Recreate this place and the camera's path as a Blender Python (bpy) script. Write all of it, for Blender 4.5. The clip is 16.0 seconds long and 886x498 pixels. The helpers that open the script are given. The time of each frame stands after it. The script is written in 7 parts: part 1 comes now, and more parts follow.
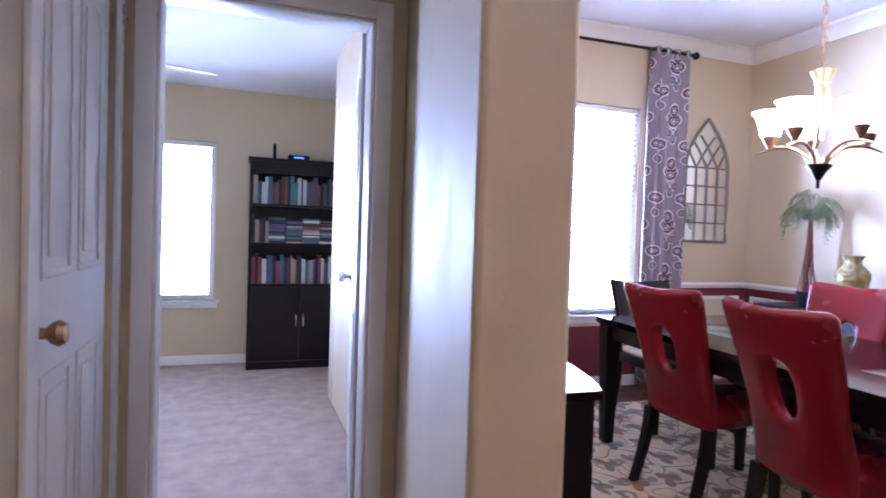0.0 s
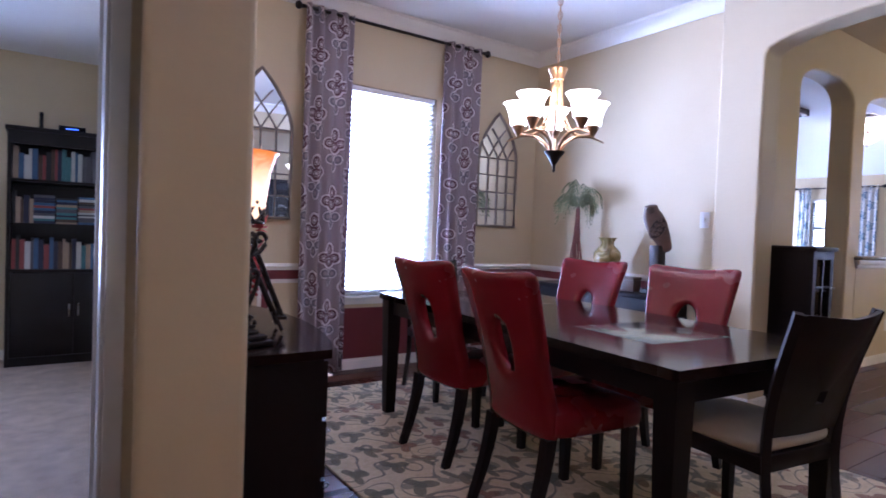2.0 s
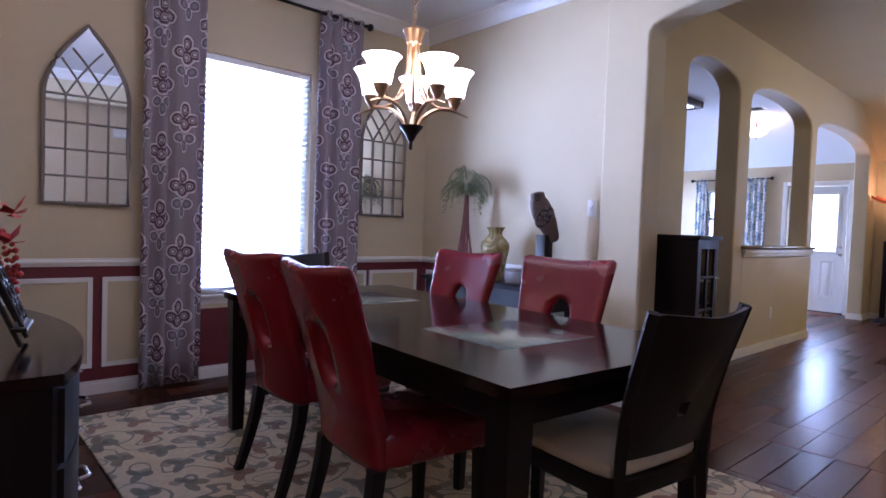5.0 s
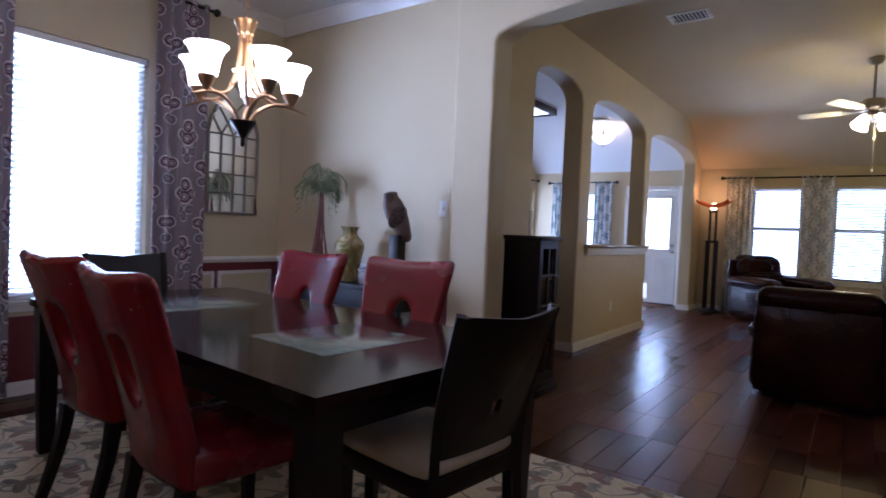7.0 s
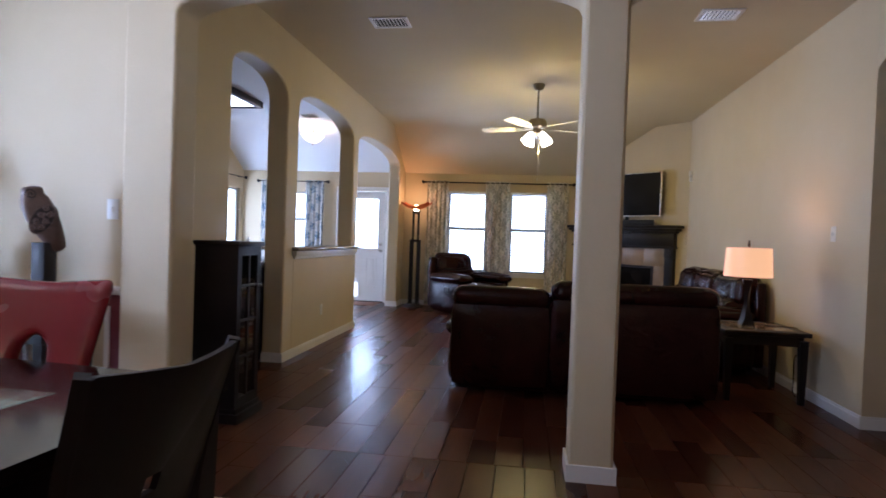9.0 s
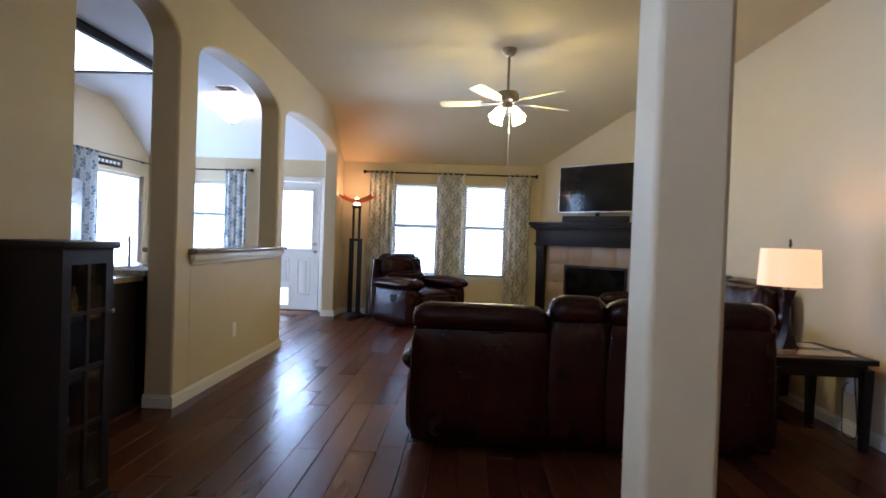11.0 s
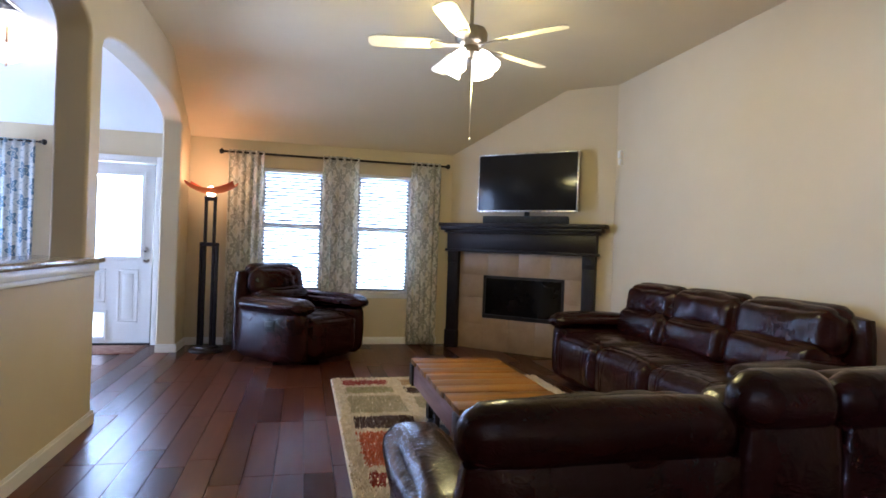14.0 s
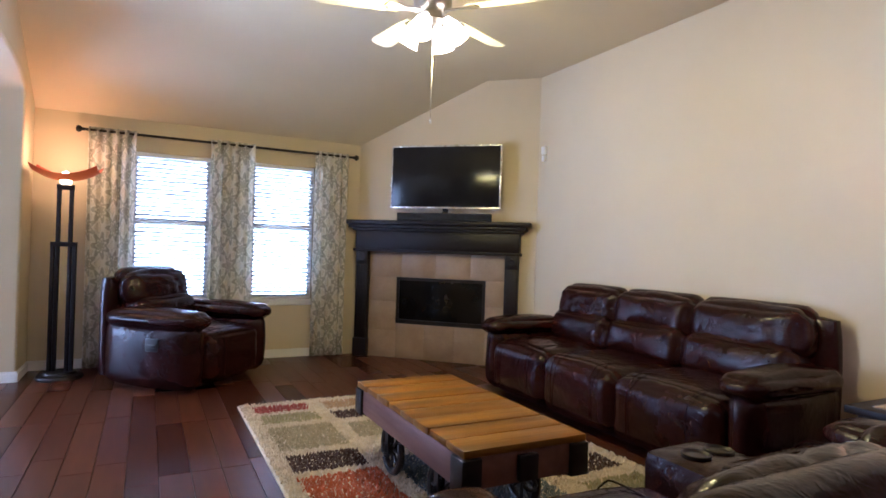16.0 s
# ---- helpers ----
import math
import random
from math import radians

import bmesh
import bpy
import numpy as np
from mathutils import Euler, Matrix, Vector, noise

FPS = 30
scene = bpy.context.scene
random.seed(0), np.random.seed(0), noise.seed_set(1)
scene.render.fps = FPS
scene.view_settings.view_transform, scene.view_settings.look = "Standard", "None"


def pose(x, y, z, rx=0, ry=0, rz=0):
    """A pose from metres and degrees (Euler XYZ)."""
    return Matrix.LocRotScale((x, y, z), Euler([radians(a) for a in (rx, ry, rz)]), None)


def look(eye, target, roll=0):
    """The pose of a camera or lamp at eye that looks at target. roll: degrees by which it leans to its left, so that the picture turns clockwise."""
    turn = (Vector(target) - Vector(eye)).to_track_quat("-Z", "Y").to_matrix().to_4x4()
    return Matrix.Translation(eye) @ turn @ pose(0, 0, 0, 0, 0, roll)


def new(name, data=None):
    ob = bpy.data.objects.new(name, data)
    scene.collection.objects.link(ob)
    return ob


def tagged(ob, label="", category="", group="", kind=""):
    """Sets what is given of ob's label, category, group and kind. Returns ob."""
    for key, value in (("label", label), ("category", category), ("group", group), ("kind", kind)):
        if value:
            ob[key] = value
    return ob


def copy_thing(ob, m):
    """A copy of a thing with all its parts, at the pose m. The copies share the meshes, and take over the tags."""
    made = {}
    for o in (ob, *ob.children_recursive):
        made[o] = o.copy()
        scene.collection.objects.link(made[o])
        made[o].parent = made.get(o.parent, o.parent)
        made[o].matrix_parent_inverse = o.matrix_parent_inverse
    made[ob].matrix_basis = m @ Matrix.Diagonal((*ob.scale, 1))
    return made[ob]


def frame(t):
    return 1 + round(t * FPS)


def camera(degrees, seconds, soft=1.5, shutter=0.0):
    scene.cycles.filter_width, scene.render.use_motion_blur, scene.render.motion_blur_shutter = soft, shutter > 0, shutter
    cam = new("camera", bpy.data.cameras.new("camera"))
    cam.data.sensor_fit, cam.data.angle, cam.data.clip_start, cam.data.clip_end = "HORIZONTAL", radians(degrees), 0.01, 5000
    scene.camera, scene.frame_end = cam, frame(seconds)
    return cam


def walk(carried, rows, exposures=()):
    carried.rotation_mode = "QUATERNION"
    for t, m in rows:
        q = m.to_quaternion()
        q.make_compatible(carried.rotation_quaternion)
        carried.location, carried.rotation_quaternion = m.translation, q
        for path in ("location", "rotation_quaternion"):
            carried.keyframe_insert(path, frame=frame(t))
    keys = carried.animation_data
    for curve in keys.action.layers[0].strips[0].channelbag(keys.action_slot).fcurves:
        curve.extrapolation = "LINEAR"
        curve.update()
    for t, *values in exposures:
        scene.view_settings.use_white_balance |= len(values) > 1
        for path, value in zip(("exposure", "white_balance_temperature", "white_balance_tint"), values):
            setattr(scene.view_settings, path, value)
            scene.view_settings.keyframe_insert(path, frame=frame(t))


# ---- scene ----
cam = camera(75.1, 16.0, soft=1.6, shutter=0.3)
PATH = [
    (0, (1.573, 0.882, 1.21), (2.223, 2.773, 1.159), 1.8),
    (0.5, (1.641, 0.785, 1.167), (2.457, 2.61, 1.12), 1.8),
    (1, (1.723, 0.667, 1.146), (2.634, 2.447, 1.097), 2.1),
    (1.5, (1.765, 0.632, 1.148), (2.78, 2.355, 1.094), 2.1),
    (2, (1.863, 0.656, 1.133), (2.992, 2.306, 1.079), 2.2),
    (2.5, (1.994, 0.719, 1.138), (3.262, 2.265, 1.083), 2.0),
    (3, (2.085, 0.784, 1.127), (3.416, 2.275, 1.071), 1.9),
    (3.5, (2.154, 0.795, 1.133), (3.489, 2.284, 1.072), 1.9),
    (6, (2.472, 0.712, 1.118), (3.808, 2.198, 1.04), 2.2),
    (6.5, (2.479, 0.682, 1.137), (3.955, 2.031, 1.066), 2.3),
    (7, (2.515, 0.657, 1.15), (4.133, 1.831, 1.086), 2.4),
    (7.5, (2.502, 0.612, 1.175), (4.26, 1.564, 1.115), 2.3),
    (8, (2.553, 0.579, 1.182), (4.421, 1.292, 1.132), 2.2),
    (8.5, (2.644, 0.608, 1.19), (4.578, 1.115, 1.153), 2.0),
    (9, (2.82, 0.701, 1.2), (4.798, 0.99, 1.165), 2.0),
    (9.5, (3.046, 0.766, 1.184), (5.041, 0.898, 1.149), 1.9),
    (12, (4.866, 1.216, 1.2), (6.866, 1.241, 1.172), 2.1),
    (12.5, (5.192, 1.353, 1.18), (7.189, 1.255, 1.171), 2.3),
    (13, (5.504, 1.464, 1.192), (7.49, 1.225, 1.179), 2.3),
    (13.5, (5.796, 1.544, 1.186), (7.764, 1.184, 1.18), 2.2),
    (14, (6.035, 1.635, 1.208), (7.98, 1.167, 1.203), 2.1),
    (14.5, (6.253, 1.735, 1.207), (8.161, 1.136, 1.204), 2.1),
    (15, (6.457, 1.802, 1.203), (8.334, 1.112, 1.202), 2.0),
    (15.5, (6.633, 1.889, 1.2), (8.456, 1.067, 1.203), 2.0),
    (16, (6.761, 1.989, 1.208), (8.541, 1.077, 1.212), 1.9),
]
walk(cam, [(t, look(eye, target, roll)) for t, eye, target, roll in PATH],
     exposures=[(0.0, 1.02, 4950, 36), (1.0, 0.5, 4950, 34), (2.0, 0.16, 5000, 34), (3.5, -0.16, 5000, 33), (6.0, -0.24, 5000, 31), (7.0, -0.68, 5050, 27), (8.0, -0.78, 5100, 25), (8.5, -0.65, 5200, 25),
                (9.5, -0.15, 5350, 21), (12.0, 0.0, 5000, 16), (14.0, 0.2, 4950, 20), (16.0, 0.5, 4850, 25)])

# ---- light ----
world = bpy.data.worlds.new("world")
scene.world = world
world.use_nodes = True
sky = world.node_tree.nodes.new("ShaderNodeTexSky")
sky.sky_type, sky.sun_disc = "NISHITA", False
sky.sun_elevation, sky.sun_rotation = radians(55), radians(200)
world.node_tree.links.new(sky.outputs[0], world.node_tree.nodes["Background"].inputs[0])
world.node_tree.nodes["Background"].inputs[1].default_value = 0.1


def sun_lamp(strength, elevation, turn):
    data = bpy.data.lights.new("sun", "SUN")
    data.energy, data.angle, data.color = strength, radians(0.5), (1.0, 0.95, 0.88)
    ob = new("sun", data)
    ob.matrix_world = pose(0, 0, 30, 90 - elevation, 0, turn)
    return ob


sun_lamp(2.5, 55, 160)


def window_light(name, x, y, z, w, h, turn, power, color=(0.82, 0.9, 1.0)):
    """Sky light standing in a window's opening. turn: yaw of the way that it shines, 0 is +y."""
    data = bpy.data.lights.new(name, "AREA")
    data.shape, data.size, data.size_y, data.energy, data.color = "RECTANGLE", w, h, power, color
    ob = new(name, data)
    ob.matrix_world = pose(x, y, z, 90, 0, turn)
    return ob


def bulb(name, x, y, z, power, color=(1.0, 0.72, 0.42), size=0.04):
    data = bpy.data.lights.new(name, "POINT")
    data.energy, data.color, data.shadow_soft_size = power, color, size
    ob = new(name, data)
    ob.location = (x, y, z)
    return ob


# ---- materials ----
def nodes_of(name):
    m = bpy.data.materials.new(name)
    m.use_nodes = True
    nt = m.node_tree
    return m, nt, nt.nodes["Principled BSDF"]


def link(nt, a, b):
    nt.links.new(a, b)


def mix_colour(nt, fac, a, b):
    n = nt.nodes.new("ShaderNodeMix")
    n.data_type = "RGBA"
    for sock, val in ((n.inputs[0], fac), (n.inputs[6], a), (n.inputs[7], b)):
        if isinstance(val, (int, float)):
            sock.default_value = val
        elif isinstance(val, tuple):
            sock.default_value = (*val, 1.0) if len(val) == 3 else val
        else:
            link(nt, val, sock)
    return n.outputs[2]


def ramp(nt, fac, stops):
    n = nt.nodes.new("ShaderNodeValToRGB")
    while len(n.color_ramp.elements) < len(stops):
        n.color_ramp.elements.new(0.5)
    for e, (p, c) in zip(n.color_ramp.elements, stops):
        e.position, e.color = p, (*c, 1.0)
    link(nt, fac, n.inputs[0])
    return n.outputs[0]


def place_of(nt, kind="Object", scale=(1, 1, 1), turn=0.0):
    tc = nt.nodes.new("ShaderNodeTexCoord")
    mp = nt.nodes.new("ShaderNodeMapping")
    mp.inputs["Scale"].default_value = scale
    mp.inputs["Rotation"].default_value = (0, 0, radians(turn))
    link(nt, tc.outputs[kind], mp.inputs[0])
    return mp.outputs[0]


def grain(nt, vec, scale, detail=4.0, rough=0.55, distortion=0.0):
    n = nt.nodes.new("ShaderNodeTexNoise")
    n.inputs["Scale"].default_value, n.inputs["Detail"].default_value = scale, detail
    n.inputs["Roughness"].default_value, n.inputs["Distortion"].default_value = rough, distortion
    link(nt, vec, n.inputs["Vector"])
    return n.outputs[0]


def relief(nt, bsdf, height, strength=0.2, distance=0.01):
    b = nt.nodes.new("ShaderNodeBump")
    b.inputs["Strength"].default_value, b.inputs["Distance"].default_value = strength, distance
    link(nt, height, b.inputs["Height"])
    link(nt, b.outputs[0], bsdf.inputs["Normal"])


def surface(name, low, high, rough=0.5, scale=6.0, fine=90.0, bump=0.15, metal=0.0, stretch=(1, 1, 1), coat=0.0, sheen=0.0, distance=0.004):
    """A surface with large-scale mottling between two colours, fine grain in its relief and uneven gloss."""
    m, nt, b = nodes_of(name)
    vec = place_of(nt, "Object", stretch)
    big, small = grain(nt, vec, scale), grain(nt, vec, fine, 3.0)
    col = ramp(nt, big, [(0.3, low), (0.7, high)])
    link(nt, mix_colour(nt, 0.12, col, ramp(nt, small, [(0.3, low), (0.7, high)])), b.inputs["Base Color"])
    r = ramp(nt, grain(nt, vec, scale * 2.3), [(0.3, (rough * 0.85,) * 3), (0.7, (min(1, rough * 1.15),) * 3)])
    link(nt, r, b.inputs["Roughness"])
    b.inputs["Metallic"].default_value = metal
    b.inputs["Coat Weight"].default_value = coat
    b.inputs["Sheen Weight"].default_value = sheen
    if bump:
        relief(nt, b, small, bump, distance)
    return m


def glow(name, color, strength, base=(0.9, 0.85, 0.75)):
    m, nt, b = nodes_of(name)
    b.inputs["Base Color"].default_value = (*base, 1)
    b.inputs["Emission Color"].default_value = (*color, 1)
    b.inputs["Emission Strength"].default_value = strength
    b.inputs["Roughness"].default_value = 0.4
    return m


WALL = surface("tan_wall_paint", (0.56, 0.465, 0.30), (0.595, 0.495, 0.325), 0.6, 1.5, 55.0, 0.22, distance=0.003)
CEIL = surface("ceiling_paint", (0.60, 0.505, 0.335), (0.63, 0.535, 0.36), 0.8, 1.2, 70.0, 0.3, distance=0.004)
WHITECEIL = surface("white_ceiling_paint", (0.76, 0.76, 0.76), (0.79, 0.79, 0.79), 0.8, 1.2, 70.0, 0.3)
MAROON = surface("maroon_wall_paint", (0.13, 0.018, 0.025), (0.16, 0.025, 0.032), 0.5, 2.0, 60.0, 0.15)
TRIM = surface("white_trim_paint", (0.74, 0.72, 0.69), (0.8, 0.78, 0.75), 0.35, 3.0, 40.0, 0.03)
DOORPAINT = surface("white_door_paint", (0.74, 0.73, 0.71), (0.79, 0.78, 0.76), 0.4, 3.0, 60.0, 0.05)
BLACKWOOD = surface("espresso_wood", (0.005, 0.0032, 0.0042), (0.010, 0.0055, 0.0065), 0.42, 3.0, 40.0, 0.04, stretch=(1, 1, 0.15))
TABLEWOOD = surface("polished_table_wood", (0.008, 0.004, 0.0045), (0.018, 0.008, 0.008), 0.13, 2.5, 50.0, 0.015, stretch=(1, 0.12, 1))
IRON = surface("dark_iron", (0.012, 0.010, 0.010), (0.03, 0.024, 0.02), 0.42, 12.0, 120.0, 0.2, metal=0.6)
BRONZE = surface("brushed_bronze", (0.42, 0.27, 0.15), (0.52, 0.35, 0.21), 0.32, 14.0, 160.0, 0.1, metal=1.0)
NICKEL = surface("satin_nickel", (0.55, 0.53, 0.5), (0.66, 0.64, 0.6), 0.28, 14.0, 160.0, 0.05, metal=1.0)
BLACKWOOD.node_tree.nodes["Principled BSDF"].inputs["Specular IOR Level"].default_value = 0.28
TABLEWOOD.node_tree.nodes["Principled BSDF"].inputs["Specular IOR Level"].default_value = 0.36
REDLEATHER = surface("red_leather", (0.165, 0.007, 0.012), (0.185, 0.009, 0.014), 0.27, 0.8, 220.0, 0.0)


def leather(name, low, high, rough):
    """Soft hide: creases at two sizes over a fine pebble grain."""
    m, nt, b = nodes_of(name)
    vec = place_of(nt, "Object")
    tone = grain(nt, vec, 4.0, 5.0, 0.6, 0.6)
    link(nt, ramp(nt, tone, [(0.3, low), (0.7, high)]), b.inputs["Base Color"])
    link(nt, ramp(nt, grain(nt, vec, 11.0, 4.0), [(0.3, (rough * 0.93,) * 3), (0.7, (rough * 1.07,) * 3)]), b.inputs["Roughness"])
    b.inputs["Specular IOR Level"].default_value = 0.23
    crease = calc_ridge(nt, grain(nt, vec, 7.5, 2.0, 0.5, 1.0))
    n = nt.nodes.new("ShaderNodeBump")
    n.inputs["Strength"].default_value, n.inputs["Distance"].default_value = 0.6, 0.014
    tight = calc_ridge(nt, grain(nt, place_of(nt, "Object", (1.0, 1.0, 1.7)), 17.0, 2.0, 0.5, 1.6))
    both = nt.nodes.new("ShaderNodeMath")
    both.operation = "MULTIPLY_ADD"
    both.inputs[1].default_value = 0.45
    link(nt, tight, both.inputs[0])
    link(nt, crease, both.inputs[2])
    link(nt, both.outputs[0], n.inputs["Height"])
    n2 = nt.nodes.new("ShaderNodeBump")
    n2.inputs["Strength"].default_value, n2.inputs["Distance"].default_value = 0.12, 0.002
    link(nt, grain(nt, vec, 160.0, 2.0), n2.inputs["Height"])
    link(nt, n.outputs[0], n2.inputs["Normal"])
    link(nt, n2.outputs[0], b.inputs["Normal"])
    return m


def calc_ridge(nt, value):
    """Soft ridges where a noise crosses its middle."""
    s = nt.nodes.new("ShaderNodeMath")
    s.operation = "SUBTRACT"
    s.inputs[1].default_value = 0.5
    link(nt, value, s.inputs[0])
    a = nt.nodes.new("ShaderNodeMath")
    a.operation = "ABSOLUTE"
    link(nt, s.outputs[0], a.inputs[0])
    p = nt.nodes.new("ShaderNodeMath")
    p.operation = "POWER"
    p.inputs[1].default_value = 1.2
    link(nt, a.outputs[0], p.inputs[0])
    return p.outputs[0]


BROWNLEATHER = leather("brown_leather", (0.012, 0.0025, 0.0021), (0.024, 0.0050, 0.0040), 0.22)
LINEN = surface("beige_seat_fabric", (0.45, 0.38, 0.28), (0.52, 0.45, 0.34), 0.9, 6.0, 260.0, 0.3, sheen=0.2)
CARPET = surface("beige_carpet", (0.42, 0.31, 0.23), (0.66, 0.52, 0.41), 1.0, 9.0, 110.0, 1.0, sheen=0.3, distance=0.02)
STONE = surface("granite", (0.16, 0.13, 0.10), (0.42, 0.36, 0.28), 0.12, 60.0, 300.0, 0.02, coat=0.3)
PLASTIC = surface("white_plastic", (0.72, 0.71, 0.68), (0.78, 0.77, 0.74), 0.3, 4.0, 90.0, 0.02)
STEEL = surface("stainless_steel", (0.5, 0.5, 0.51), (0.6, 0.6, 0.61), 0.25, 2.0, 200.0, 0.08, metal=1.0, stretch=(1, 1, 12))


def slat_material():
    m, nt, b = nodes_of("blind_slat_vinyl")
    b.inputs["Base Color"].default_value = (0.55, 0.55, 0.54, 1)
    b.inputs["Roughness"].default_value = 0.45
    tr = nt.nodes.new("ShaderNodeBsdfTranslucent")
    tr.inputs[0].default_value = (0.85, 0.87, 0.9, 1)
    mx = nt.nodes.new("ShaderNodeMixShader")
    mx.inputs[0].default_value = 0.22
    out = nt.nodes["Material Output"]
    link(nt, b.outputs[0], mx.inputs[1])
    link(nt, tr.outputs[0], mx.inputs[2])
    link(nt, mx.outputs[0], out.inputs[0])
    return m


SLAT = slat_material()


def glass_material(name, color=(1, 1, 1), rough=0.0):
    m, nt, b = nodes_of(name)
    b.inputs["Base Color"].default_value = (*color, 1)
    b.inputs["Roughness"].default_value = rough
    b.inputs["Transmission Weight"].default_value = 1.0
    b.inputs["IOR"].default_value = 1.45
    return m


GLASS = glass_material("clear_glass")


def mirror_material():
    m, nt, b = nodes_of("mirror_glass")
    b.inputs["Base Color"].default_value = (0.86, 0.87, 0.88, 1)
    b.inputs["Metallic"].default_value, b.inputs["Roughness"].default_value = 1.0, 0.015
    return m


MIRROR = mirror_material()


def plank_material():
    """Dark red-brown hand-scraped boards; each board has its own tone."""
    m, nt, b = nodes_of("hand_scraped_plank")
    info = nt.nodes.new("ShaderNodeObjectInfo")
    geo = nt.nodes.new("ShaderNodeNewGeometry")
    add = nt.nodes.new("ShaderNodeMath")
    add.operation = "ADD"
    link(nt, info.outputs["Random"], add.inputs[0])
    link(nt, geo.outputs["Random Per Island"], add.inputs[1])
    fr = nt.nodes.new("ShaderNodeMath")
    fr.operation = "FRACT"
    link(nt, add.outputs[0], fr.inputs[0])
    vec = place_of(nt, "Object", (1.0, 9.0, 1.0))
    tc = nt.nodes.new("ShaderNodeVectorMath")
    tc.operation = "ADD"
    comb = nt.nodes.new("ShaderNodeCombineXYZ")
    mul = nt.nodes.new("ShaderNodeMath")
    mul.operation = "MULTIPLY"
    mul.inputs[1].default_value = 37.0
    link(nt, fr.outputs[0], mul.inputs[0])
    link(nt, mul.outputs[0], comb.inputs[0])
    link(nt, mul.outputs[0], comb.inputs[1])
    link(nt, vec, tc.inputs[0])
    link(nt, comb.outputs[0], tc.inputs[1])
    g = grain(nt, tc.outputs[0], 2.2, 3.0, 0.5)
    tone = ramp(nt, fr.outputs[0], [(0.0, (0.046, 0.013, 0.007)), (0.5, (0.070, 0.021, 0.010)), (1.0, (0.095, 0.031, 0.014))])
    dark = ramp(nt, g, [(0.3, (0.8, 0.76, 0.74)), (0.7, (1.12, 1.1, 1.04))])
    mm = nt.nodes.new("ShaderNodeMix")
    mm.data_type, mm.blend_type = "RGBA", "MULTIPLY"
    mm.inputs[0].default_value = 1.0
    link(nt, tone, mm.inputs[6])
    link(nt, dark, mm.inputs[7])
    link(nt, mm.outputs[2], b.inputs["Base Color"])
    link(nt, ramp(nt, fr.outputs[0], [(0.0, (0.25,) * 3), (1.0, (0.31,) * 3)]), b.inputs["Roughness"])
    b.inputs["Specular IOR Level"].default_value = 0.15
    return m


PLANK = plank_material()
GROUT = surface("floor_joint", (0.018, 0.009, 0.007), (0.03, 0.015, 0.011), 0.8, 9.0, 80.0, 0.1)


# ---- mesh helpers ----
def smooth(bm, angle=40):
    for f in bm.faces:
        f.smooth = True
    for e in bm.edges:
        if len(e.link_faces) == 2 and e.calc_face_angle(0) > radians(angle):
            e.smooth = False


def mesh_of(name, bm, material, soft=True):
    bmesh.ops.recalc_face_normals(bm, faces=bm.faces)
    if soft:
        smooth(bm)
    me = bpy.data.meshes.new(name)
    bm.to_mesh(me)
    bm.free()
    for m in material if isinstance(material, (list, tuple)) else [material]:
        me.materials.append(m)
    return me


def part(name, bm, material, parent=None, label=""):
    ob = new(name, mesh_of(name, bm, material))
    if parent is not None:
        ob.parent = parent
    return tagged(ob, label)


def thing(name, label, category, x=0, y=0, z=0, turn=0, group=""):
    ob = new(name)
    ob.matrix_world = pose(x, y, z, 0, 0, turn)
    return tagged(ob, label, category, group)


def structure(name, bm, material, label="", category="", bevel=0.0):
    ob = part(name, bm, material)
    if bevel:
        mod = ob.modifiers.new("bevel", "BEVEL")
        mod.width, mod.segments, mod.limit_method, mod.angle_limit = bevel, 3, "ANGLE", radians(50)
    return tagged(ob, label, category or name.split("_")[0], kind="structure")


def box(bm, x0, y0, z0, x1, y1, z1, bevel=0.0, segments=2, m=None):
    """A box, its edges rounded by bevel, turned by m."""
    b2 = bmesh.new()
    bmesh.ops.create_cube(b2, size=1.0)
    for v in b2.verts:
        v.co = Vector((x0 + (v.co.x + 0.5) * (x1 - x0), y0 + (v.co.y + 0.5) * (y1 - y0), z0 + (v.co.z + 0.5) * (z1 - z0)))
    if bevel:
        bmesh.ops.bevel(b2, geom=b2.edges[:], offset=bevel, segments=segments, affect="EDGES", profile=0.5)
    merge(bm, b2, m)
    return bm


def merge(bm, other, m=None):
    idx = {}
    for v in other.verts:
        idx[v] = bm.verts.new(m @ v.co if m is not None else v.co)
    for f in other.faces:
        try:
            nf = bm.faces.new([idx[v] for v in f.verts])
            nf.material_index = f.material_index
        except ValueError:
            pass
    other.free()


def boxes(*specs, bevel=0.0, segments=2):
    bm = bmesh.new()
    for s in specs:
        box(bm, *s, bevel=bevel, segments=segments)
    return bm


def lathe(bm, profile, x=0, y=0, z=0, n=24, squash=1.0, m=None):
    """A turned body from (radius, height) pairs."""
    rings = []
    for r, h in profile:
        ring = []
        for k in range(n):
            a = 2 * math.pi * k / n
            p = Vector((x + r * math.cos(a), y + r * squash * math.sin(a), z + h))
            ring.append(bm.verts.new(m @ p if m is not None else p))
        rings.append(ring)
    for a, b in zip(rings, rings[1:]):
        for k in range(n):
            bm.faces.new((a[k], a[(k + 1) % n], b[(k + 1) % n], b[k]))
    if profile[0][0] > 1e-4:
        bm.faces.new(rings[0][::-1])
    if profile[-1][0] > 1e-4:
        bm.faces.new(rings[-1])
    return bm


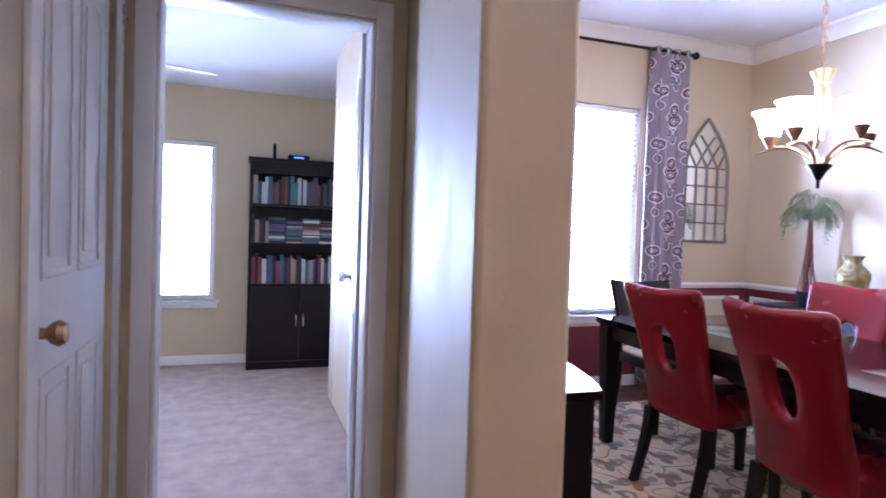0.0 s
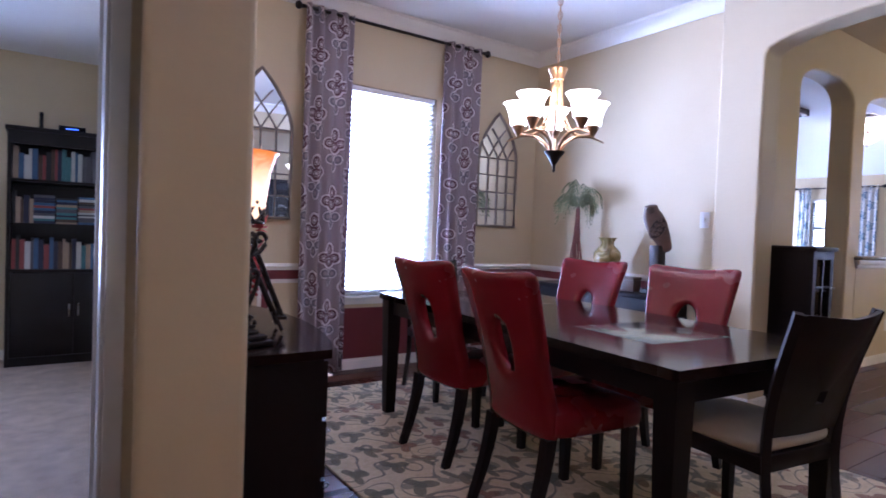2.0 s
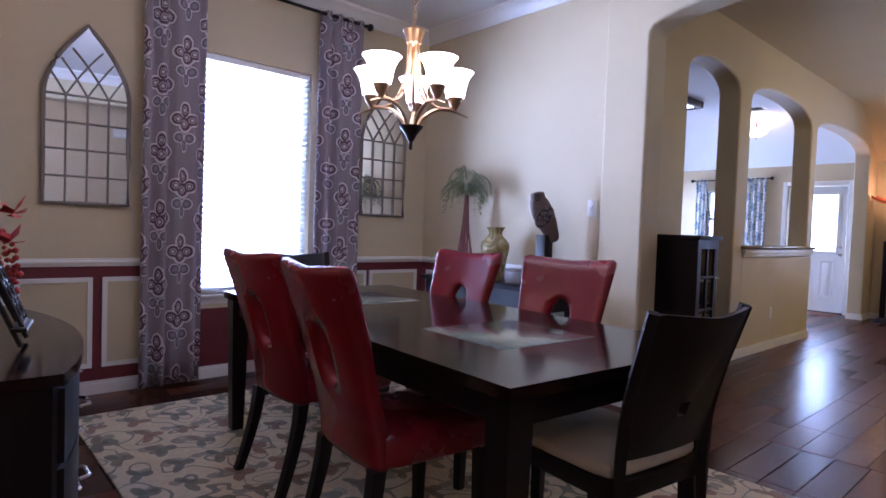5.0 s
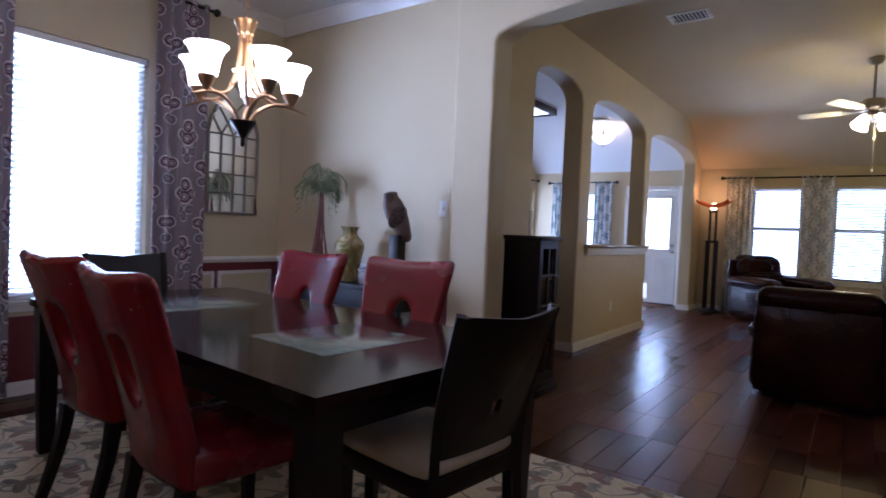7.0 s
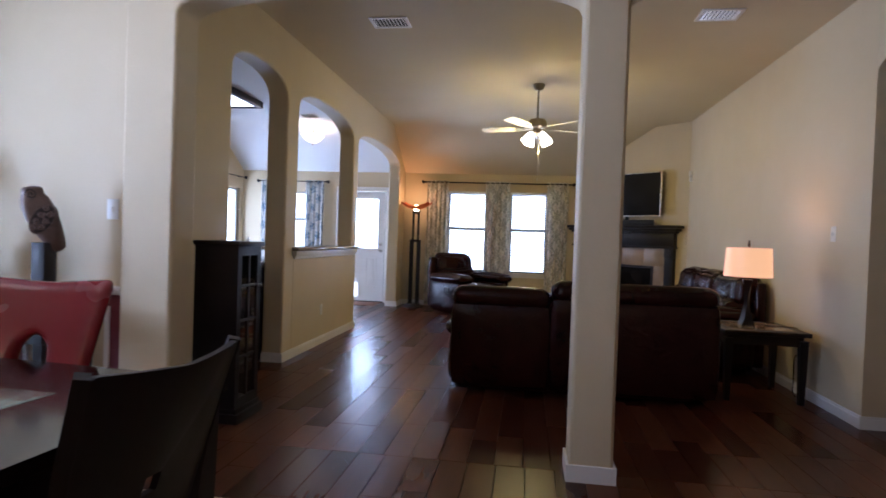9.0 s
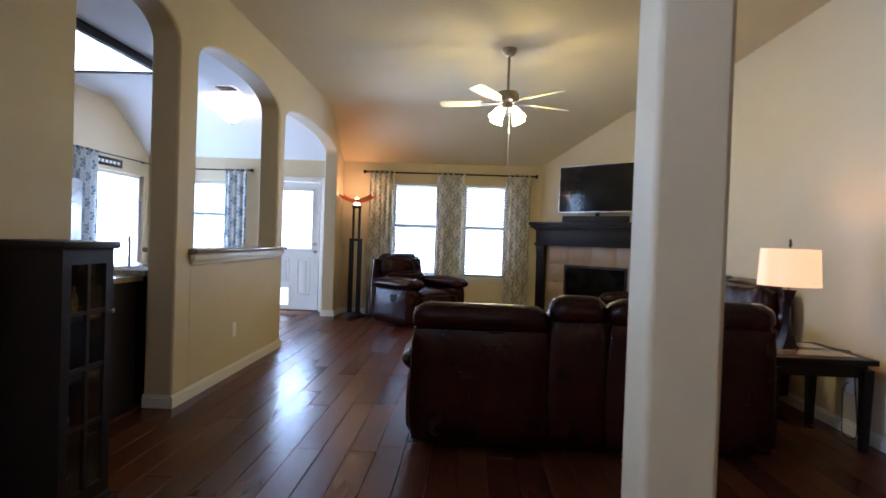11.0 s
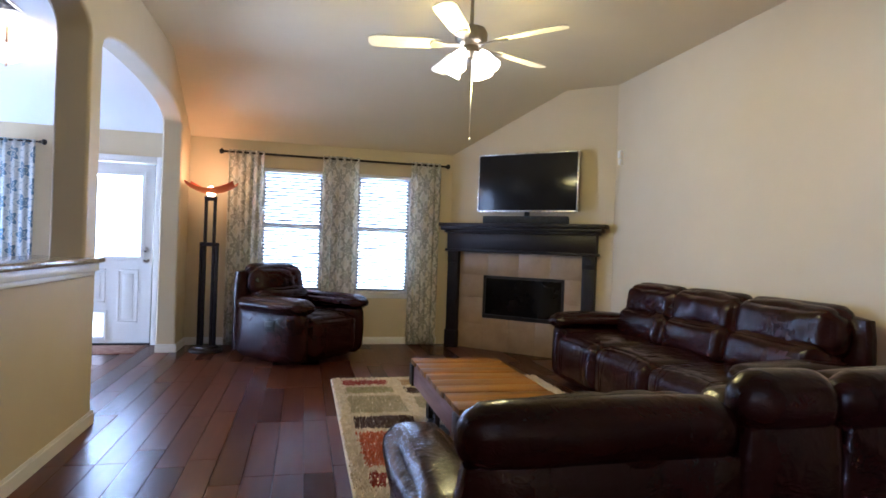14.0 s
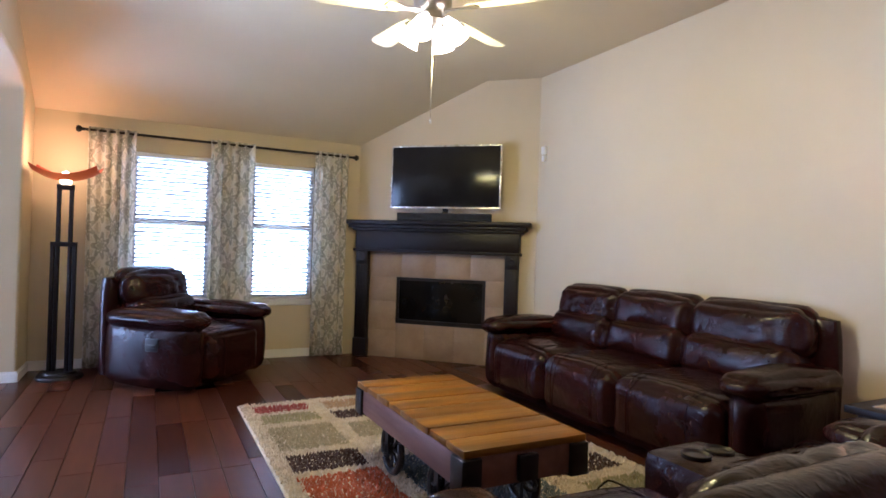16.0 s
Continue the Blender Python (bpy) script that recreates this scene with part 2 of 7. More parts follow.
def tube(bm, points, r, n=8, ends=True):
    """A round bar along points; r is one radius or one for each point."""
    pts = [Vector(p) for p in points]
    rings = []
    for i, p in enumerate(pts):
        d = (pts[min(i + 1, len(pts) - 1)] - pts[max(i - 1, 0)]).normalized()
        up = Vector((0, 0, 1)) if abs(d.z) < 0.9 else Vector((1, 0, 0))
        u = d.cross(up).normalized()
        w = u.cross(d)
        rad = r[i] if isinstance(r, (list, tuple)) else r
        rings.append([bm.verts.new(p + rad * (math.cos(2 * math.pi * k / n) * u + math.sin(2 * math.pi * k / n) * w)) for k in range(n)])
    for a, b in zip(rings, rings[1:]):
        for k in range(n):
            bm.faces.new((a[k], a[(k + 1) % n], b[(k + 1) % n], b[k]))
    if ends:
        bm.faces.new(rings[0][::-1])
        bm.faces.new(rings[-1])
    return bm


def curve_points(ctrl, n=24):
    """A smooth line through control points (Catmull-Rom)."""
    p = [Vector(c) for c in ctrl]
    p = [2 * p[0] - p[1]] + p + [2 * p[-1] - p[-2]]
    out = []
    seg = len(p) - 3
    for i in range(n + 1):
        t = i / n * seg
        k = min(int(t), seg - 1)
        f = t - k
        a, b, c, d = p[k:k + 4]
        out.append(0.5 * ((2 * b) + (c - a) * f + (2 * a - 5 * b + 4 * c - d) * f * f + (3 * b - a - 3 * c + d) * f ** 3))
    return out


def slab(bm, outline, lo, hi, axis="y"):
    """A flat outline of (a, b) pairs pushed from lo to hi along an axis. axis y: a is x and b is z; x: a is y and b is z; z: a is x, b is y."""
    def at(a, b, c):
        return {"y": (a, c, b), "x": (c, a, b), "z": (a, b, c)}[axis]
    v0 = [bm.verts.new(at(a, b, lo)) for a, b in outline]
    v1 = [bm.verts.new(at(a, b, hi)) for a, b in outline]
    bm.faces.new(v0)
    bm.faces.new(v1[::-1])
    n = len(outline)
    for k in range(n):
        bm.faces.new((v0[k], v0[(k + 1) % n], v1[(k + 1) % n], v1[k]))
    return bm


def arch_line(a, b, spring, top, n=16, power=2.3):
    """Points of a soft arch from (a, spring) over the top to (b, spring)."""
    out = []
    for i in range(n + 1):
        t = -math.cos(math.pi * i / n)
        out.append(((a + b) / 2 + t * (b - a) / 2, spring + (top - spring) * max(0.0, 1 - abs(t) ** power) ** (1 / power)))
    return out


def cushion(bm, x0, y0, z0, x1, y1, z1, r=0.06, puff=0.03, n=8, seed=0, wrinkle=0.006, m=None):
    """A padded block: a rounded, swollen box with slight creases."""
    b2 = bmesh.new()
    creased = wrinkle >= 0.009
    if creased:
        n = 22
    bmesh.ops.create_cube(b2, size=2.0)
    bmesh.ops.subdivide_edges(b2, edges=b2.edges[:], cuts=n, use_grid_fill=True)
    c = Vector(((x0 + x1) / 2, (y0 + y1) / 2, (z0 + z1) / 2))
    h = Vector(((x1 - x0) / 2, (y1 - y0) / 2, (z1 - z0) / 2))
    for v in b2.verts:
        u = v.co.copy()
        p = Vector((u.x * h.x, u.y * h.y, u.z * h.z))
        q = Vector([max(-hh + r, min(hh - r, pp)) for pp, hh in zip(p, h)])
        d = p - q
        if d.length > 1e-6:
            p = q + d.normalized() * r
        for k in range(3):
            o = [j for j in range(3) if j != k]
            w = (1 - u[o[0]] ** 2) * (1 - u[o[1]] ** 2)
            if abs(u[k]) > 0.999:
                p[k] += math.copysign(puff * w, u[k])
        nv = noise.noise_vector(Vector((p.x * 5 + seed * 3.1, p.y * 5, p.z * 5)))
        v.co = c + p + nv * (wrinkle * 0.6 if creased else wrinkle)
        if creased:
            out = Vector((p.x / h.x, p.y / h.y, p.z / h.z)).normalized()
            q = Vector((p.x * 7 + p.z * 5 + seed * 1.7, p.y * 5, p.z * 9 - p.x * 4 + nv.z))
            fold = max(0.0, 1 - abs(noise.noise(q)) * 5.5)
            patch = max(0.0, noise.noise(Vector((p.x * 3 + seed, p.y * 3, p.z * 3))) + 0.35)
            v.co -= out * 0.8 * wrinkle * fold * patch
    merge(bm, b2, m)
    return bm

# ---- structure ----
structure("floor", boxes((-1.5, -6.2, -0.2, 13.3, 6.5, -0.012)), GROUT, "dark joints under the plank floor", "floor")
structure("ground", boxes((-60, -60, -0.6, 80, 60, -0.3)), surface("dry_lawn", (0.06, 0.09, 0.03), (0.12, 0.15, 0.06), 0.95, 3.0, 60.0, 0.5), "lawn round the house", "ground")


def wall_with_holes(name, axis, lo, hi, a0, a1, z1, holes, material, label):
    """An upright wall along an axis, from a0 to a1, with right-angled holes (a, b, z0, z1)."""
    bm = bmesh.new()

    def piece(p, q, za, zb):
        if q - p > 1e-4 and zb - za > 1e-4:
            box(bm, *((p, lo, za, q, hi, zb) if axis == "x" else (lo, p, za, hi, q, zb)))
    at = a0
    for p, q, za, zb in sorted(holes):
        piece(at, p, 0, z1)
        piece(p, q, 0, za)
        piece(p, q, zb, z1)
        at = q
    piece(at, a1, 0, z1)
    bmesh.ops.remove_doubles(bm, verts=bm.verts, dist=0.0001)
    return structure(name, bm, material, label, "wall")


TOP = 3.25
# dining room
wall_with_holes("wall_north", "x", 4.91, 5.06, 2.165, 5.84, TOP, [(3.80, 4.65, 0.60, 2.30)], WALL, "tan painted dining room wall with a window")
wall_with_holes("wall_dining_east", "y", 5.84, 6.0, 2.98, 6.05, TOP, [], WALL, "tan painted wall beside the arches")
structure("wall_hall", slab(bmesh.new(), [(2.008, 1.95), (2.236, 1.95), (2.236, 4.91), (2.165, 4.91), (2.165, 3.22), (2.165, 3.1)], 0, TOP, "z"), WALL,
          "tan painted wall end between hall and dining room", "wall", 0.018)

# arcade between dining room, hall and living room
pts = [(2.98, 0.0), (2.98, TOP), (-1.6, TOP), (-1.6, 0.0), (-1.35, 0.0)]
pts += [p for p in arch_line(-1.35, 0.235, 2.41, 2.56)]
pts += [(0.235, 0.0), (0.455, 0.0)] + [p for p in arch_line(0.455, 2.665, 2.41, 2.56)] + [(2.665, 0.0)]
structure("wall_arcade", slab(bmesh.new(), pts, 5.78, 6.0, "x"), WALL, "tan painted arcade with a square column", "wall", 0.018)

# arched header between the dining room and the entry
pts = [(1.16, 0.0), (1.16, TOP), (5.78, TOP)] + arch_line(5.78, 1.42, 2.42, 2.56) + [(1.42, 0.0)]
structure("wall_entry_arch", slab(bmesh.new(), pts, 0.235, 0.455, "y"), WALL, "tan painted wide arch between dining room and entry", "wall", 0.018)

# wall with three arches towards the kitchen
pts = [(6.0, 0.0), (6.0, TOP), (13.06, TOP), (13.06, 0.0), (12.6, 0.0)] + arch_line(12.6, 10.13, 2.40, 2.60)
pts += [(10.13, 0.0), (9.93, 0.0)] + arch_line(9.93, 8.15, 2.41, 2.63) + [(8.15, 0.0), (7.88, 0.0)] + arch_line(7.88, 6.87, 2.43, 2.63) + [(6.87, 0.0)]
structure("wall_kitchen", slab(bmesh.new(), pts, 2.925, 3.12, "y"), WALL, "tan painted wall with three arched openings", "wall", 0.018)
structure("wall_half", boxes((8.1, 2.9235, 0, 9.98, 3.1215, 1.0)), WALL, "tan half wall under the kitchen ledge", "wall")
wall_with_holes("wall_living_east", "y", 13.06, 13.2, -0.35, 6.19, TOP, [(0.37, 1.03, 0.63, 2.065), (1.43, 2.14, 0.63, 2.065), (3.27, 4.13, 0.0, 2.03), (4.75, 5.47, 0.88, 1.99)], WALL,
                 "tan painted outer wall with windows and a back door")
wall_with_holes("wall_kitchen_north", "x", 6.05, 6.19, 5.84, 13.06, TOP, [(11.66, 12.95, 0.06, 2.02)], WALL, "tan painted kitchen wall with a glass door")
wall_with_holes("wall_south", "x", -1.74, -1.6, 7.12, 11.9, TOP, [], WALL, "plain tan painted living room wall")
bm = bmesh.new()
slab(bm, [(11.63, -1.62), (13.08, -0.12), (13.3, -0.5), (11.9, -2.0)], 0, TOP, "z")
structure("wall_corner", bm, WALL, "tan painted diagonal wall behind the fireplace", "wall")
# passage to the bedroom
pts = [(6.0, 0.0), (6.0, TOP), (7.12, TOP), (7.12, 2.43)] + arch_line(7.12, 6.1, 2.43, 2.56, power=2.0)[1:] + [(6.1, 0.0)]
structure("wall_passage_arch", slab(bmesh.new(), pts, -1.74, -1.6, "y"), WALL, "tan painted arch to the passage", "wall", 0.018)
wall_with_holes("wall_passage_east", "y", 7.12, 7.24, -6.0, -1.74, TOP, [(-2.68, -1.88, 0.0, 2.04)], WALL, "tan painted passage wall with a doorway")
structure("wall_passage_south", boxes((5.78, -3.4, 0, 7.12, -3.28, TOP)), WALL, "plain tan wall", "wall")
structure("wall_passage_west", boxes((5.86, -3.28, 0, 5.98, -1.74, TOP)), WALL, "plain tan wall", "wall")
# bedroom
structure("wall_bedroom", boxes((7.24, -6.12, 0, 11.5, -6.0, TOP), (11.5, -6.12, 0, 11.62, -1.74, TOP)), WALL, "plain tan bedroom walls", "wall")
structure("carpet_bedroom", boxes((7.2, -6.0, -0.01, 11.5, -1.74, 0.008)), CARPET, "beige bedroom carpet", "carpet")
# hall and entry
structure("wall_hall_south", boxes((0.9, -1.74, 0, 5.78, -1.6, TOP)), WALL, "plain tan hall wall", "wall")
wall_with_holes("wall_hall_west", "y", 1.04, 1.16, -1.6, 3.22, TOP, [(2.27, 3.03, 0.0, 2.03)], WALL, "tan hall wall with a closet door")
structure("wall_closet", boxes((0.3, 2.1, 0, 0.4, 3.1, TOP), (0.4, 2.1, 0, 1.04, 2.16, TOP)), WALL, "plain closet walls", "wall")
wall_with_holes("wall_office_south", "x", 3.1, 3.22, 1.16, 2.16, TOP, [(1.27, 2.035, 0.0, 2.03)], WALL, "tan wall with the office doorway")
# office
wall_with_holes("wall_office_north", "x", 6.3, 6.42, -1.2, 2.95, TOP, [(0.42, 1.32, 0.57, 1.95)], WALL, "tan office wall with a window")
structure("wall_office_west", boxes((-1.32, 3.1, 0, -1.2, 6.42, TOP), (-1.2, 3.1, 0, 1.04, 3.22, TOP)), WALL, "plain tan office walls", "wall")
structure("wall_office_east", boxes((2.95, 5.06, 0, 3.07, 6.42, TOP)), WALL, "plain tan office wall", "wall")
structure("carpet_office", boxes((-1.2, 3.14, -0.01, 2.165, 4.95, 0.01), (-1.2, 4.95, -0.01, 2.95, 6.3, 0.01)), CARPET, "beige cut pile office carpet", "carpet")

# ceilings
structure("ceiling", boxes((0.9, -1.75, 2.92, 5.9, 5.06, 3.2)), WHITECEIL, "white ceiling over hall and dining room", "ceiling")
bm = bmesh.new()
slab(bm, [(5.9, 3.03), (12.05, 3.03), (13.12, 2.33), (13.12, 3.3), (5.9, 3.3)], -1.8, 3.02, "y")
structure("ceiling_living", bm, CEIL, "off-white living room ceiling that slopes to the windows", "ceiling")
bm = bmesh.new()
slab(bm, [(5.9, 3.03), (12.05, 3.03), (13.12, 2.33), (13.12, 3.3), (5.9, 3.3)], 3.02, 6.2, "y")
structure("ceiling_kitchen", bm, WHITECEIL, "white kitchen ceiling that slopes to the windows", "ceiling")
structure("ceiling_office", slab(bmesh.new(), [(-1.3, 3.16), (2.19, 3.16), (2.19, 5.0), (3.0, 5.0), (3.0, 6.42), (-1.3, 6.42)], 2.42, 2.6, "z"), WHITECEIL, "white office ceiling", "ceiling")
structure("ceiling_bedroom", boxes((5.8, -6.1, 2.75, 11.6, -1.74, 2.9)), WHITECEIL, "white bedroom ceiling", "ceiling")
# unseen slab above the ceilings, added to keep sky and sun out
structure("roof", boxes((-1.6, -6.4, 3.35, 13.4, 6.7, 3.5)), WHITECEIL, "unseen flat slab over the house that blocks sky light", "roof")


# trim
def run(name, label, *specs, bevel=0.004):
    return structure(name, boxes(*specs, bevel=bevel), TRIM, label, name.split("_")[0])


def base_run(bm, x0, y0, x1, y1, side):
    """Skirting along a wall line; side: the way in which it stands off the wall."""
    d = 0.014
    for h, t in ((0.07, d), (0.088, d * 0.55)):
        if abs(x1 - x0) > abs(y1 - y0):
            box(bm, x0, min(y0, y0 + side * t), 0.0, x1, max(y0, y0 + side * t), h)
        else:
            box(bm, min(x0, x0 + side * t), y0, 0.0, max(x0, x0 + side * t), y1, h)


bm = bmesh.new()
for s in ((2.228, 4.91, 5.84, 4.91, -1), (5.84, 3.0, 5.84, 4.91, -1), (2.236, 1.95, 2.236, 4.91, 1), (5.78, 2.665, 5.78, 3.0, -1), (5.766, 2.665, 6.0, 2.665, -1),
          (6.0, 2.925, 6.87, 2.925, -1), (7.866, 2.925, 10.144, 2.925, -1), (7.88, 2.925, 7.88, 3.12, -1), (10.13, 2.925, 10.13, 3.12, 1), (12.586, 2.925, 13.06, 2.925, -1), (12.6, 2.925, 12.6, 3.12, -1),
          (13.06, 0.0, 13.06, 2.925, -1), (7.12, -1.6, 11.63, -1.6, 1), (7.12, -1.84, 7.12, -1.586, -1), (13.06, 3.12, 13.06, 3.2, -1), (13.06, 4.2, 13.06, 6.05, -1),
          (-1.2, 6.3, 2.95, 6.3, -1), (1.16, -1.6, 1.16, 2.2, 1)):
    base_run(bm, *s)
for x0, y0, x1, y1 in ((5.766, 0.221, 6.014, 0.235), (5.766, 0.455, 6.014, 0.469), (5.766, 0.235, 5.78, 0.455), (6.0, 0.235, 6.014, 0.455)):
    box(bm, x0, y0, 0, x1, y1, 0.085)
structure("baseboard", bm, TRIM, "white painted baseboards along the walls", "baseboard")

# crown moulding of the dining room
CROWN = [(0.0, -0.115), (0.012, -0.115), (0.018, -0.1), (0.045, -0.06), (0.07, -0.03), (0.085, -0.022), (0.09, 0.0), (0.0, 0.0)]


def crown_run(name, a0, a1, at, axis, side, z):
    bm = bmesh.new()
    prof = [(at + side * p, z + q) for p, q in CROWN]
    if axis == "x":
        v0 = [bm.verts.new((a0, p, q)) for p, q in prof]
        v1 = [bm.verts.new((a1, p, q)) for p, q in prof]
    else:
        v0 = [bm.verts.new((p, a0, q)) for p, q in prof]
        v1 = [bm.verts.new((p, a1, q)) for p, q in prof]
    for k in range(len(prof)):
        bm.faces.new((v0[k], v0[(k + 1) % len(prof)], v1[(k + 1) % len(prof)], v1[k]))
    bm.faces.new(v0)
    bm.faces.new(v1[::-1])
    return structure(name, bm, TRIM, "white crown moulding under the ceiling", "crown moulding")


crown_run("crown_north", 2.228, 5.84, 4.91, "x", -1, 2.919)
crown_run("crown_east", 2.98, 4.9, 5.84, "y", -1, 2.917)
crown_run("crown_west", 1.95, 4.9, 2.236, "y", 1, 2.917)
crown_run("crown_south", 1.16, 5.78, 0.455, "x", 1, 2.918)


# wainscot of the dining room: maroon below the rail, with framed tan panels
def wainscot(name, axis, at, side, a0, a1, holes, panels):
    def span(p, q, za, zb, d0, d1):
        lo, hi = sorted((at + side * d0, at + side * d1))
        return (p, lo, za, q, hi, zb) if axis == "x" else (lo, p, za, hi, q, zb)
    bm = bmesh.new()
    edge = a0
    for p, q, za in holes + [(a1, a1, 0)]:
        box(bm, *span(edge, p, 0.0, 0.815, 0.0, 0.004))
        if q > p:
            box(bm, *span(p, q, 0.0, za, 0.0, 0.004))
        edge = q
    w = structure("wainscot_" + name, bm, MAROON, "maroon painted lower wall with framed tan panels", "wainscot")
    rail = bmesh.new()
    edge = a0
    for p, q, _ in holes + [(a1, a1, 0)]:
        if p > edge:
            box(rail, *span(edge, p, 0.812, 0.862, 0.0, 0.016), bevel=0.003)
            box(rail, *span(edge, p, 0.828, 0.85, 0.0, 0.028), bevel=0.006)
        edge = q
    structure("chair_rail_" + name, rail, TRIM, "white chair rail", "chair rail")
    for p, q in panels:
        part("panel", boxes(span(p, q, 0.2, 0.715, 0.004, 0.007)), WALL, w, "tan painted panel")
        f = 0.028
        part("panel_moulding", boxes(span(p, q, 0.2 - f, 0.2, 0.004, 0.018), span(p, q, 0.715, 0.715 + f, 0.004, 0.018),
                                     span(p - f, p, 0.2 - f, 0.715 + f, 0.004, 0.018), span(q, q + f, 0.2 - f, 0.715 + f, 0.004, 0.018)), TRIM, w, "white panel moulding")


wainscot("north", "x", 4.91, -1, 2.228, 5.84, [(3.74, 4.71, 0.5)], [(2.32, 2.70), (2.79, 3.13), (3.24, 3.66), (4.79, 5.18), (5.27, 5.74)])
wainscot("east", "y", 5.84, -1, 3.0, 4.9, [], [(3.1, 3.6), (3.7, 4.2), (4.3, 4.8)])
wainscot("west", "y", 2.236, 1, 2.45, 4.9, [], [(2.7, 3.2), (3.3, 3.9), (4.0, 4.8)])


# windows
def window(name, axis, face, depth, a0, a1, z0, z1, side, label, slats=True, mullion=True, gap=0.042, sill=True, lean=28):
    """A framed window in a wall; face: the room side of the wall, side: the way into the room."""
    def span(p, q, za, zb, d0, d1):
        lo, hi = sorted((face + side * d0, face + side * d1))
        return (p, lo, za, q, hi, zb) if axis == "x" else (lo, p, za, hi, q, zb)
    root = new(name)
    tagged(root, label, "window", kind="structure")
    f = 0.045
    part("window_frame", boxes(span(a0, a0 + f, z0, z1, -depth, -depth + 0.06), span(a1 - f, a1, z0, z1, -depth, -depth + 0.06),
                               span(a0 + f, a1 - f, z0, z0 + f, -depth, -depth + 0.06), span(a0 + f, a1 - f, z1 - f, z1, -depth, -depth + 0.06), bevel=0.003), TRIM, root)
    if mullion:
        zm = (z0 + z1) / 2 + 0.04
        part("meeting_rail", boxes(span(a0 + f, a1 - f, zm - 0.022, zm + 0.022, -depth + 0.005, -depth + 0.055), bevel=0.003), TRIM, root)
    pane = part("pane", boxes(span(a0 + f, a1 - f, z0 + f, z1 - f, -depth + 0.012, -depth + 0.018)), GLASS, root, "clear glass pane")
    pane.visible_shadow = False
    if sill:
        part("window_sill", boxes(span(a0 - 0.05, a1 + 0.05, z0 - 0.022, z0, -depth + 0.06, 0.04), span(a0 - 0.03, a1 + 0.03, z0 - 0.07, z0 - 0.022, 0.0, 0.014), bevel=0.004), TRIM, root, "white window sill")
    if slats:
        blind = part("blind", boxes(span(a0 + 0.012, a1 - 0.012, z1 - 0.045, z1 - 0.003, -0.07, -0.012), bevel=0.004), TRIM, root, "white horizontal blind, half open")
        bm = bmesh.new()
        tilt = radians(lean) * side
        t = Matrix.Rotation(tilt if axis == "x" else -tilt, 4, "X" if axis == "x" else "Y")
        w = (a1 - a0) / 2 - 0.016
        box(bm, *((-w, -0.024, -0.0012, w, 0.024, 0.0012) if axis == "x" else (-0.024, -w, -0.0012, 0.024, w, 0.0012)), m=t)
        me = mesh_of("slat", bm, SLAT, False)
        z = z0 + 0.03
        while z < z1 - 0.05:
            s = new("slat", me)
            s.parent = blind
            s.location = ((a0 + a1) / 2, face - side * 0.04, z) if axis == "x" else (face - side * 0.04, (a0 + a1) / 2, z)
            z += gap
    return root


window("window_1", "x", 4.91, 0.13, 3.80, 4.65, 0.60, 2.30, -1, "dining room window with white blinds, blown out by daylight", mullion=False, lean=21)
window("window_2", "y", 13.06, 0.12, 0.37, 1.03, 0.63, 2.065, -1, "living room sash window with white horizontal blinds")
window("window_3", "y", 13.06, 0.12, 1.43, 2.14, 0.63, 2.065, -1, "living room sash window with white horizontal blinds")
window("window_4", "x", 6.3, 0.1, 0.42, 1.32, 0.57, 1.95, -1, "office window with white blinds in daylight", mullion=False, lean=6)
window("window_5", "y", 13.06, 0.12, 4.75, 5.47, 0.88, 1.99, -1, "breakfast corner window with white blinds")
window("window_6", "x", 6.05, 0.12, 11.66, 12.95, 0.06, 2.02, -1, "tall glass door to the garden", slats=False, mullion=False, sill=False)

SKY = (0.70, 0.84, 1.0)
window_light("window_light_dining", 4.225, 5.07, 1.435, 0.9, 1.7, 180, 250, SKY)
window_light("window_light_living_a", 13.22, 0.71, 1.3, 0.72, 1.44, 90, 48, SKY)
window_light("window_light_living_b", 13.22, 1.78, 1.3, 0.76, 1.44, 90, 48, SKY)
window_light("window_light_office", 0.87, 6.44, 1.26, 0.92, 1.42, 180, 120, SKY)
window_light("window_light_nook", 13.22, 5.11, 1.43, 0.76, 1.15, 90, 60, SKY)
window_light("window_light_garden_door", 12.3, 6.21, 1.04, 1.3, 1.96, 180, 95, SKY)
window_light("window_light_back_door", 13.22, 3.7, 1.43, 0.6, 0.98, 90, 40, SKY)


# ---- patterned materials ----
def calc(nt, op, a, b=None, c=None):
    n = nt.nodes.new("ShaderNodeMath")
    n.operation = op
    for sock, val in zip(n.inputs, (a, b, c)):
        if val is None:
            continue
        if isinstance(val, (int, float)):
            sock.default_value = val
        else:
            link(nt, val, sock)
    return n.outputs[0]


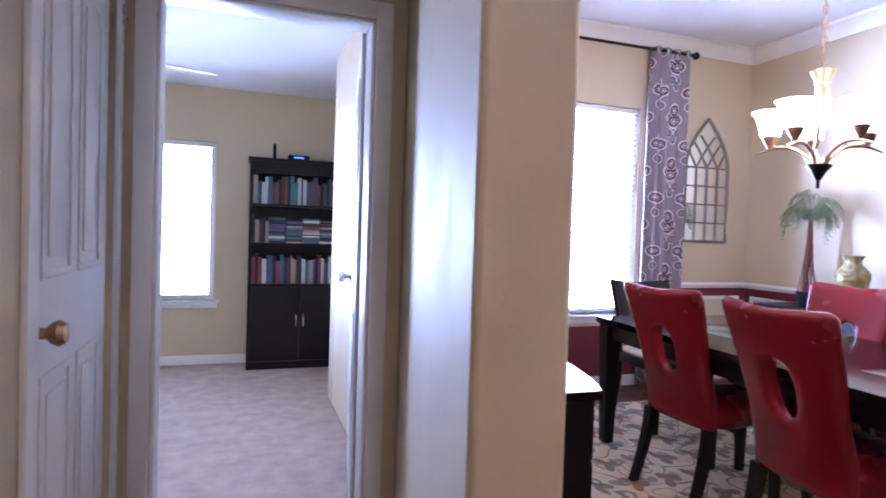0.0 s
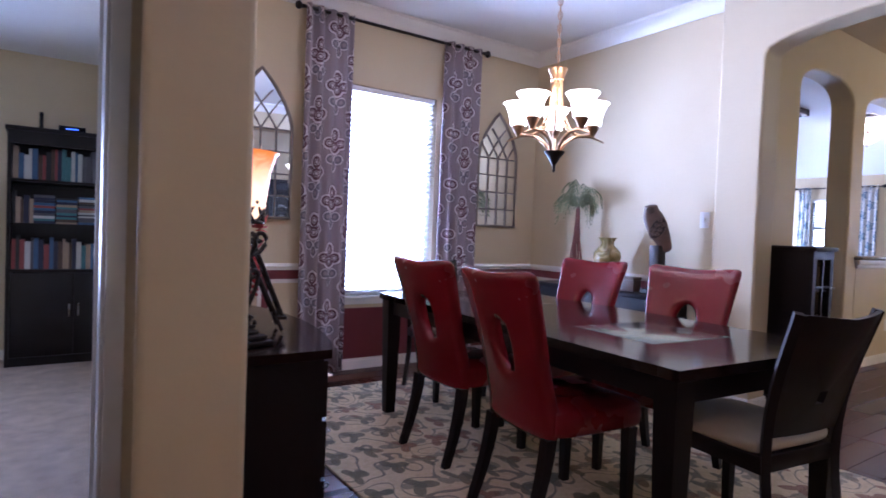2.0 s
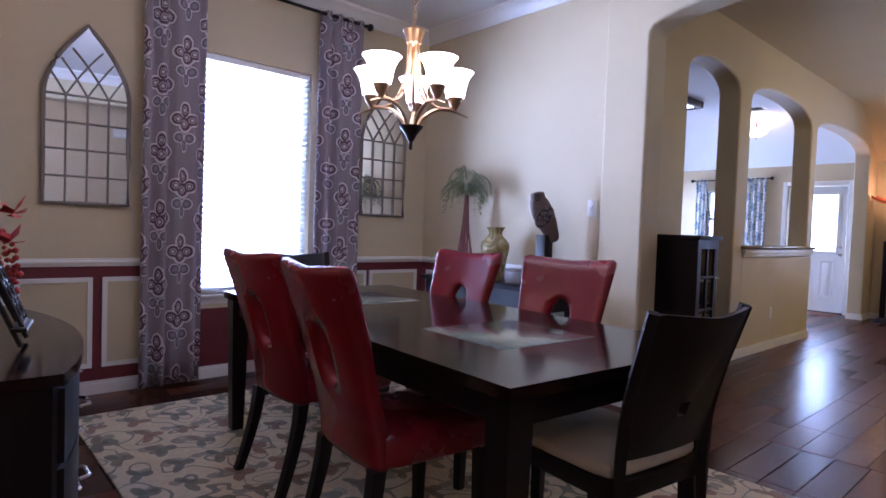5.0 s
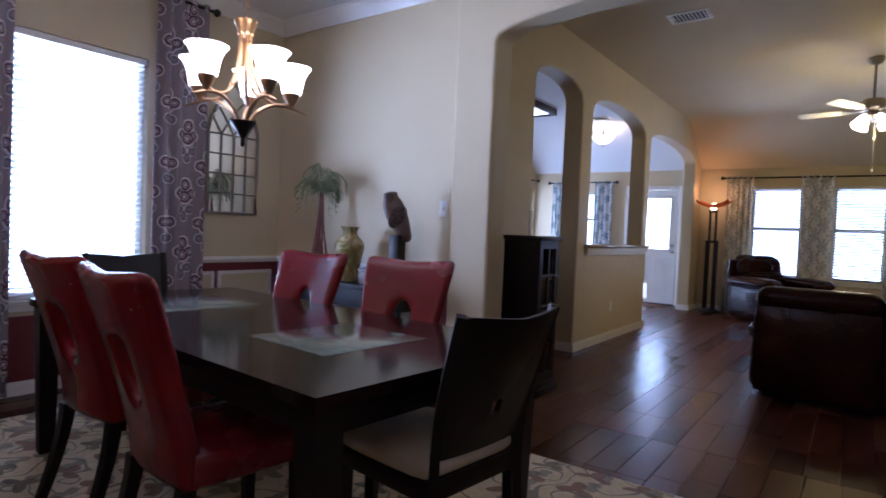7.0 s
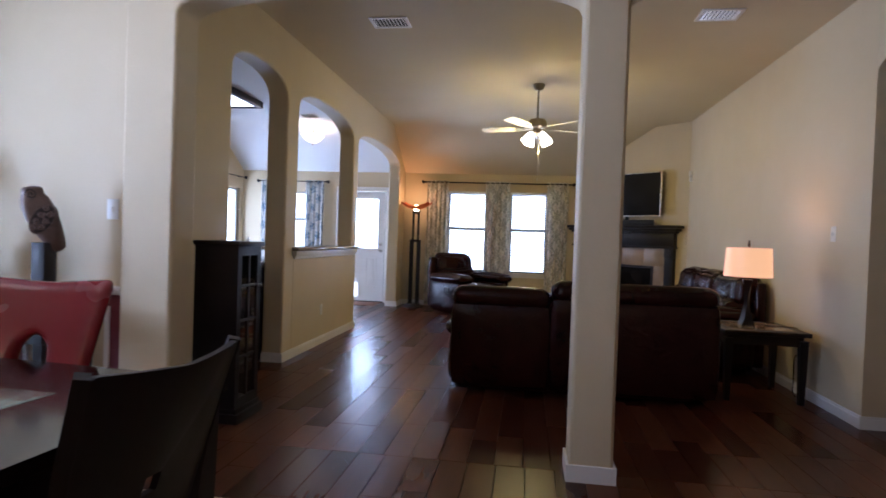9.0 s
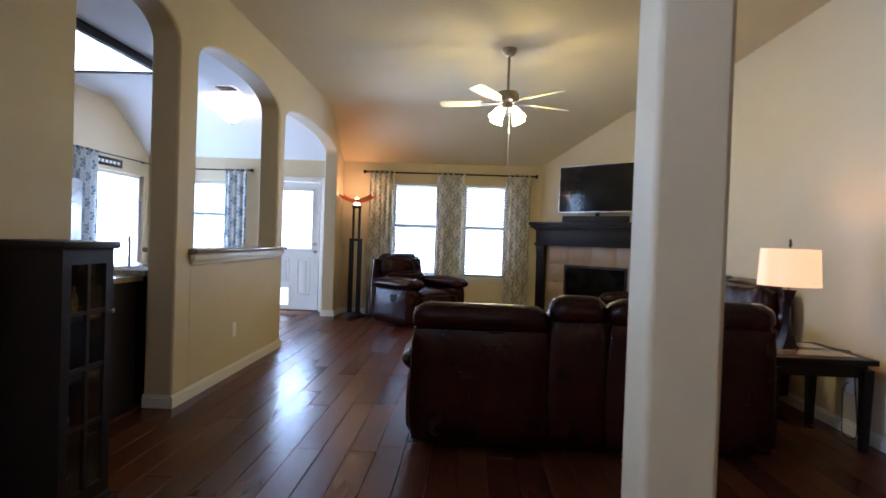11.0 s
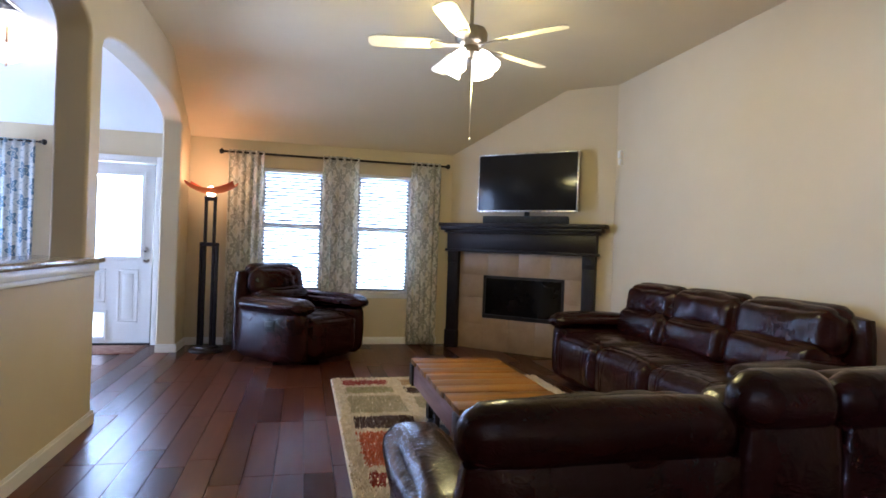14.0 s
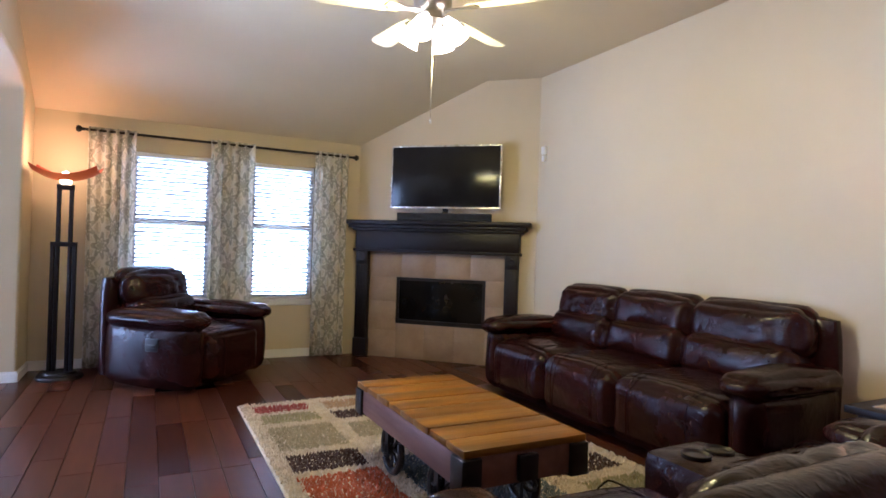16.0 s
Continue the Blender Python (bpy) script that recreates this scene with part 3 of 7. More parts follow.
def medallions(nt, u, v, su, sv, shift, petals, lobes=0.22):
    """Distance field of flower medallions on a grid: 0 in each middle."""
    fu = calc(nt, "SUBTRACT", calc(nt, "FRACT", calc(nt, "ADD", calc(nt, "DIVIDE", u, su), shift)), 0.5)
    fv = calc(nt, "SUBTRACT", calc(nt, "FRACT", calc(nt, "ADD", calc(nt, "DIVIDE", v, sv), shift)), 0.5)
    fu, fv = calc(nt, "MULTIPLY", fu, su), calc(nt, "MULTIPLY", fv, sv * 0.72)
    r = calc(nt, "SQRT", calc(nt, "ADD", calc(nt, "MULTIPLY", fu, fu), calc(nt, "MULTIPLY", fv, fv)))
    ang = calc(nt, "ARCTAN2", fv, fu)
    lob = calc(nt, "ADD", calc(nt, "MULTIPLY", calc(nt, "COSINE", calc(nt, "MULTIPLY", ang, petals)), lobes), 1.0)
    return calc(nt, "DIVIDE", r, lob)


def curtain_material(name, base, light, dark, su, sv, petals, size, thin=0.25):
    m, nt, b = nodes_of(name)
    vec = place_of(nt, "UV")
    sep = nt.nodes.new("ShaderNodeSeparateXYZ")
    link(nt, vec, sep.inputs[0])
    wob = grain(nt, vec, 9.0, 2.0)
    u = calc(nt, "ADD", sep.outputs[0], calc(nt, "MULTIPLY", wob, 0.02))
    v = calc(nt, "ADD", sep.outputs[1], calc(nt, "MULTIPLY", wob, 0.02))
    d1, d2 = medallions(nt, u, v, su, sv, 0.0, petals, 0.3), medallions(nt, u, v, su, sv, 0.5, petals, 0.3)
    d = calc(nt, "DIVIDE", calc(nt, "MINIMUM", d1, d2), size)
    col = nt.nodes.new("ShaderNodeValToRGB")
    col.color_ramp.interpolation = "CONSTANT"
    stops = [(0.0, dark), (0.26, light), (0.34, dark), (0.6, light), (0.86, base), (0.9, dark), (0.94, base)]
    while len(col.color_ramp.elements) < len(stops):
        col.color_ramp.elements.new(0.5)
    for e, (p, c) in zip(col.color_ramp.elements, stops):
        e.position, e.color = p, (*c, 1)
    link(nt, d, col.inputs[0])
    weave = grain(nt, vec, 400.0, 2.0)
    link(nt, mix_colour(nt, calc(nt, "MULTIPLY", weave, 0.25), col.outputs[0], base), b.inputs["Base Color"])
    b.inputs["Roughness"].default_value = 0.75
    b.inputs["Sheen Weight"].default_value = 0.25
    relief(nt, b, weave, 0.2, 0.002)
    tr = nt.nodes.new("ShaderNodeBsdfTranslucent")
    link(nt, col.outputs[0], tr.inputs[0])
    mx = nt.nodes.new("ShaderNodeMixShader")
    mx.inputs[0].default_value = thin
    link(nt, b.outputs[0], mx.inputs[1])
    link(nt, tr.outputs[0], mx.inputs[2])
    link(nt, mx.outputs[0], nt.nodes["Material Output"].inputs[0])
    return m




def flower_field(nt, u, v, su, sv, shift, lobes):
    """Distance field of a motif made of oval lobes (middle u, middle v, half width, half height), repeated on a grid."""
    fu = calc(nt, "MULTIPLY", calc(nt, "SUBTRACT", calc(nt, "FRACT", calc(nt, "ADD", calc(nt, "DIVIDE", u, su), shift)), 0.5), su)
    fv = calc(nt, "MULTIPLY", calc(nt, "SUBTRACT", calc(nt, "FRACT", calc(nt, "ADD", calc(nt, "DIVIDE", v, sv), shift)), 0.5), sv)
    fu = calc(nt, "ABSOLUTE", fu)
    best = None
    for cu, cv, ru, rv in lobes:
        du = calc(nt, "DIVIDE", calc(nt, "SUBTRACT", fu, cu), ru)
        dv = calc(nt, "DIVIDE", calc(nt, "SUBTRACT", fv, cv), rv)
        d = calc(nt, "SQRT", calc(nt, "ADD", calc(nt, "MULTIPLY", du, du), calc(nt, "MULTIPLY", dv, dv)))
        best = d if best is None else calc(nt, "MINIMUM", best, d)
    return best


def bands(nt, d, stops):
    n = nt.nodes.new("ShaderNodeValToRGB")
    n.color_ramp.interpolation = "CONSTANT"
    while len(n.color_ramp.elements) < len(stops):
        n.color_ramp.elements.new(0.5)
    for e, (p, c) in zip(n.color_ramp.elements, stops):
        e.position, e.color = p, (*c, 1)
    link(nt, d, n.inputs[0])
    return n.outputs[0]


def dining_curtain_material():
    """Mauve-grey cloth with tall plum and white flower motifs, a grey scroll hanging under each."""
    m, nt, b = nodes_of("mauve_flower_curtain")
    vec = place_of(nt, "UV")
    sep = nt.nodes.new("ShaderNodeSeparateXYZ")
    link(nt, vec, sep.inputs[0])
    wob = grain(nt, vec, 14.0, 2.0)
    u = calc(nt, "ADD", sep.outputs[0], calc(nt, "MULTIPLY", wob, 0.012))
    v = calc(nt, "ADD", sep.outputs[1], calc(nt, "MULTIPLY", wob, 0.012))
    base, white, plum, grey = (0.30, 0.245, 0.275), (0.74, 0.68, 0.72), (0.10, 0.026, 0.048), (0.15, 0.14, 0.18)
    su, sv = 0.40, 0.44
    top = [(0.0, 0.10, 0.046, 0.062), (0.056, 0.035, 0.058, 0.05), (0.0, 0.01, 0.06, 0.062)]
    low = [(0.04, -0.085, 0.042, 0.04), (0.0, -0.135, 0.026, 0.05)]
    dt = calc(nt, "MINIMUM", flower_field(nt, u, v, su, sv, 0.0, top), flower_field(nt, u, v, su, sv, 0.5, top))
    dl = calc(nt, "MINIMUM", flower_field(nt, u, v, su, sv, 0.0, low), flower_field(nt, u, v, su, sv, 0.5, low))
    half = calc(nt, "MULTIPLY", dt, 0.5)
    upper = bands(nt, half, [(0.0, white), (0.1, plum), (0.17, white), (0.21, plum), (0.36, white), (0.5, plum), (0.53, base)])
    lower = bands(nt, calc(nt, "MULTIPLY", dl, 0.5), [(0.0, base), (0.2, grey), (0.38, white), (0.5, grey), (0.54, base)])
    inside = calc(nt, "LESS_THAN", half, 0.53)
    col = mix_colour(nt, inside, lower, upper)
    weave = grain(nt, vec, 400.0, 2.0)
    col = mix_colour(nt, calc(nt, "MULTIPLY", weave, 0.25), col, base)
    link(nt, col, b.inputs["Base Color"])
    b.inputs["Roughness"].default_value = 0.6
    b.inputs["Sheen Weight"].default_value = 0.3
    relief(nt, b, weave, 0.2, 0.002)
    tr = nt.nodes.new("ShaderNodeBsdfTranslucent")
    link(nt, col, tr.inputs[0])
    mx = nt.nodes.new("ShaderNodeMixShader")
    mx.inputs[0].default_value = 0.15
    link(nt, b.outputs[0], mx.inputs[1])
    link(nt, tr.outputs[0], mx.inputs[2])
    link(nt, mx.outputs[0], nt.nodes["Material Output"].inputs[0])
    return m


CURTAIN_DINING = dining_curtain_material()
CURTAIN_LIVING = curtain_material("cream_medallion_curtain", (0.82, 0.77, 0.65), (0.85, 0.82, 0.73), (0.52, 0.50, 0.41), 0.27, 0.33, 7.0, 0.12, 0.6)
CURTAIN_NOOK = curtain_material("blue_medallion_curtain", (0.68, 0.69, 0.68), (0.74, 0.74, 0.72), (0.18, 0.28, 0.38), 0.24, 0.34, 5.0, 0.085, 0.6)


def rug_material():
    m, nt, b = nodes_of("floral_rug")
    vec = place_of(nt, "Object")
    warp = nt.nodes.new("ShaderNodeTexNoise")
    warp.inputs["Scale"].default_value = 2.5
    link(nt, vec, warp.inputs["Vector"])
    vm = nt.nodes.new("ShaderNodeVectorMath")
    vm.operation = "MULTIPLY_ADD"
    link(nt, warp.outputs["Color"], vm.inputs[0])
    vm.inputs[1].default_value = (0.18, 0.18, 0.18)
    link(nt, vec, vm.inputs[2])
    vines = grain(nt, vm.outputs[0], 3.2, 1.0)
    line = calc(nt, "ABSOLUTE", calc(nt, "SUBTRACT", calc(nt, "FRACT", calc(nt, "MULTIPLY", vines, 9.0)), 0.5))
    vine = calc(nt, "LESS_THAN", line, 0.07)
    sep = nt.nodes.new("ShaderNodeSeparateXYZ")
    link(nt, vm.outputs[0], sep.inputs[0])
    d = medallions(nt, sep.outputs[0], sep.outputs[1], 0.19, 0.23, 0.0, 3.0, 0.5)
    d2 = medallions(nt, sep.outputs[0], sep.outputs[1], 0.15, 0.24, 0.5, 2.0, 0.6)
    leaf = calc(nt, "LESS_THAN", d, 0.045)
    leaf2 = calc(nt, "LESS_THAN", d2, 0.032)
    hue = grain(nt, vec, 2.0, 1.0)
    leafcol = ramp(nt, hue, [(0.40, (0.085, 0.085, 0.06)), (0.5, (0.13, 0.115, 0.06)), (0.58, (0.20, 0.07, 0.035))])
    ground = ramp(nt, grain(nt, vec, 40.0), [(0.3, (0.56, 0.44, 0.27)), (0.7, (0.70, 0.57, 0.37))])
    col = mix_colour(nt, calc(nt, "MULTIPLY", vine, 0.85), ground, (0.14, 0.125, 0.10))
    col = mix_colour(nt, calc(nt, "MULTIPLY", leaf2, 0.8), col, (0.20, 0.18, 0.13))
    col = mix_colour(nt, calc(nt, "MULTIPLY", leaf, 0.85), col, leafcol)
    link(nt, col, b.inputs["Base Color"])
    b.inputs["Roughness"].default_value = 1.0
    b.inputs["Sheen Weight"].default_value = 0.2
    relief(nt, b, grain(nt, vec, 220.0, 2.0), 0.7, 0.006)
    return m


def alabaster(name, low, high, strength, warm, cool):
    """Lit frosted glass: brighter low down, marbled."""
    m, nt, b = nodes_of(name)
    vec = place_of(nt, "Generated")
    sep = nt.nodes.new("ShaderNodeSeparateXYZ")
    link(nt, vec, sep.inputs[0])
    marb = grain(nt, vec, 4.0, 4.0, 0.6, 1.5)
    f = calc(nt, "ADD", sep.outputs[2], calc(nt, "MULTIPLY", calc(nt, "SUBTRACT", marb, 0.5), 0.35))
    col = ramp(nt, f, [(low, warm), (high, cool)])
    link(nt, col, b.inputs["Emission Color"])
    link(nt, col, b.inputs["Base Color"])
    b.inputs["Emission Strength"].default_value = strength
    b.inputs["Roughness"].default_value = 0.3
    return m


RUG = rug_material()
SHADE_WHITE = glow("lit_white_glass", (1.0, 0.88, 0.70), 9.0)
SHADE_AMBER = alabaster("amber_alabaster_glass", 0.45, 0.95, 1.5, (1.0, 0.66, 0.34), (0.62, 0.16, 0.02))
SHADE_LINEN = glow("lit_linen_shade", (1.0, 0.52, 0.22), 1.2, (0.4, 0.24, 0.14))
SHADE_TORCH = alabaster("torchiere_glass", 0.0, 1.0, 0.3, (0.60, 0.13, 0.02), (0.24, 0.025, 0.008))
FROST = surface("crackled_glass_inlay", (0.07, 0.095, 0.085), (0.18, 0.22, 0.19), 0.12, 30.0, 160.0, 0.2, coat=0.5)
MIRRORFRAME = surface("weathered_grey_wood", (0.16, 0.13, 0.11), (0.28, 0.24, 0.2), 0.6, 12.0, 90.0, 0.3, stretch=(1, 1, 0.2))
GREEN = surface("palm_leaf", (0.13, 0.16, 0.07), (0.24, 0.26, 0.14), 0.55, 8.0, 80.0, 0.1)
REDSTEM = surface("dyed_reed", (0.11, 0.025, 0.015), (0.2, 0.06, 0.04), 0.6, 20.0, 150.0, 0.3, stretch=(1, 1, 0.1))


def marbled_glaze():
    """Ochre glaze with swirling olive and cream veins."""
    m, nt, b = nodes_of("marbled_ochre_glaze")
    vec = place_of(nt, "Object", (1, 1, 0.6))
    swirl = grain(nt, vec, 7.0, 3.0, 0.5, 2.5)
    link(nt, ramp(nt, calc(nt, "FRACT", calc(nt, "MULTIPLY", swirl, 4.0)), [(0.0, (0.17, 0.12, 0.035)), (0.35, (0.30, 0.22, 0.075)), (0.65, (0.38, 0.31, 0.15)), (0.9, (0.20, 0.17, 0.06))]), b.inputs["Base Color"])
    b.inputs["Roughness"].default_value = 0.14
    b.inputs["Coat Weight"].default_value = 0.4
    return m


OCHRE = marbled_glaze()
CARVED = surface("carved_brown_wood", (0.06, 0.034, 0.024), (0.12, 0.07, 0.05), 0.45, 9.0, 70.0, 0.3)
FLOWER = surface("silk_flower_red", (0.30, 0.015, 0.02), (0.5, 0.05, 0.03), 0.7, 20.0, 90.0, 0.2)
DRYGRASS = surface("dried_grass", (0.3, 0.16, 0.07), (0.42, 0.25, 0.12), 0.8, 20.0, 90.0, 0.2)
SCREEN = surface("television_screen", (0.006, 0.006, 0.008), (0.012, 0.012, 0.014), 0.16, 1.0, 30.0, 0.0)
SCREEN.node_tree.nodes["Principled BSDF"].inputs["Specular IOR Level"].default_value = 0.28
TILE = surface("tan_stone_tile", (0.25, 0.165, 0.09), (0.34, 0.235, 0.14), 0.4, 5.0, 40.0, 0.12)
CARTWOOD = surface("honey_pine_plank", (0.10, 0.037, 0.002), (0.29, 0.122, 0.004), 0.42, 3.5, 30.0, 0.3, stretch=(3, 0.3, 3))
CARTWOOD.node_tree.nodes["Principled BSDF"].inputs["Specular IOR Level"].default_value = 0.2
CARTSIDE = surface("old_red_brown_beam", (0.09, 0.03, 0.018), (0.17, 0.07, 0.04), 0.5, 5.0, 50.0, 0.3, stretch=(0.3, 3, 3))
BLADE = surface("cream_fan_blade", (0.66, 0.6, 0.46), (0.72, 0.66, 0.52), 0.4, 5.0, 60.0, 0.05)
FANMETAL = surface("antique_pewter", (0.3, 0.26, 0.18), (0.42, 0.37, 0.27), 0.35, 14.0, 120.0, 0.1, metal=1.0)


# ---- dining room ----
def curtain(name, label, a0, a1, z0, z1, at, axis, material, folds, depth, seed, group):
    """A hanging cloth in soft folds, from a0 to a1 along an axis."""
    rnd = random.Random(seed)
    ph = [rnd.uniform(0, 6.28) for _ in range(4)]
    n, k = folds * 12, 14
    bm = bmesh.new()
    uvl = bm.loops.layers.uv.new("UVMap")
    rows, us = [], []
    for j in range(k + 1):
        z = z0 + (z1 - z0) * j / k
        f = 1 - j / k
        row, ulist, run_u, last = [], [], 0.0, None
        for i in range(n + 1):
            t = i / n
            amp = depth * (0.75 + 0.25 * f) * (0.7 + 0.3 * math.sin(ph[0] + 5 * t))
            w = math.sin(2 * math.pi * folds * t + ph[1] + 0.35 * f * math.sin(ph[2] + 9 * t))
            a = a0 + (a1 - a0) * t + 0.008 * f * math.sin(ph[3] + 14 * t)
            p = (a, at + amp * w) if axis == "x" else (at + amp * w, a)
            if last is not None:
                run_u += math.hypot(p[0] - last[0], p[1] - last[1])
            last = p
            ulist.append(run_u)
            row.append(bm.verts.new((p[0], p[1], z)))
        rows.append(row)
        us.append(ulist)
    for j in range(k):
        for i in range(n):
            f = bm.faces.new((rows[j][i], rows[j][i + 1], rows[j + 1][i + 1], rows[j + 1][i]))
            for lp, (jj, ii) in zip(f.loops, ((j, i), (j, i + 1), (j + 1, i + 1), (j + 1, i))):
                lp[uvl].uv = (us[jj][ii], z0 + (z1 - z0) * jj / k)
    me = mesh_of(name, bm, material)
    ob = new(name, me)
    sol = ob.modifiers.new("cloth", "SOLIDIFY")
    sol.thickness = 0.003
    return tagged(ob, label, "curtain", group)


def rod(label, a0, a1, z, at, axis, wall, r=0.012):
    root = thing("curtain_rod", label, "curtain rod")
    bm = bmesh.new()
    at3 = (lambda a: (a, at, z)) if axis == "x" else (lambda a: (at, a, z))
    tube(bm, [at3(a0), at3(a1)], r, 12)
    part("pole", bm, IRON, root)
    for a, s in ((a0, -1), (a1, 1)):
        bm = bmesh.new()
        m = Matrix.Translation(at3(a)) @ (pose(0, 0, 0, 0, 90 * s, 0) if axis == "x" else pose(0, 0, 0, -90 * s, 0, 0))
        lathe(bm, [(0.012, 0), (0.016, 0.01), (0.012, 0.02), (0.028, 0.035), (0.032, 0.05), (0.022, 0.068), (0.0, 0.074)], n=14, m=m)
        part("finial", bm, IRON, root)
        bm = bmesh.new()
        p = Vector(at3(a - s * 0.08))
        q = Vector((p.x, wall, p.z)) if axis == "x" else Vector((wall, p.y, p.z))
        tube(bm, [p, q], 0.007, 8)
        part("bracket", bm, IRON, root)
    return root


rod("dark iron curtain rod over the dining room window", 3.4, 5.08, 2.775, 4.83, "x", 4.91)
curtain("curtain", "mauve-grey curtain with plum and white flower motifs", 3.41, 3.80, 0.02, 2.80, 4.825, "x", CURTAIN_DINING, 4, 0.046, 3, "dining room curtains")
curtain("curtain", "mauve-grey curtain with plum and white flower motifs", 4.66, 5.06, 0.02, 2.80, 4.825, "x", CURTAIN_DINING, 4, 0.046, 8, "dining room curtains")


def arched_mirror(x0, x1, z0, zt, y, turn=0.0):
    """A gothic mirror with muntins that cross in the arch."""
    root = thing("arched_mirror", "gothic arched wall mirror with weathered grey muntins", "mirror", group="arched mirrors")
    root.matrix_world = Matrix.Translation(((x0 + x1) / 2, y - 0.004 - 0.004 * abs(turn), 0)) @ Matrix.Rotation(radians(turn), 4, "Z") @ Matrix.Translation((-(x0 + x1) / 2, -y, 0))
    w, cx, zs = x1 - x0, (x0 + x1) / 2, z0 + (zt - z0) * 0.60
    hgt = zt - zs

    right = [(cx + w / 2 * (1 - (k / 12) ** 1.75), zs + hgt * (k / 12)) for k in range(13)]
    left = [(2 * cx - x, z) for x, z in right[:-1]][::-1]
    line = [(x0, z0), (x1, z0)] + right + left
    bm = bmesh.new()
    slab(bm, line, y - 0.012, y - 0.004, "y")
    part("glass", bm, MIRROR, root, "mirror glass")
    bm = bmesh.new()
    loop = [(x, y - 0.014, z) for x, z in [(cx, z0)] + line[1:2] + [(x1, z0 + 0.3)] + right + left + [(x0, z0 + 0.3), (x0, z0), (cx, z0)]]
    tube(bm, loop, 0.0135, 8)
    part("frame", bm, MIRRORFRAME, root, "weathered wooden frame")

    def inside(x, z):
        if z < zs:
            return True
        k = (z - zs) / hgt
        return k < 1 and abs(x - cx) < w / 2 * (1 - k ** 1.75)
    for k in range(1, 4):
        bm = bmesh.new()
        x = x0 + w * k / 4
        box(bm, x - 0.005, y - 0.024, z0, x + 0.005, y - 0.01, zs)
        part("muntin", bm, MIRRORFRAME, root)
    for k in range(1, 5):
        bm = bmesh.new()
        z = z0 + (zs - z0) * k / 4
        box(bm, x0, y - 0.023, z - 0.005, x1, y - 0.01, z + 0.005)
        part("muntin", bm, MIRRORFRAME, root)
    for k in range(0, 4):
        for s in (1, -1):
            pts = []
            for i in range(15):
                t = i / 14
                xx = (x0 + w * k / 4) + t * w * 0.85
                zz = zs + hgt * (1 - (1 - t * 0.85) ** 1.9)
                xx = xx if s > 0 else 2 * cx - xx
                if inside(xx, zz):
                    pts.append((xx, y - 0.017, zz))
            if len(pts) > 2 and k > 0:
                part("muntin", tube(bmesh.new(), pts, 0.006, 6), MIRRORFRAME, root)
    return root


arched_mirror(2.89, 3.34, 1.20, 2.28, 4.91, -4.3)
arched_mirror(5.12, 5.58, 1.22, 2.28, 4.91)


def rounded_outline(corners, r, n=10):
    """A closed outline with rounded corners and n points on each side."""
    pts = []
    k = len(corners)
    for i in range(k):
        p, a, b = Vector(corners[i]), Vector(corners[i - 1]), Vector(corners[(i + 1) % k])
        s, e = p + (a - p).normalized() * r, p + (b - p).normalized() * r
        for t in (0.0, 0.2, 0.4, 0.6, 0.8, 1.0):
            q = s * (1 - t) ** 2 + p * 2 * t * (1 - t) + e * t * t
            pts.append((q.x, q.y))
        nxt = b + (p - b).normalized() * r
        for t in range(1, n):
            q = e.lerp(nxt, t / n)
            pts.append((q.x, q.y))
    return pts


PADDED = tuple((t, math.sqrt(max(0.0, 1 - (1 - min(1, min(t, 1 - t) / 0.16)) ** 2))) for t in (0, 0.012, 0.04, 0.09, 0.16, 0.3, 0.5, 0.7, 0.84, 0.91, 0.96, 0.988, 1))


def ring_panel(outer, inner, at3, thick, rings=PADDED):
    """A padded panel with a hole: outlines of (u, v) pairs, at3(u, v, d) gives the place d off the middle surface."""
    bm = bmesh.new()
    n = len(outer)
    front, back = [], []
    for t, f in rings:
        pf, pb = [], []
        for (ou, ov), (iu, iv) in zip(outer, inner):
            u, v = ou + (iu - ou) * t, ov + (iv - ov) * t
            pf.append(bm.verts.new(at3(u, v, thick * f)))
            pb.append(bm.verts.new(at3(u, v, -thick * f)) if f > 0 else pf[-1])
        front.append(pf)
        back.append(pb)
    for rows in (front, back):
        for a, b in zip(rows, rows[1:]):
            for k in range(n):
                bm.faces.new((a[k], a[(k + 1) % n], b[(k + 1) % n], b[k]))
    for j in (0, -1):
        if rings[j][1] > 0:
            for k in range(n):
                bm.faces.new((front[j][k], front[j][(k + 1) % n], back[j][(k + 1) % n], back[j][k]))
    bmesh.ops.recalc_face_normals(bm, faces=bm.faces[:])
    return bm


def taper_leg(x, y, z, w0, w1, dx=0.0, dy=0.0, bend=0.0):
    """A square leg from the floor up to z; w0 wide at the foot, w1 on top; the foot is moved by dx, dy."""
    bm = bmesh.new()
    rows = []
    for k in range(6):
        t = k / 5
        w = (w0 + (w1 - w0) * t) / 2
        s = (1 - t) ** (1 + bend)
        cx, cy = x + dx * s, y + dy * s
        rows.append([bm.verts.new((cx + a * w, cy + b * w, z * t)) for a, b in ((-1, -1), (1, -1), (1, 1), (-1, 1))])
    for a, b in zip(rows, rows[1:]):
        for k in range(4):
            bm.faces.new((a[k], a[(k + 1) % 4], b[(k + 1) % 4], b[k]))
    bm.faces.new(rows[0][::-1])
    bm.faces.new(rows[-1])
    return bm


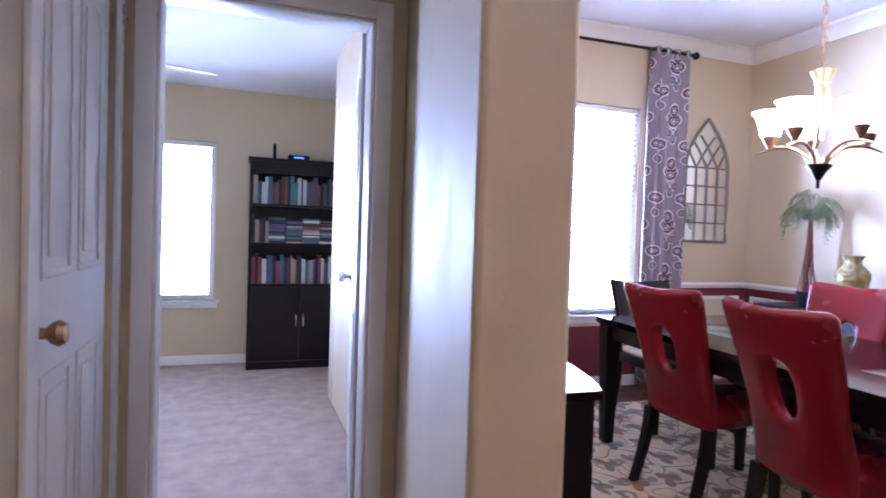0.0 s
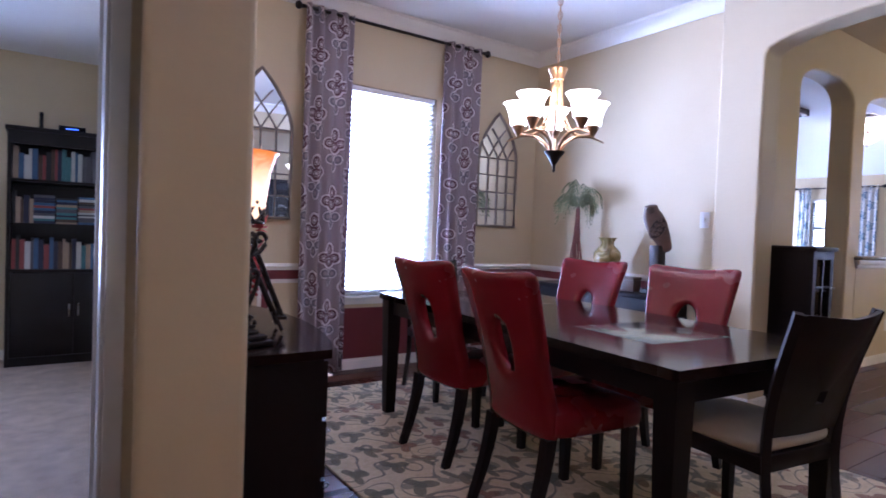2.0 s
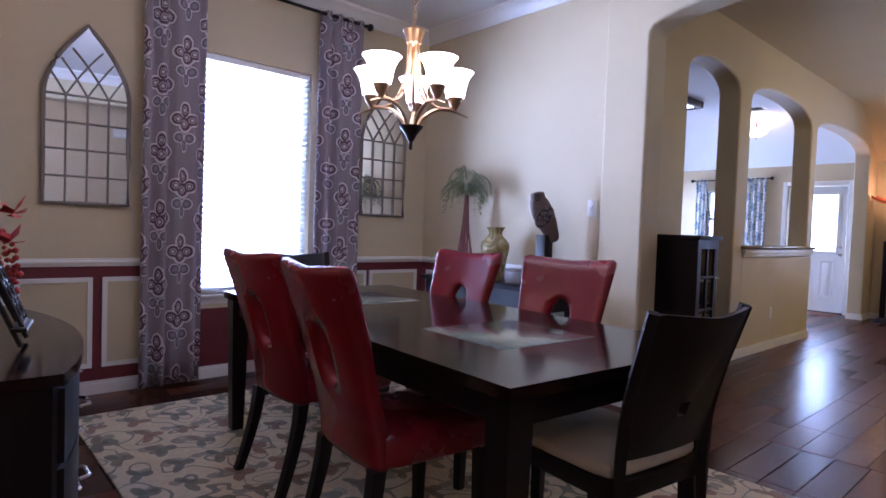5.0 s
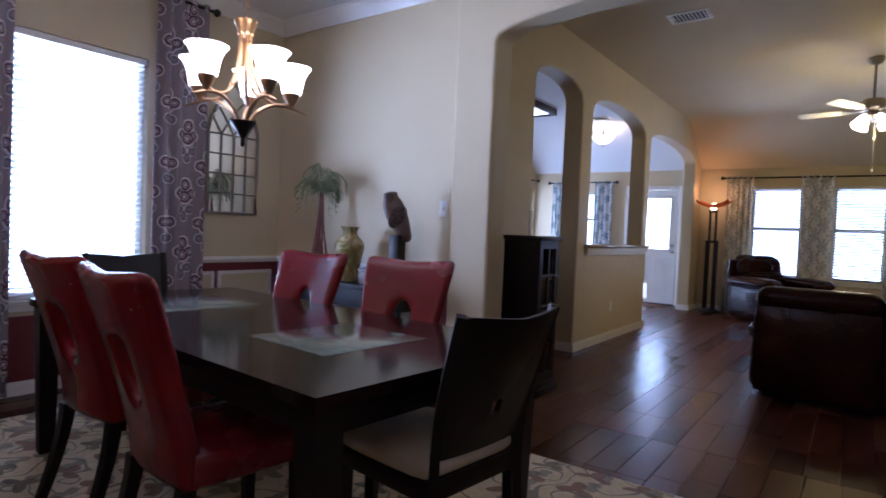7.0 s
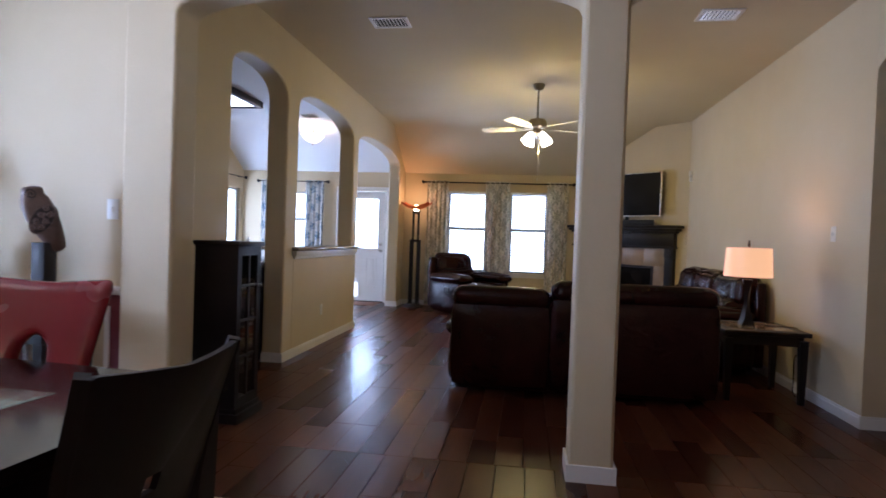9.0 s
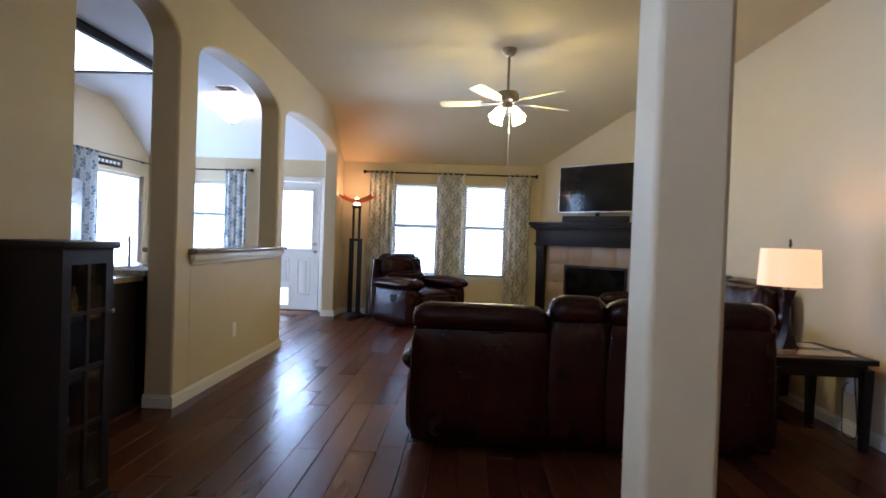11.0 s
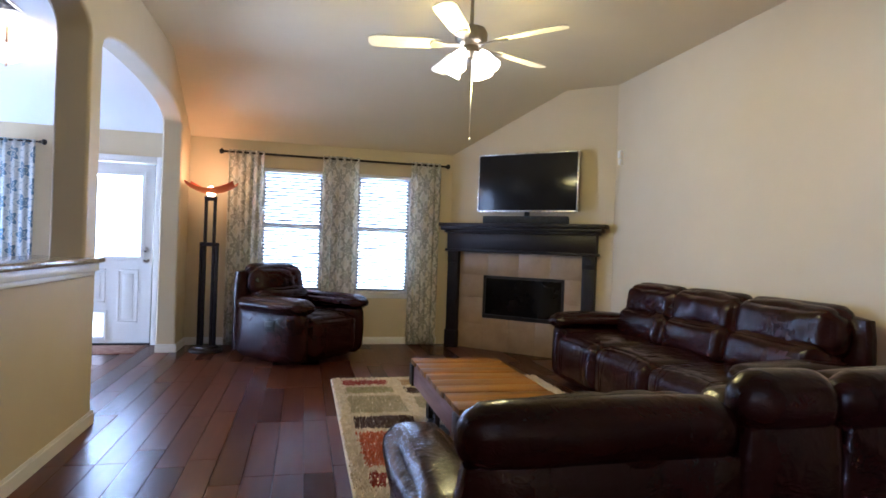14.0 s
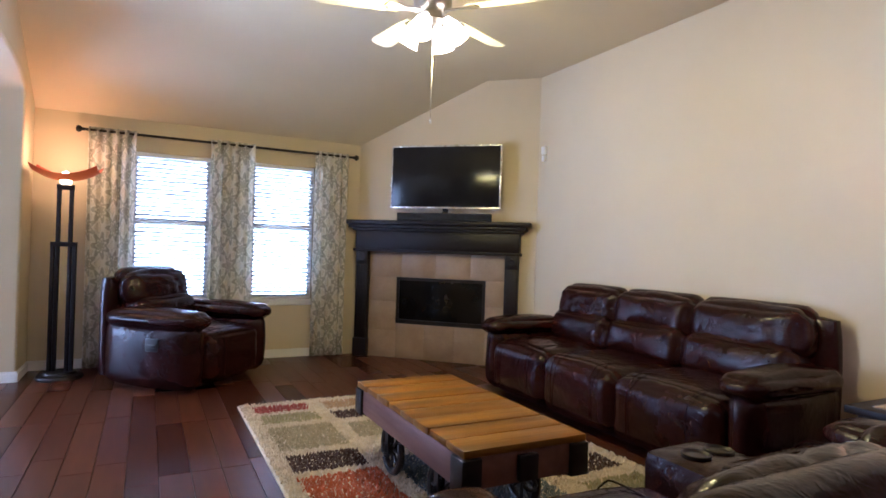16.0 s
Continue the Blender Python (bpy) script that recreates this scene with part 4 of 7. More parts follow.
def red_chair():
    root = thing("dining_chair", "red leather dining chair with an oval hole in its back", "chair", group="red chairs round the table")
    out = rounded_outline([(-0.212, 0.355), (0.212, 0.355), (0.2, 0.62), (0.243, 1.0), (0.0, 0.982), (-0.243, 1.0), (-0.2, 0.62)], 0.035)
    cz = 0.70
    inn = []
    for u, v in out:
        a = math.atan2((v - cz) / 0.30, u / 0.22)
        inn.append((0.055 * math.cos(a), cz + 0.098 * math.sin(a)))

    def at3(u, v, d):
        t = max(0.0, (v - 0.42) / 0.58)
        return Vector((u, -0.195 - 0.17 * t ** 1.25 + 0.5 * u * u + d, v))
    part("backrest", ring_panel(out, inn, at3, 0.034), REDLEATHER, root, "red leather back with an oval hole")
    bm = bmesh.new()
    cushion(bm, -0.225, -0.19, 0.36, 0.225, 0.27, 0.485, 0.04, 0.014, 6, 1, 0.002)
    part("seat", bm, REDLEATHER, root)
    for x, y, dx, dy, bend in ((-0.19, 0.22, 0, 0, 0), (0.19, 0.22, 0, 0, 0), (-0.185, -0.19, -0.005, -0.09, 0.5), (0.185, -0.19, 0.005, -0.09, 0.5)):
        part("leg", taper_leg(x, y, 0.37, 0.034, 0.046, dx, dy, bend), BLACKWOOD, root, "black wooden leg")
    return root


chair = red_chair()
chair.matrix_world = pose(3.72, 3.08, 0.012, 0, 0, -88)
for x, y, a in ((3.62, 2.34, -96), (4.30, 3.04, 92), (4.34, 2.36, 99)):
    copy_thing(chair, pose(x, y, 0.012, 0, 0, a))


def wooden_chair():
    root = thing("wooden_chair", "black wooden dining chair with a beige padded seat", "chair", group="black chairs at the table ends")
    out = rounded_outline([(-0.188, 0.50), (0.188, 0.50), (0.219, 0.918), (0.0, 0.9), (-0.219, 0.918)], 0.02, 9)
    inn = []
    for u, v in out:
        a = math.atan2((v - 0.63) / 0.25, u / 0.2)
        c, s = math.cos(a), math.sin(a)
        f = 1 / max(abs(c), abs(s))
        inn.append((0.022 * c * f, 0.63 + 0.022 * s * f))

    def at3(u, v, d):
        t = (v - 0.45) / 0.47
        return Vector((u, -0.2 - 0.15 * max(0, t) ** 1.2 + 0.9 * u * u * (0.4 + 0.6 * max(0, t)), v)) + Vector((0, d, 0))
    part("backrest", ring_panel(out, inn, at3, 0.009, ((0, 1), (0.5, 1), (1, 1))), BLACKWOOD, root, "curved black back with a square hole")
    for s in (-1, 1):
        bm = bmesh.new()
        pts = [(s * 0.19, -0.27, 0.0), (s * 0.19, -0.215, 0.25), (s * 0.195, -0.2, 0.45), (s * 0.205, -0.225, 0.66), (s * 0.222, -0.30, 0.92)]
        tube(bm, curve_points(pts, 12), 0.02, 4)
        part("back_post", bm, BLACKWOOD, root)
        part("leg", taper_leg(s * 0.19, 0.2, 0.42, 0.03, 0.042), BLACKWOOD, root)
    part("seat_frame", boxes((-0.215, -0.2, 0.38, 0.215, 0.225, 0.44), bevel=0.006), BLACKWOOD, root)
    bm = bmesh.new()
    cushion(bm, -0.21, -0.18, 0.43, 0.21, 0.235, 0.49, 0.028, 0.015, 6, 2, 0.002)
    part("seat", bm, LINEN, root, "beige fabric seat pad")
    return root


chair = wooden_chair()
chair.matrix_world = pose(4.0, 1.75, 0.012, 0, 0, -7)
copy_thing(chair, pose(4.2, 3.98, 0.012, 0, 0, 176))


def dining_table(x0, y0, x1, y1, h):
    root = thing("dining_table", "polished dark dining table with two crackled glass inlays", "table")
    cx = (x0 + x1) / 2
    holes = [(cx - 0.235, y0 + 0.33, cx + 0.235, y0 + 0.76), (cx - 0.235, y1 - 0.76, cx + 0.235, y1 - 0.33)]
    bm = bmesh.new()
    ys = [y0, holes[0][1], holes[0][3], holes[1][1], holes[1][3], y1]
    for k, (a, b) in enumerate(zip(ys, ys[1:])):
        if k in (1, 3):
            box(bm, x0, a, h - 0.035, holes[0][0], b, h)
            box(bm, holes[0][2], a, h - 0.035, x1, b, h)
            box(bm, holes[0][0], a, h - 0.035, holes[0][2], b, h - 0.012)
        else:
            box(bm, x0, a, h - 0.035, x1, b, h)
    bmesh.ops.remove_doubles(bm, verts=bm.verts, dist=0.0001)
    part("tabletop", bm, TABLEWOOD, root)
    for x, y, X, Y in holes:
        part("glass_inlay", boxes((x + 0.002, y + 0.002, h - 0.012, X - 0.002, Y - 0.002, h + 0.001), bevel=0.001), FROST, root, "crackled frosted glass inlay")
    part("apron", boxes((x0 + 0.05, y0 + 0.05, h - 0.125, x1 - 0.05, y0 + 0.075, h - 0.035), (x0 + 0.05, y1 - 0.075, h - 0.125, x1 - 0.05, y1 - 0.05, h - 0.035),
                        (x0 + 0.05, y0 + 0.075, h - 0.125, x0 + 0.075, y1 - 0.075, h - 0.035), (x1 - 0.075, y0 + 0.075, h - 0.125, x1 - 0.05, y1 - 0.075, h - 0.035)), BLACKWOOD, root)
    for x in (x0 + 0.06, x1 - 0.06):
        for y in (y0 + 0.06, y1 - 0.06):
            part("leg", taper_leg(x, y, h - 0.036, 0.06, 0.09), BLACKWOOD, root)
    root.matrix_world = Matrix.Translation((x0, y0, 0.012)) @ Matrix.Rotation(radians(-4.0), 4, "Z") @ Matrix.Translation((-x0, -y0, 0))
    return root


dining_table(3.42, 1.66, 4.46, 3.84, 0.738)
rug = part("area_rug", boxes((2.97, 0.85, 0.0, 5.21, 4.44, 0.012), bevel=0.003), RUG)
tagged(rug, "cream floral area rug with grey leaves and vines under the table", "rug")


def buffet(x0, y0, x1, y1, h, bow):
    root = thing("buffet", "dark espresso bow-front buffet with drawers and chrome pulls", "cabinet")

    def line(off, lift=0.0):
        pts = [(x0, y0 - off), (x1 - 0.02, y0 - off)]
        for k in range(13):
            t = k / 12
            pts.append((x1 + off + bow * math.sin(math.pi * t) ** 0.8, y0 - off + (y1 - y0 + 2 * off) * t))
        return pts + [(x0, y1 + off)]
    part("body", slab(bmesh.new(), line(0.0), 0.06, h - 0.03, "z"), BLACKWOOD, root)
    part("worktop", slab(bmesh.new(), line(0.02), h - 0.03, h, "z"), TABLEWOOD, root, "polished dark top")
    part("plinth", slab(bmesh.new(), line(-0.02), 0.0, 0.06, "z"), BLACKWOOD, root)
    n = 3
    for i in range(n):
        for j in range(3):
            a, b = y0 + 0.03 + (y1 - y0 - 0.06) * i / n + 0.008, y0 + 0.03 + (y1 - y0 - 0.06) * (i + 1) / n - 0.008
            za, zb = 0.09 + j * 0.205, 0.09 + j * 0.205 + 0.19
            pts = []
            for k in range(6):
                y = a + (b - a) * k / 5
                t = (y - y0) / (y1 - y0)
                pts.append((x1 + 0.012 + bow * math.sin(math.pi * t) ** 0.8, y))
            d = part("drawer", slab(bmesh.new(), [(x1 - 0.01, a)] + pts + [(x1 - 0.01, b)], za, zb, "z"), BLACKWOOD, root)
            ym = (a + b) / 2
            xm = x1 + 0.014 + bow * math.sin(math.pi * (ym - y0) / (y1 - y0)) ** 0.8
            bm = bmesh.new()
            zm = (za + zb) / 2
            tube(bm, curve_points([(xm - 0.004, ym - 0.05, zm), (xm + 0.022, ym - 0.035, zm), (xm + 0.026, ym, zm - 0.006), (xm + 0.022, ym + 0.035, zm), (xm - 0.004, ym + 0.05, zm)], 12), 0.005, 8)
            part("pull", bm, NICKEL, d, "chrome drawer pull")
    return root


buffet(2.266, 2.42, 2.615, 3.72, 0.74, 0.13)


def spiral(cx, cz, r0, r1, a0, a1, n=18):
    return [(cx + (r0 + (r1 - r0) * k / n) * math.cos(radians(a0 + (a1 - a0) * k / n)), cz + (r0 + (r1 - r0) * k / n) * math.sin(radians(a0 + (a1 - a0) * k / n))) for k in range(n + 1)]


def scroll_lamp(x, y, z):
    """An uplight on a base of iron scrolls."""
    root = thing("table_lamp", "lit amber glass uplight on black iron scrolls", "lamp", x, y, z, 15)
    root.scale = (1.05, 1.05, 1.02)
    bm = bmesh.new()
    box(bm, -0.085, -0.085, 0, 0.085, 0.085, 0.018, bevel=0.006)
    box(bm, -0.07, -0.07, 0.018, 0.07, 0.07, 0.034, bevel=0.006)
    box(bm, -0.052, -0.052, 0.034, 0.052, 0.052, 0.048, bevel=0.006)
    part("base", bm, IRON, root)
    part("stem", lathe(bmesh.new(), [(0.01, 0.048), (0.01, 0.28), (0.018, 0.285), (0.012, 0.295)], n=10), IRON, root)
    part("glass_ball", lathe(bmesh.new(), [(0.012, 0.292), (0.03, 0.302), (0.04, 0.325), (0.03, 0.348), (0.012, 0.358)], n=18), GLASS, root, "clear glass ball")
    part("neck", lathe(bmesh.new(), [(0.012, 0.358), (0.022, 0.362), (0.018, 0.375), (0.032, 0.385), (0.03, 0.395), (0.012, 0.4)], n=14), IRON, root)
    for k in range(4):
        a = radians(90 * k)
        prof = [(0.045, 0.052), (0.055, 0.06), (0.065, 0.055), (0.064, 0.045), (0.05, 0.048)]
        low = spiral(0.055, 0.064, 0.008, 0.018, 400, 90) + [(0.028, 0.1), (0.06, 0.17), (0.07, 0.2)] + spiral(0.055, 0.225, 0.018, 0.006, 0, 330)
        up = spiral(0.045, 0.245, 0.006, 0.015, 330, 60) + [(0.03, 0.28), (0.075, 0.3), (0.095, 0.325)] + spiral(0.075, 0.345, 0.022, 0.008, 0, 300)
        for line in (low, up):
            bm = bmesh.new()
            tube(bm, [(r * math.cos(a), r * math.sin(a), h) for r, h in line], 0.0075, 8)
            part("scroll", bm, IRON, root, "black iron scroll")
    bm = bmesh.new()
    for k in range(9):
        a = 2 * math.pi * k / 9
        c = [(0.073 * math.cos(a + q), 0.073 * math.sin(a + q), h) for q, h in ((-0.3, 0.425), (0, 0.4), (0.3, 0.425), (0, 0.455), (-0.3, 0.425))]
        tube(bm, curve_points(c, 16), 0.005, 6)
        lathe(bm, [(0.0, -0.008), (0.008, 0), (0.0, 0.008)], 0.078 * math.cos(a), 0.078 * math.sin(a), 0.462, 8)
    tube(bm, [(0.07 * math.cos(2 * math.pi * k / 24), 0.07 * math.sin(2 * math.pi * k / 24), 0.398) for k in range(25)], 0.006, 6)
    part("gallery", bm, IRON, root, "pierced iron gallery under the shade")
    prof = [(0.06, 0.41), (0.078, 0.45), (0.083, 0.50), (0.09, 0.56), (0.108, 0.615), (0.116, 0.622), (0.105, 0.612), (0.086, 0.56), (0.079, 0.5), (0.072, 0.45), (0.05, 0.415)]
    part("shade", lathe(bmesh.new(), prof, n=32), SHADE_AMBER, root, "lit amber marbled glass shade")
    return root


scroll_lamp(2.378, 2.60, 0.74)
bulb("table_lamp_bulb", 2.378, 2.60, 1.43, 5, (1.0, 0.6, 0.28))


def flower_arrangement(x, y, z):
    root = thing("flower_arrangement", "red silk flowers and dried grass in a dark footed vase", "flowers", x, y, z)
    part("vase", lathe(bmesh.new(), [(0.06, 0), (0.065, 0.012), (0.03, 0.025), (0.022, 0.07), (0.05, 0.13), (0.062, 0.2), (0.045, 0.26), (0.055, 0.275), (0.04, 0.27)], n=20), surface("dark_red_glaze", (0.1, 0.012, 0.012), (0.2, 0.03, 0.02), 0.2, 8, 40, 0.02), root)
    rnd = random.Random(5)
    for k in range(34):
        a, r, h = rnd.uniform(0, 6.28), rnd.uniform(0.02, 0.15), rnd.uniform(0.2, 0.5)
        bm = bmesh.new()
        for i in range(9):
            b = 2 * math.pi * i / 9 + rnd.uniform(0, 0.5)
            s = rnd.uniform(0.03, 0.06)
            m = Matrix.Translation((r * math.cos(a), r * math.sin(a), h)) @ Matrix.Rotation(b, 4, "Z") @ Matrix.Rotation(rnd.uniform(-0.9, 0.5), 4, "Y")
            vs = [bm.verts.new(m @ Vector(p)) for p in ((0, 0, 0), (s * 0.6, -s * 0.35, 0.004), (s * 1.3, 0, 0.012), (s * 0.6, s * 0.35, 0.004))]
            bm.faces.new(vs)
        part("flower", bm, FLOWER, root, "red silk flower")
    for k in range(16):
        a, lean, h = rnd.uniform(0, 6.28), rnd.uniform(0.03, 0.16), rnd.uniform(0.55, 0.98)
        bm = bmesh.new()
        tube(bm, curve_points([(0, 0, 0.2), (lean * 0.4 * math.cos(a), lean * 0.4 * math.sin(a), h * 0.6), (lean * math.cos(a), lean * math.sin(a), h)], 8), [0.002] * 5 + [0.008, 0.012, 0.008, 0.002], 5)
        part("stem", bm, DRYGRASS, root)
    for k in range(7):
        a = rnd.uniform(-1.2, 0.9)
        bm = bmesh.new()
        pts = curve_points([(0.05 * math.cos(a), 0.05 * math.sin(a), 0.34), (0.15 * math.cos(a), 0.15 * math.sin(a), 0.3), (0.18 * math.cos(a), 0.18 * math.sin(a), rnd.uniform(0.08, 0.2))], 14)
        for p in pts[3:]:
            bmesh.ops.create_icosphere(bm, subdivisions=1, radius=rnd.uniform(0.007, 0.013), matrix=Matrix.Translation(p + Vector((rnd.uniform(-.008, .008), rnd.uniform(-.008, .008), 0))))
        part("amaranth", bm, FLOWER, root, "hanging red amaranth")
    return root


flower_arrangement(2.45, 3.12, 0.74)
# picture easel that leans on the buffet
root = thing("picture_easel", "dark iron tabletop easel holding a pierced scroll plaque", "easel", 2.50, 2.84, 0.742, -101)
for k in (-1, 1):
    part("upright", tube(bmesh.new(), [(k * 0.075, 0.10, 0.008), (k * 0.03, -0.07, 0.40)], 0.007, 6), IRON, root)
part("brace", tube(bmesh.new(), [(0, -0.13, 0.006), (0, -0.02, 0.25)], 0.005, 6), IRON, root)
part("ledge", boxes((-0.09, 0.075, 0.05, 0.09, 0.115, 0.062), bevel=0.003), IRON, root)
bm = bmesh.new()
for k in range(5):
    for h in (-0.03, 0.03):
        tube(bm, [(h + 0.024 * math.cos(q * 0.55), 0.0, 0.04 + 0.055 * k + 0.024 * math.sin(q * 0.55)) for q in range(12)], 0.0055, 6)
for h in (-0.065, 0.065):
    tube(bm, [(h, 0, 0.0), (h, 0, 0.3)], 0.006, 6)
for h in (0.0, 0.3):
    tube(bm, [(-0.065, 0, h), (0.065, 0, h)], 0.006, 6)
part("plaque", bm, IRON, root, "pierced dark scroll plaque").matrix_local = pose(0, 0.10, 0.066, 22, 0, 0)


def chandelier(x, y):
    root = thing("chandelier", "lit bronze chandelier with five white glass shades", "chandelier", x, y, 0.0665, 47)
    root.scale = (0.95, 0.95, 0.95)
    bm = bmesh.new()
    lathe(bm, [(0.0, 1.47), (0.008, 1.475), (0.009, 1.51), (0.014, 1.515), (0.03, 1.545), (0.055, 1.575), (0.055, 1.582), (0.02, 1.585)], n=20)
    part("finial", bm, IRON, root, "dark lower finial")
    bm = bmesh.new()
    lathe(bm, [(0.032, 1.955), (0.036, 1.965), (0.034, 1.975), (0.05, 2.01), (0.052, 2.018), (0.02, 2.02), (0.014, 2.03)], n=20)
    part("collar", bm, BRONZE, root)
    for k in range(5):
        a = 2 * math.pi * k / 5
        c, s = math.cos(a), math.sin(a)

        def along(line):
            return [(r * c, r * s, h) for r, h in line]
        bm = bmesh.new()
        tube(bm, curve_points(along([(0.024, 1.96), (0.026, 1.86), (0.045, 1.78), (0.085, 1.70), (0.15, 1.672), (0.205, 1.685)]), 20), 0.0085, 8)
        part("upper_arm", bm, BRONZE, root)
        bm = bmesh.new()
        tube(bm, curve_points(along([(0.03, 1.585), (0.06, 1.63), (0.12, 1.668), (0.19, 1.672), (0.275, 1.645)]), 16), [0.009] * 12 + [0.008, 0.007, 0.006, 0.005, 0.004], 8)
        part("lower_arm", bm, BRONZE, root)
        bm = bmesh.new()
        lathe(bm, [(0.012, 1.672), (0.014, 1.682), (0.026, 1.70), (0.036, 1.725), (0.038, 1.735), (0.02, 1.736)], 0.208 * c, 0.208 * s, 0, 16)
        part("socket", bm, BRONZE, root)
        bm = bmesh.new()
        prof = [(0.03, 1.728), (0.043, 1.732), (0.05, 1.77), (0.057, 1.805), (0.074, 1.838), (0.086, 1.85), (0.081, 1.846), (0.052, 1.805), (0.044, 1.77), (0.034, 1.735)]
        lathe(bm, prof, 0.208 * c, 0.208 * s, 0, 24)
        part("shade", bm, SHADE_WHITE, root, "lit white bell glass shade")
    chain = part("chain", lathe(bmesh.new(), [(0.004, 2.02), (0.004, 2.985)], n=6), BRONZE, root)
    z = 2.03
    bm = bmesh.new()
    k = 0
    while z < 2.96:
        lk = [(0.011 * math.cos(t * math.pi / 6), 0.0, z + 0.02 + 0.022 * math.sin(t * math.pi / 6)) for t in range(13)]
        if k % 2:
            lk = [(q, p, h) for p, q, h in lk]
        tube(bm, lk, 0.0028, 5, False)
        z += 0.036
        k += 1
    part("chain_links", bm, BRONZE, root)
    part("ceiling_cap", lathe(bmesh.new(), [(0.012, 2.953), (0.05, 2.968), (0.065, 2.993), (0.065, 3.003)], n=20), BRONZE, root)
    return root


chandelier(3.97, 2.77)
for k in range(5):
    a = 2 * math.pi * k / 5 + radians(47)
    bulb("chandelier_bulb", 3.97 + 0.198 * math.cos(a), 2.77 + 0.198 * math.sin(a), 1.88, 2.2, (1.0, 0.72, 0.42), 0.03)

# console by the wall, with its ornaments
root = thing("console_table", "dark blue-black console table against the wall", "console table")
part("tabletop", boxes((5.42, 3.12, 0.71, 5.81, 4.42, 0.745), bevel=0.004), BLACKWOOD, root)
part("apron", boxes((5.45, 3.16, 0.58, 5.80, 4.38, 0.71)), BLACKWOOD, root)
for x in (5.475, 5.775):
    for y in (3.18, 4.36):
        part("leg", taper_leg(x, y, 0.58, 0.045, 0.055), BLACKWOOD, root)
part("shelf", boxes((5.455, 3.16, 0.18, 5.80, 4.38, 0.2)), BLACKWOOD, root)


def palm(x, y, z):
    root = thing("artificial_palm", "artificial palm with reddish stems in a dark pot", "plant", x, y, z)
    root.scale = (0.9, 0.9, 1.27)
    part("pot", lathe(bmesh.new(), [(0.06, 0), (0.085, 0.05), (0.09, 0.09), (0.082, 0.09), (0.07, 0.075)], n=20), IRON, root)
    rnd = random.Random(11)
    for k in range(16):
        a = rnd.uniform(0, 6.28)
        r0 = rnd.uniform(0.03, 0.1)
        bm = bmesh.new()
        tube(bm, curve_points([(r0 * math.cos(a), r0 * math.sin(a), 0.07), (r0 * 0.55 * math.cos(a + 0.4), r0 * 0.55 * math.sin(a + 0.4), 0.3), (0.012 * math.cos(a), 0.012 * math.sin(a), 0.52)], 8), 0.006, 5)
        part("stem", bm, REDSTEM, root, "reddish reed stem")
    for k in range(30):
        a = 2 * math.pi * k / 30 + rnd.uniform(-0.2, 0.2)
        reach, rise = rnd.uniform(0.1, 0.2), rnd.uniform(0.06, 0.2)
        drop = rnd.uniform(0.02, 0.17)
        c, s = math.cos(a), math.sin(a)
        line = curve_points([(0, 0, 0.5), (reach * 0.45 * c, reach * 0.45 * s, 0.5 + rise), (reach * c, reach * s, 0.5 + rise * 0.8), (reach * 1.15 * c, reach * 1.15 * s, 0.5 + rise * 0.6 - drop)], 14)
        bm = bmesh.new()
        tube(bm, line, 0.002, 4)
        for i in range(2, 15):
            p = line[i]
            for side in (-1, 1):
                w = Vector((-s * side, c * side, 0))
                ln = 0.055 * math.sin(math.pi * (i + 1) / 17) + 0.015
                tip = p + w * ln * 0.6 + Vector((c, s, 0)) * ln * 0.5 - Vector((0, 0, ln * 0.55))
                mid = (p + tip) / 2 + Vector((0, 0, 0.004))
                vs = [bm.verts.new(p), bm.verts.new(mid + Vector((c, s, 0)) * 0.005), bm.verts.new(tip), bm.verts.new(mid - Vector((c, s, 0)) * 0.005)]
                bm.faces.new(vs)
        part("frond", bm, GREEN, root, "green feathered frond")
    return root


palm(5.63, 4.12, 0.745)
ob = part("vase", lathe(bmesh.new(), [(0.05, 0), (0.056, 0.01), (0.068, 0.09), (0.082, 0.18), (0.093, 0.25), (0.09, 0.285), (0.066, 0.32), (0.046, 0.342), (0.042, 0.365), (0.052, 0.39), (0.064, 0.405), (0.05, 0.398), (0.036, 0.365)], n=28), OCHRE)
ob.matrix_world = pose(5.6, 3.76, 0.745) @ Matrix.Diagonal((1.18, 1.18, 1, 1))
tagged(ob, "glazed ochre ceramic vase on the console", "vase")
root = thing("keepsake_box", "small carved wooden box", "box", 5.56, 3.50, 0.746, 4)
part("body", boxes((-0.05, -0.07, 0, 0.05, 0.07, 0.085), bevel=0.004), CARVED, root)
part("lid", boxes((-0.055, -0.075, 0.085, 0.055, 0.075, 0.11), bevel=0.006), CARVED, root)
# carved bird, one plain shape on a stand
root = part("display_stand", boxes((5.56, 3.255, 0.775, 5.645, 3.335, 1.105), (5.53, 3.21, 0.745, 5.70, 3.38, 0.775), bevel=0.002), BLACKWOOD)
tagged(root, "tall black display stand", "stand")
DARKCARVE = surface("carving_shade_and_eye", (0.012, 0.007, 0.005), (0.025, 0.014, 0.01), 0.7, 9.0, 70.0, 0.2)
HORN = surface("pale_horn", (0.42, 0.33, 0.25), (0.55, 0.45, 0.36), 0.4, 20.0, 90.0, 0.05)


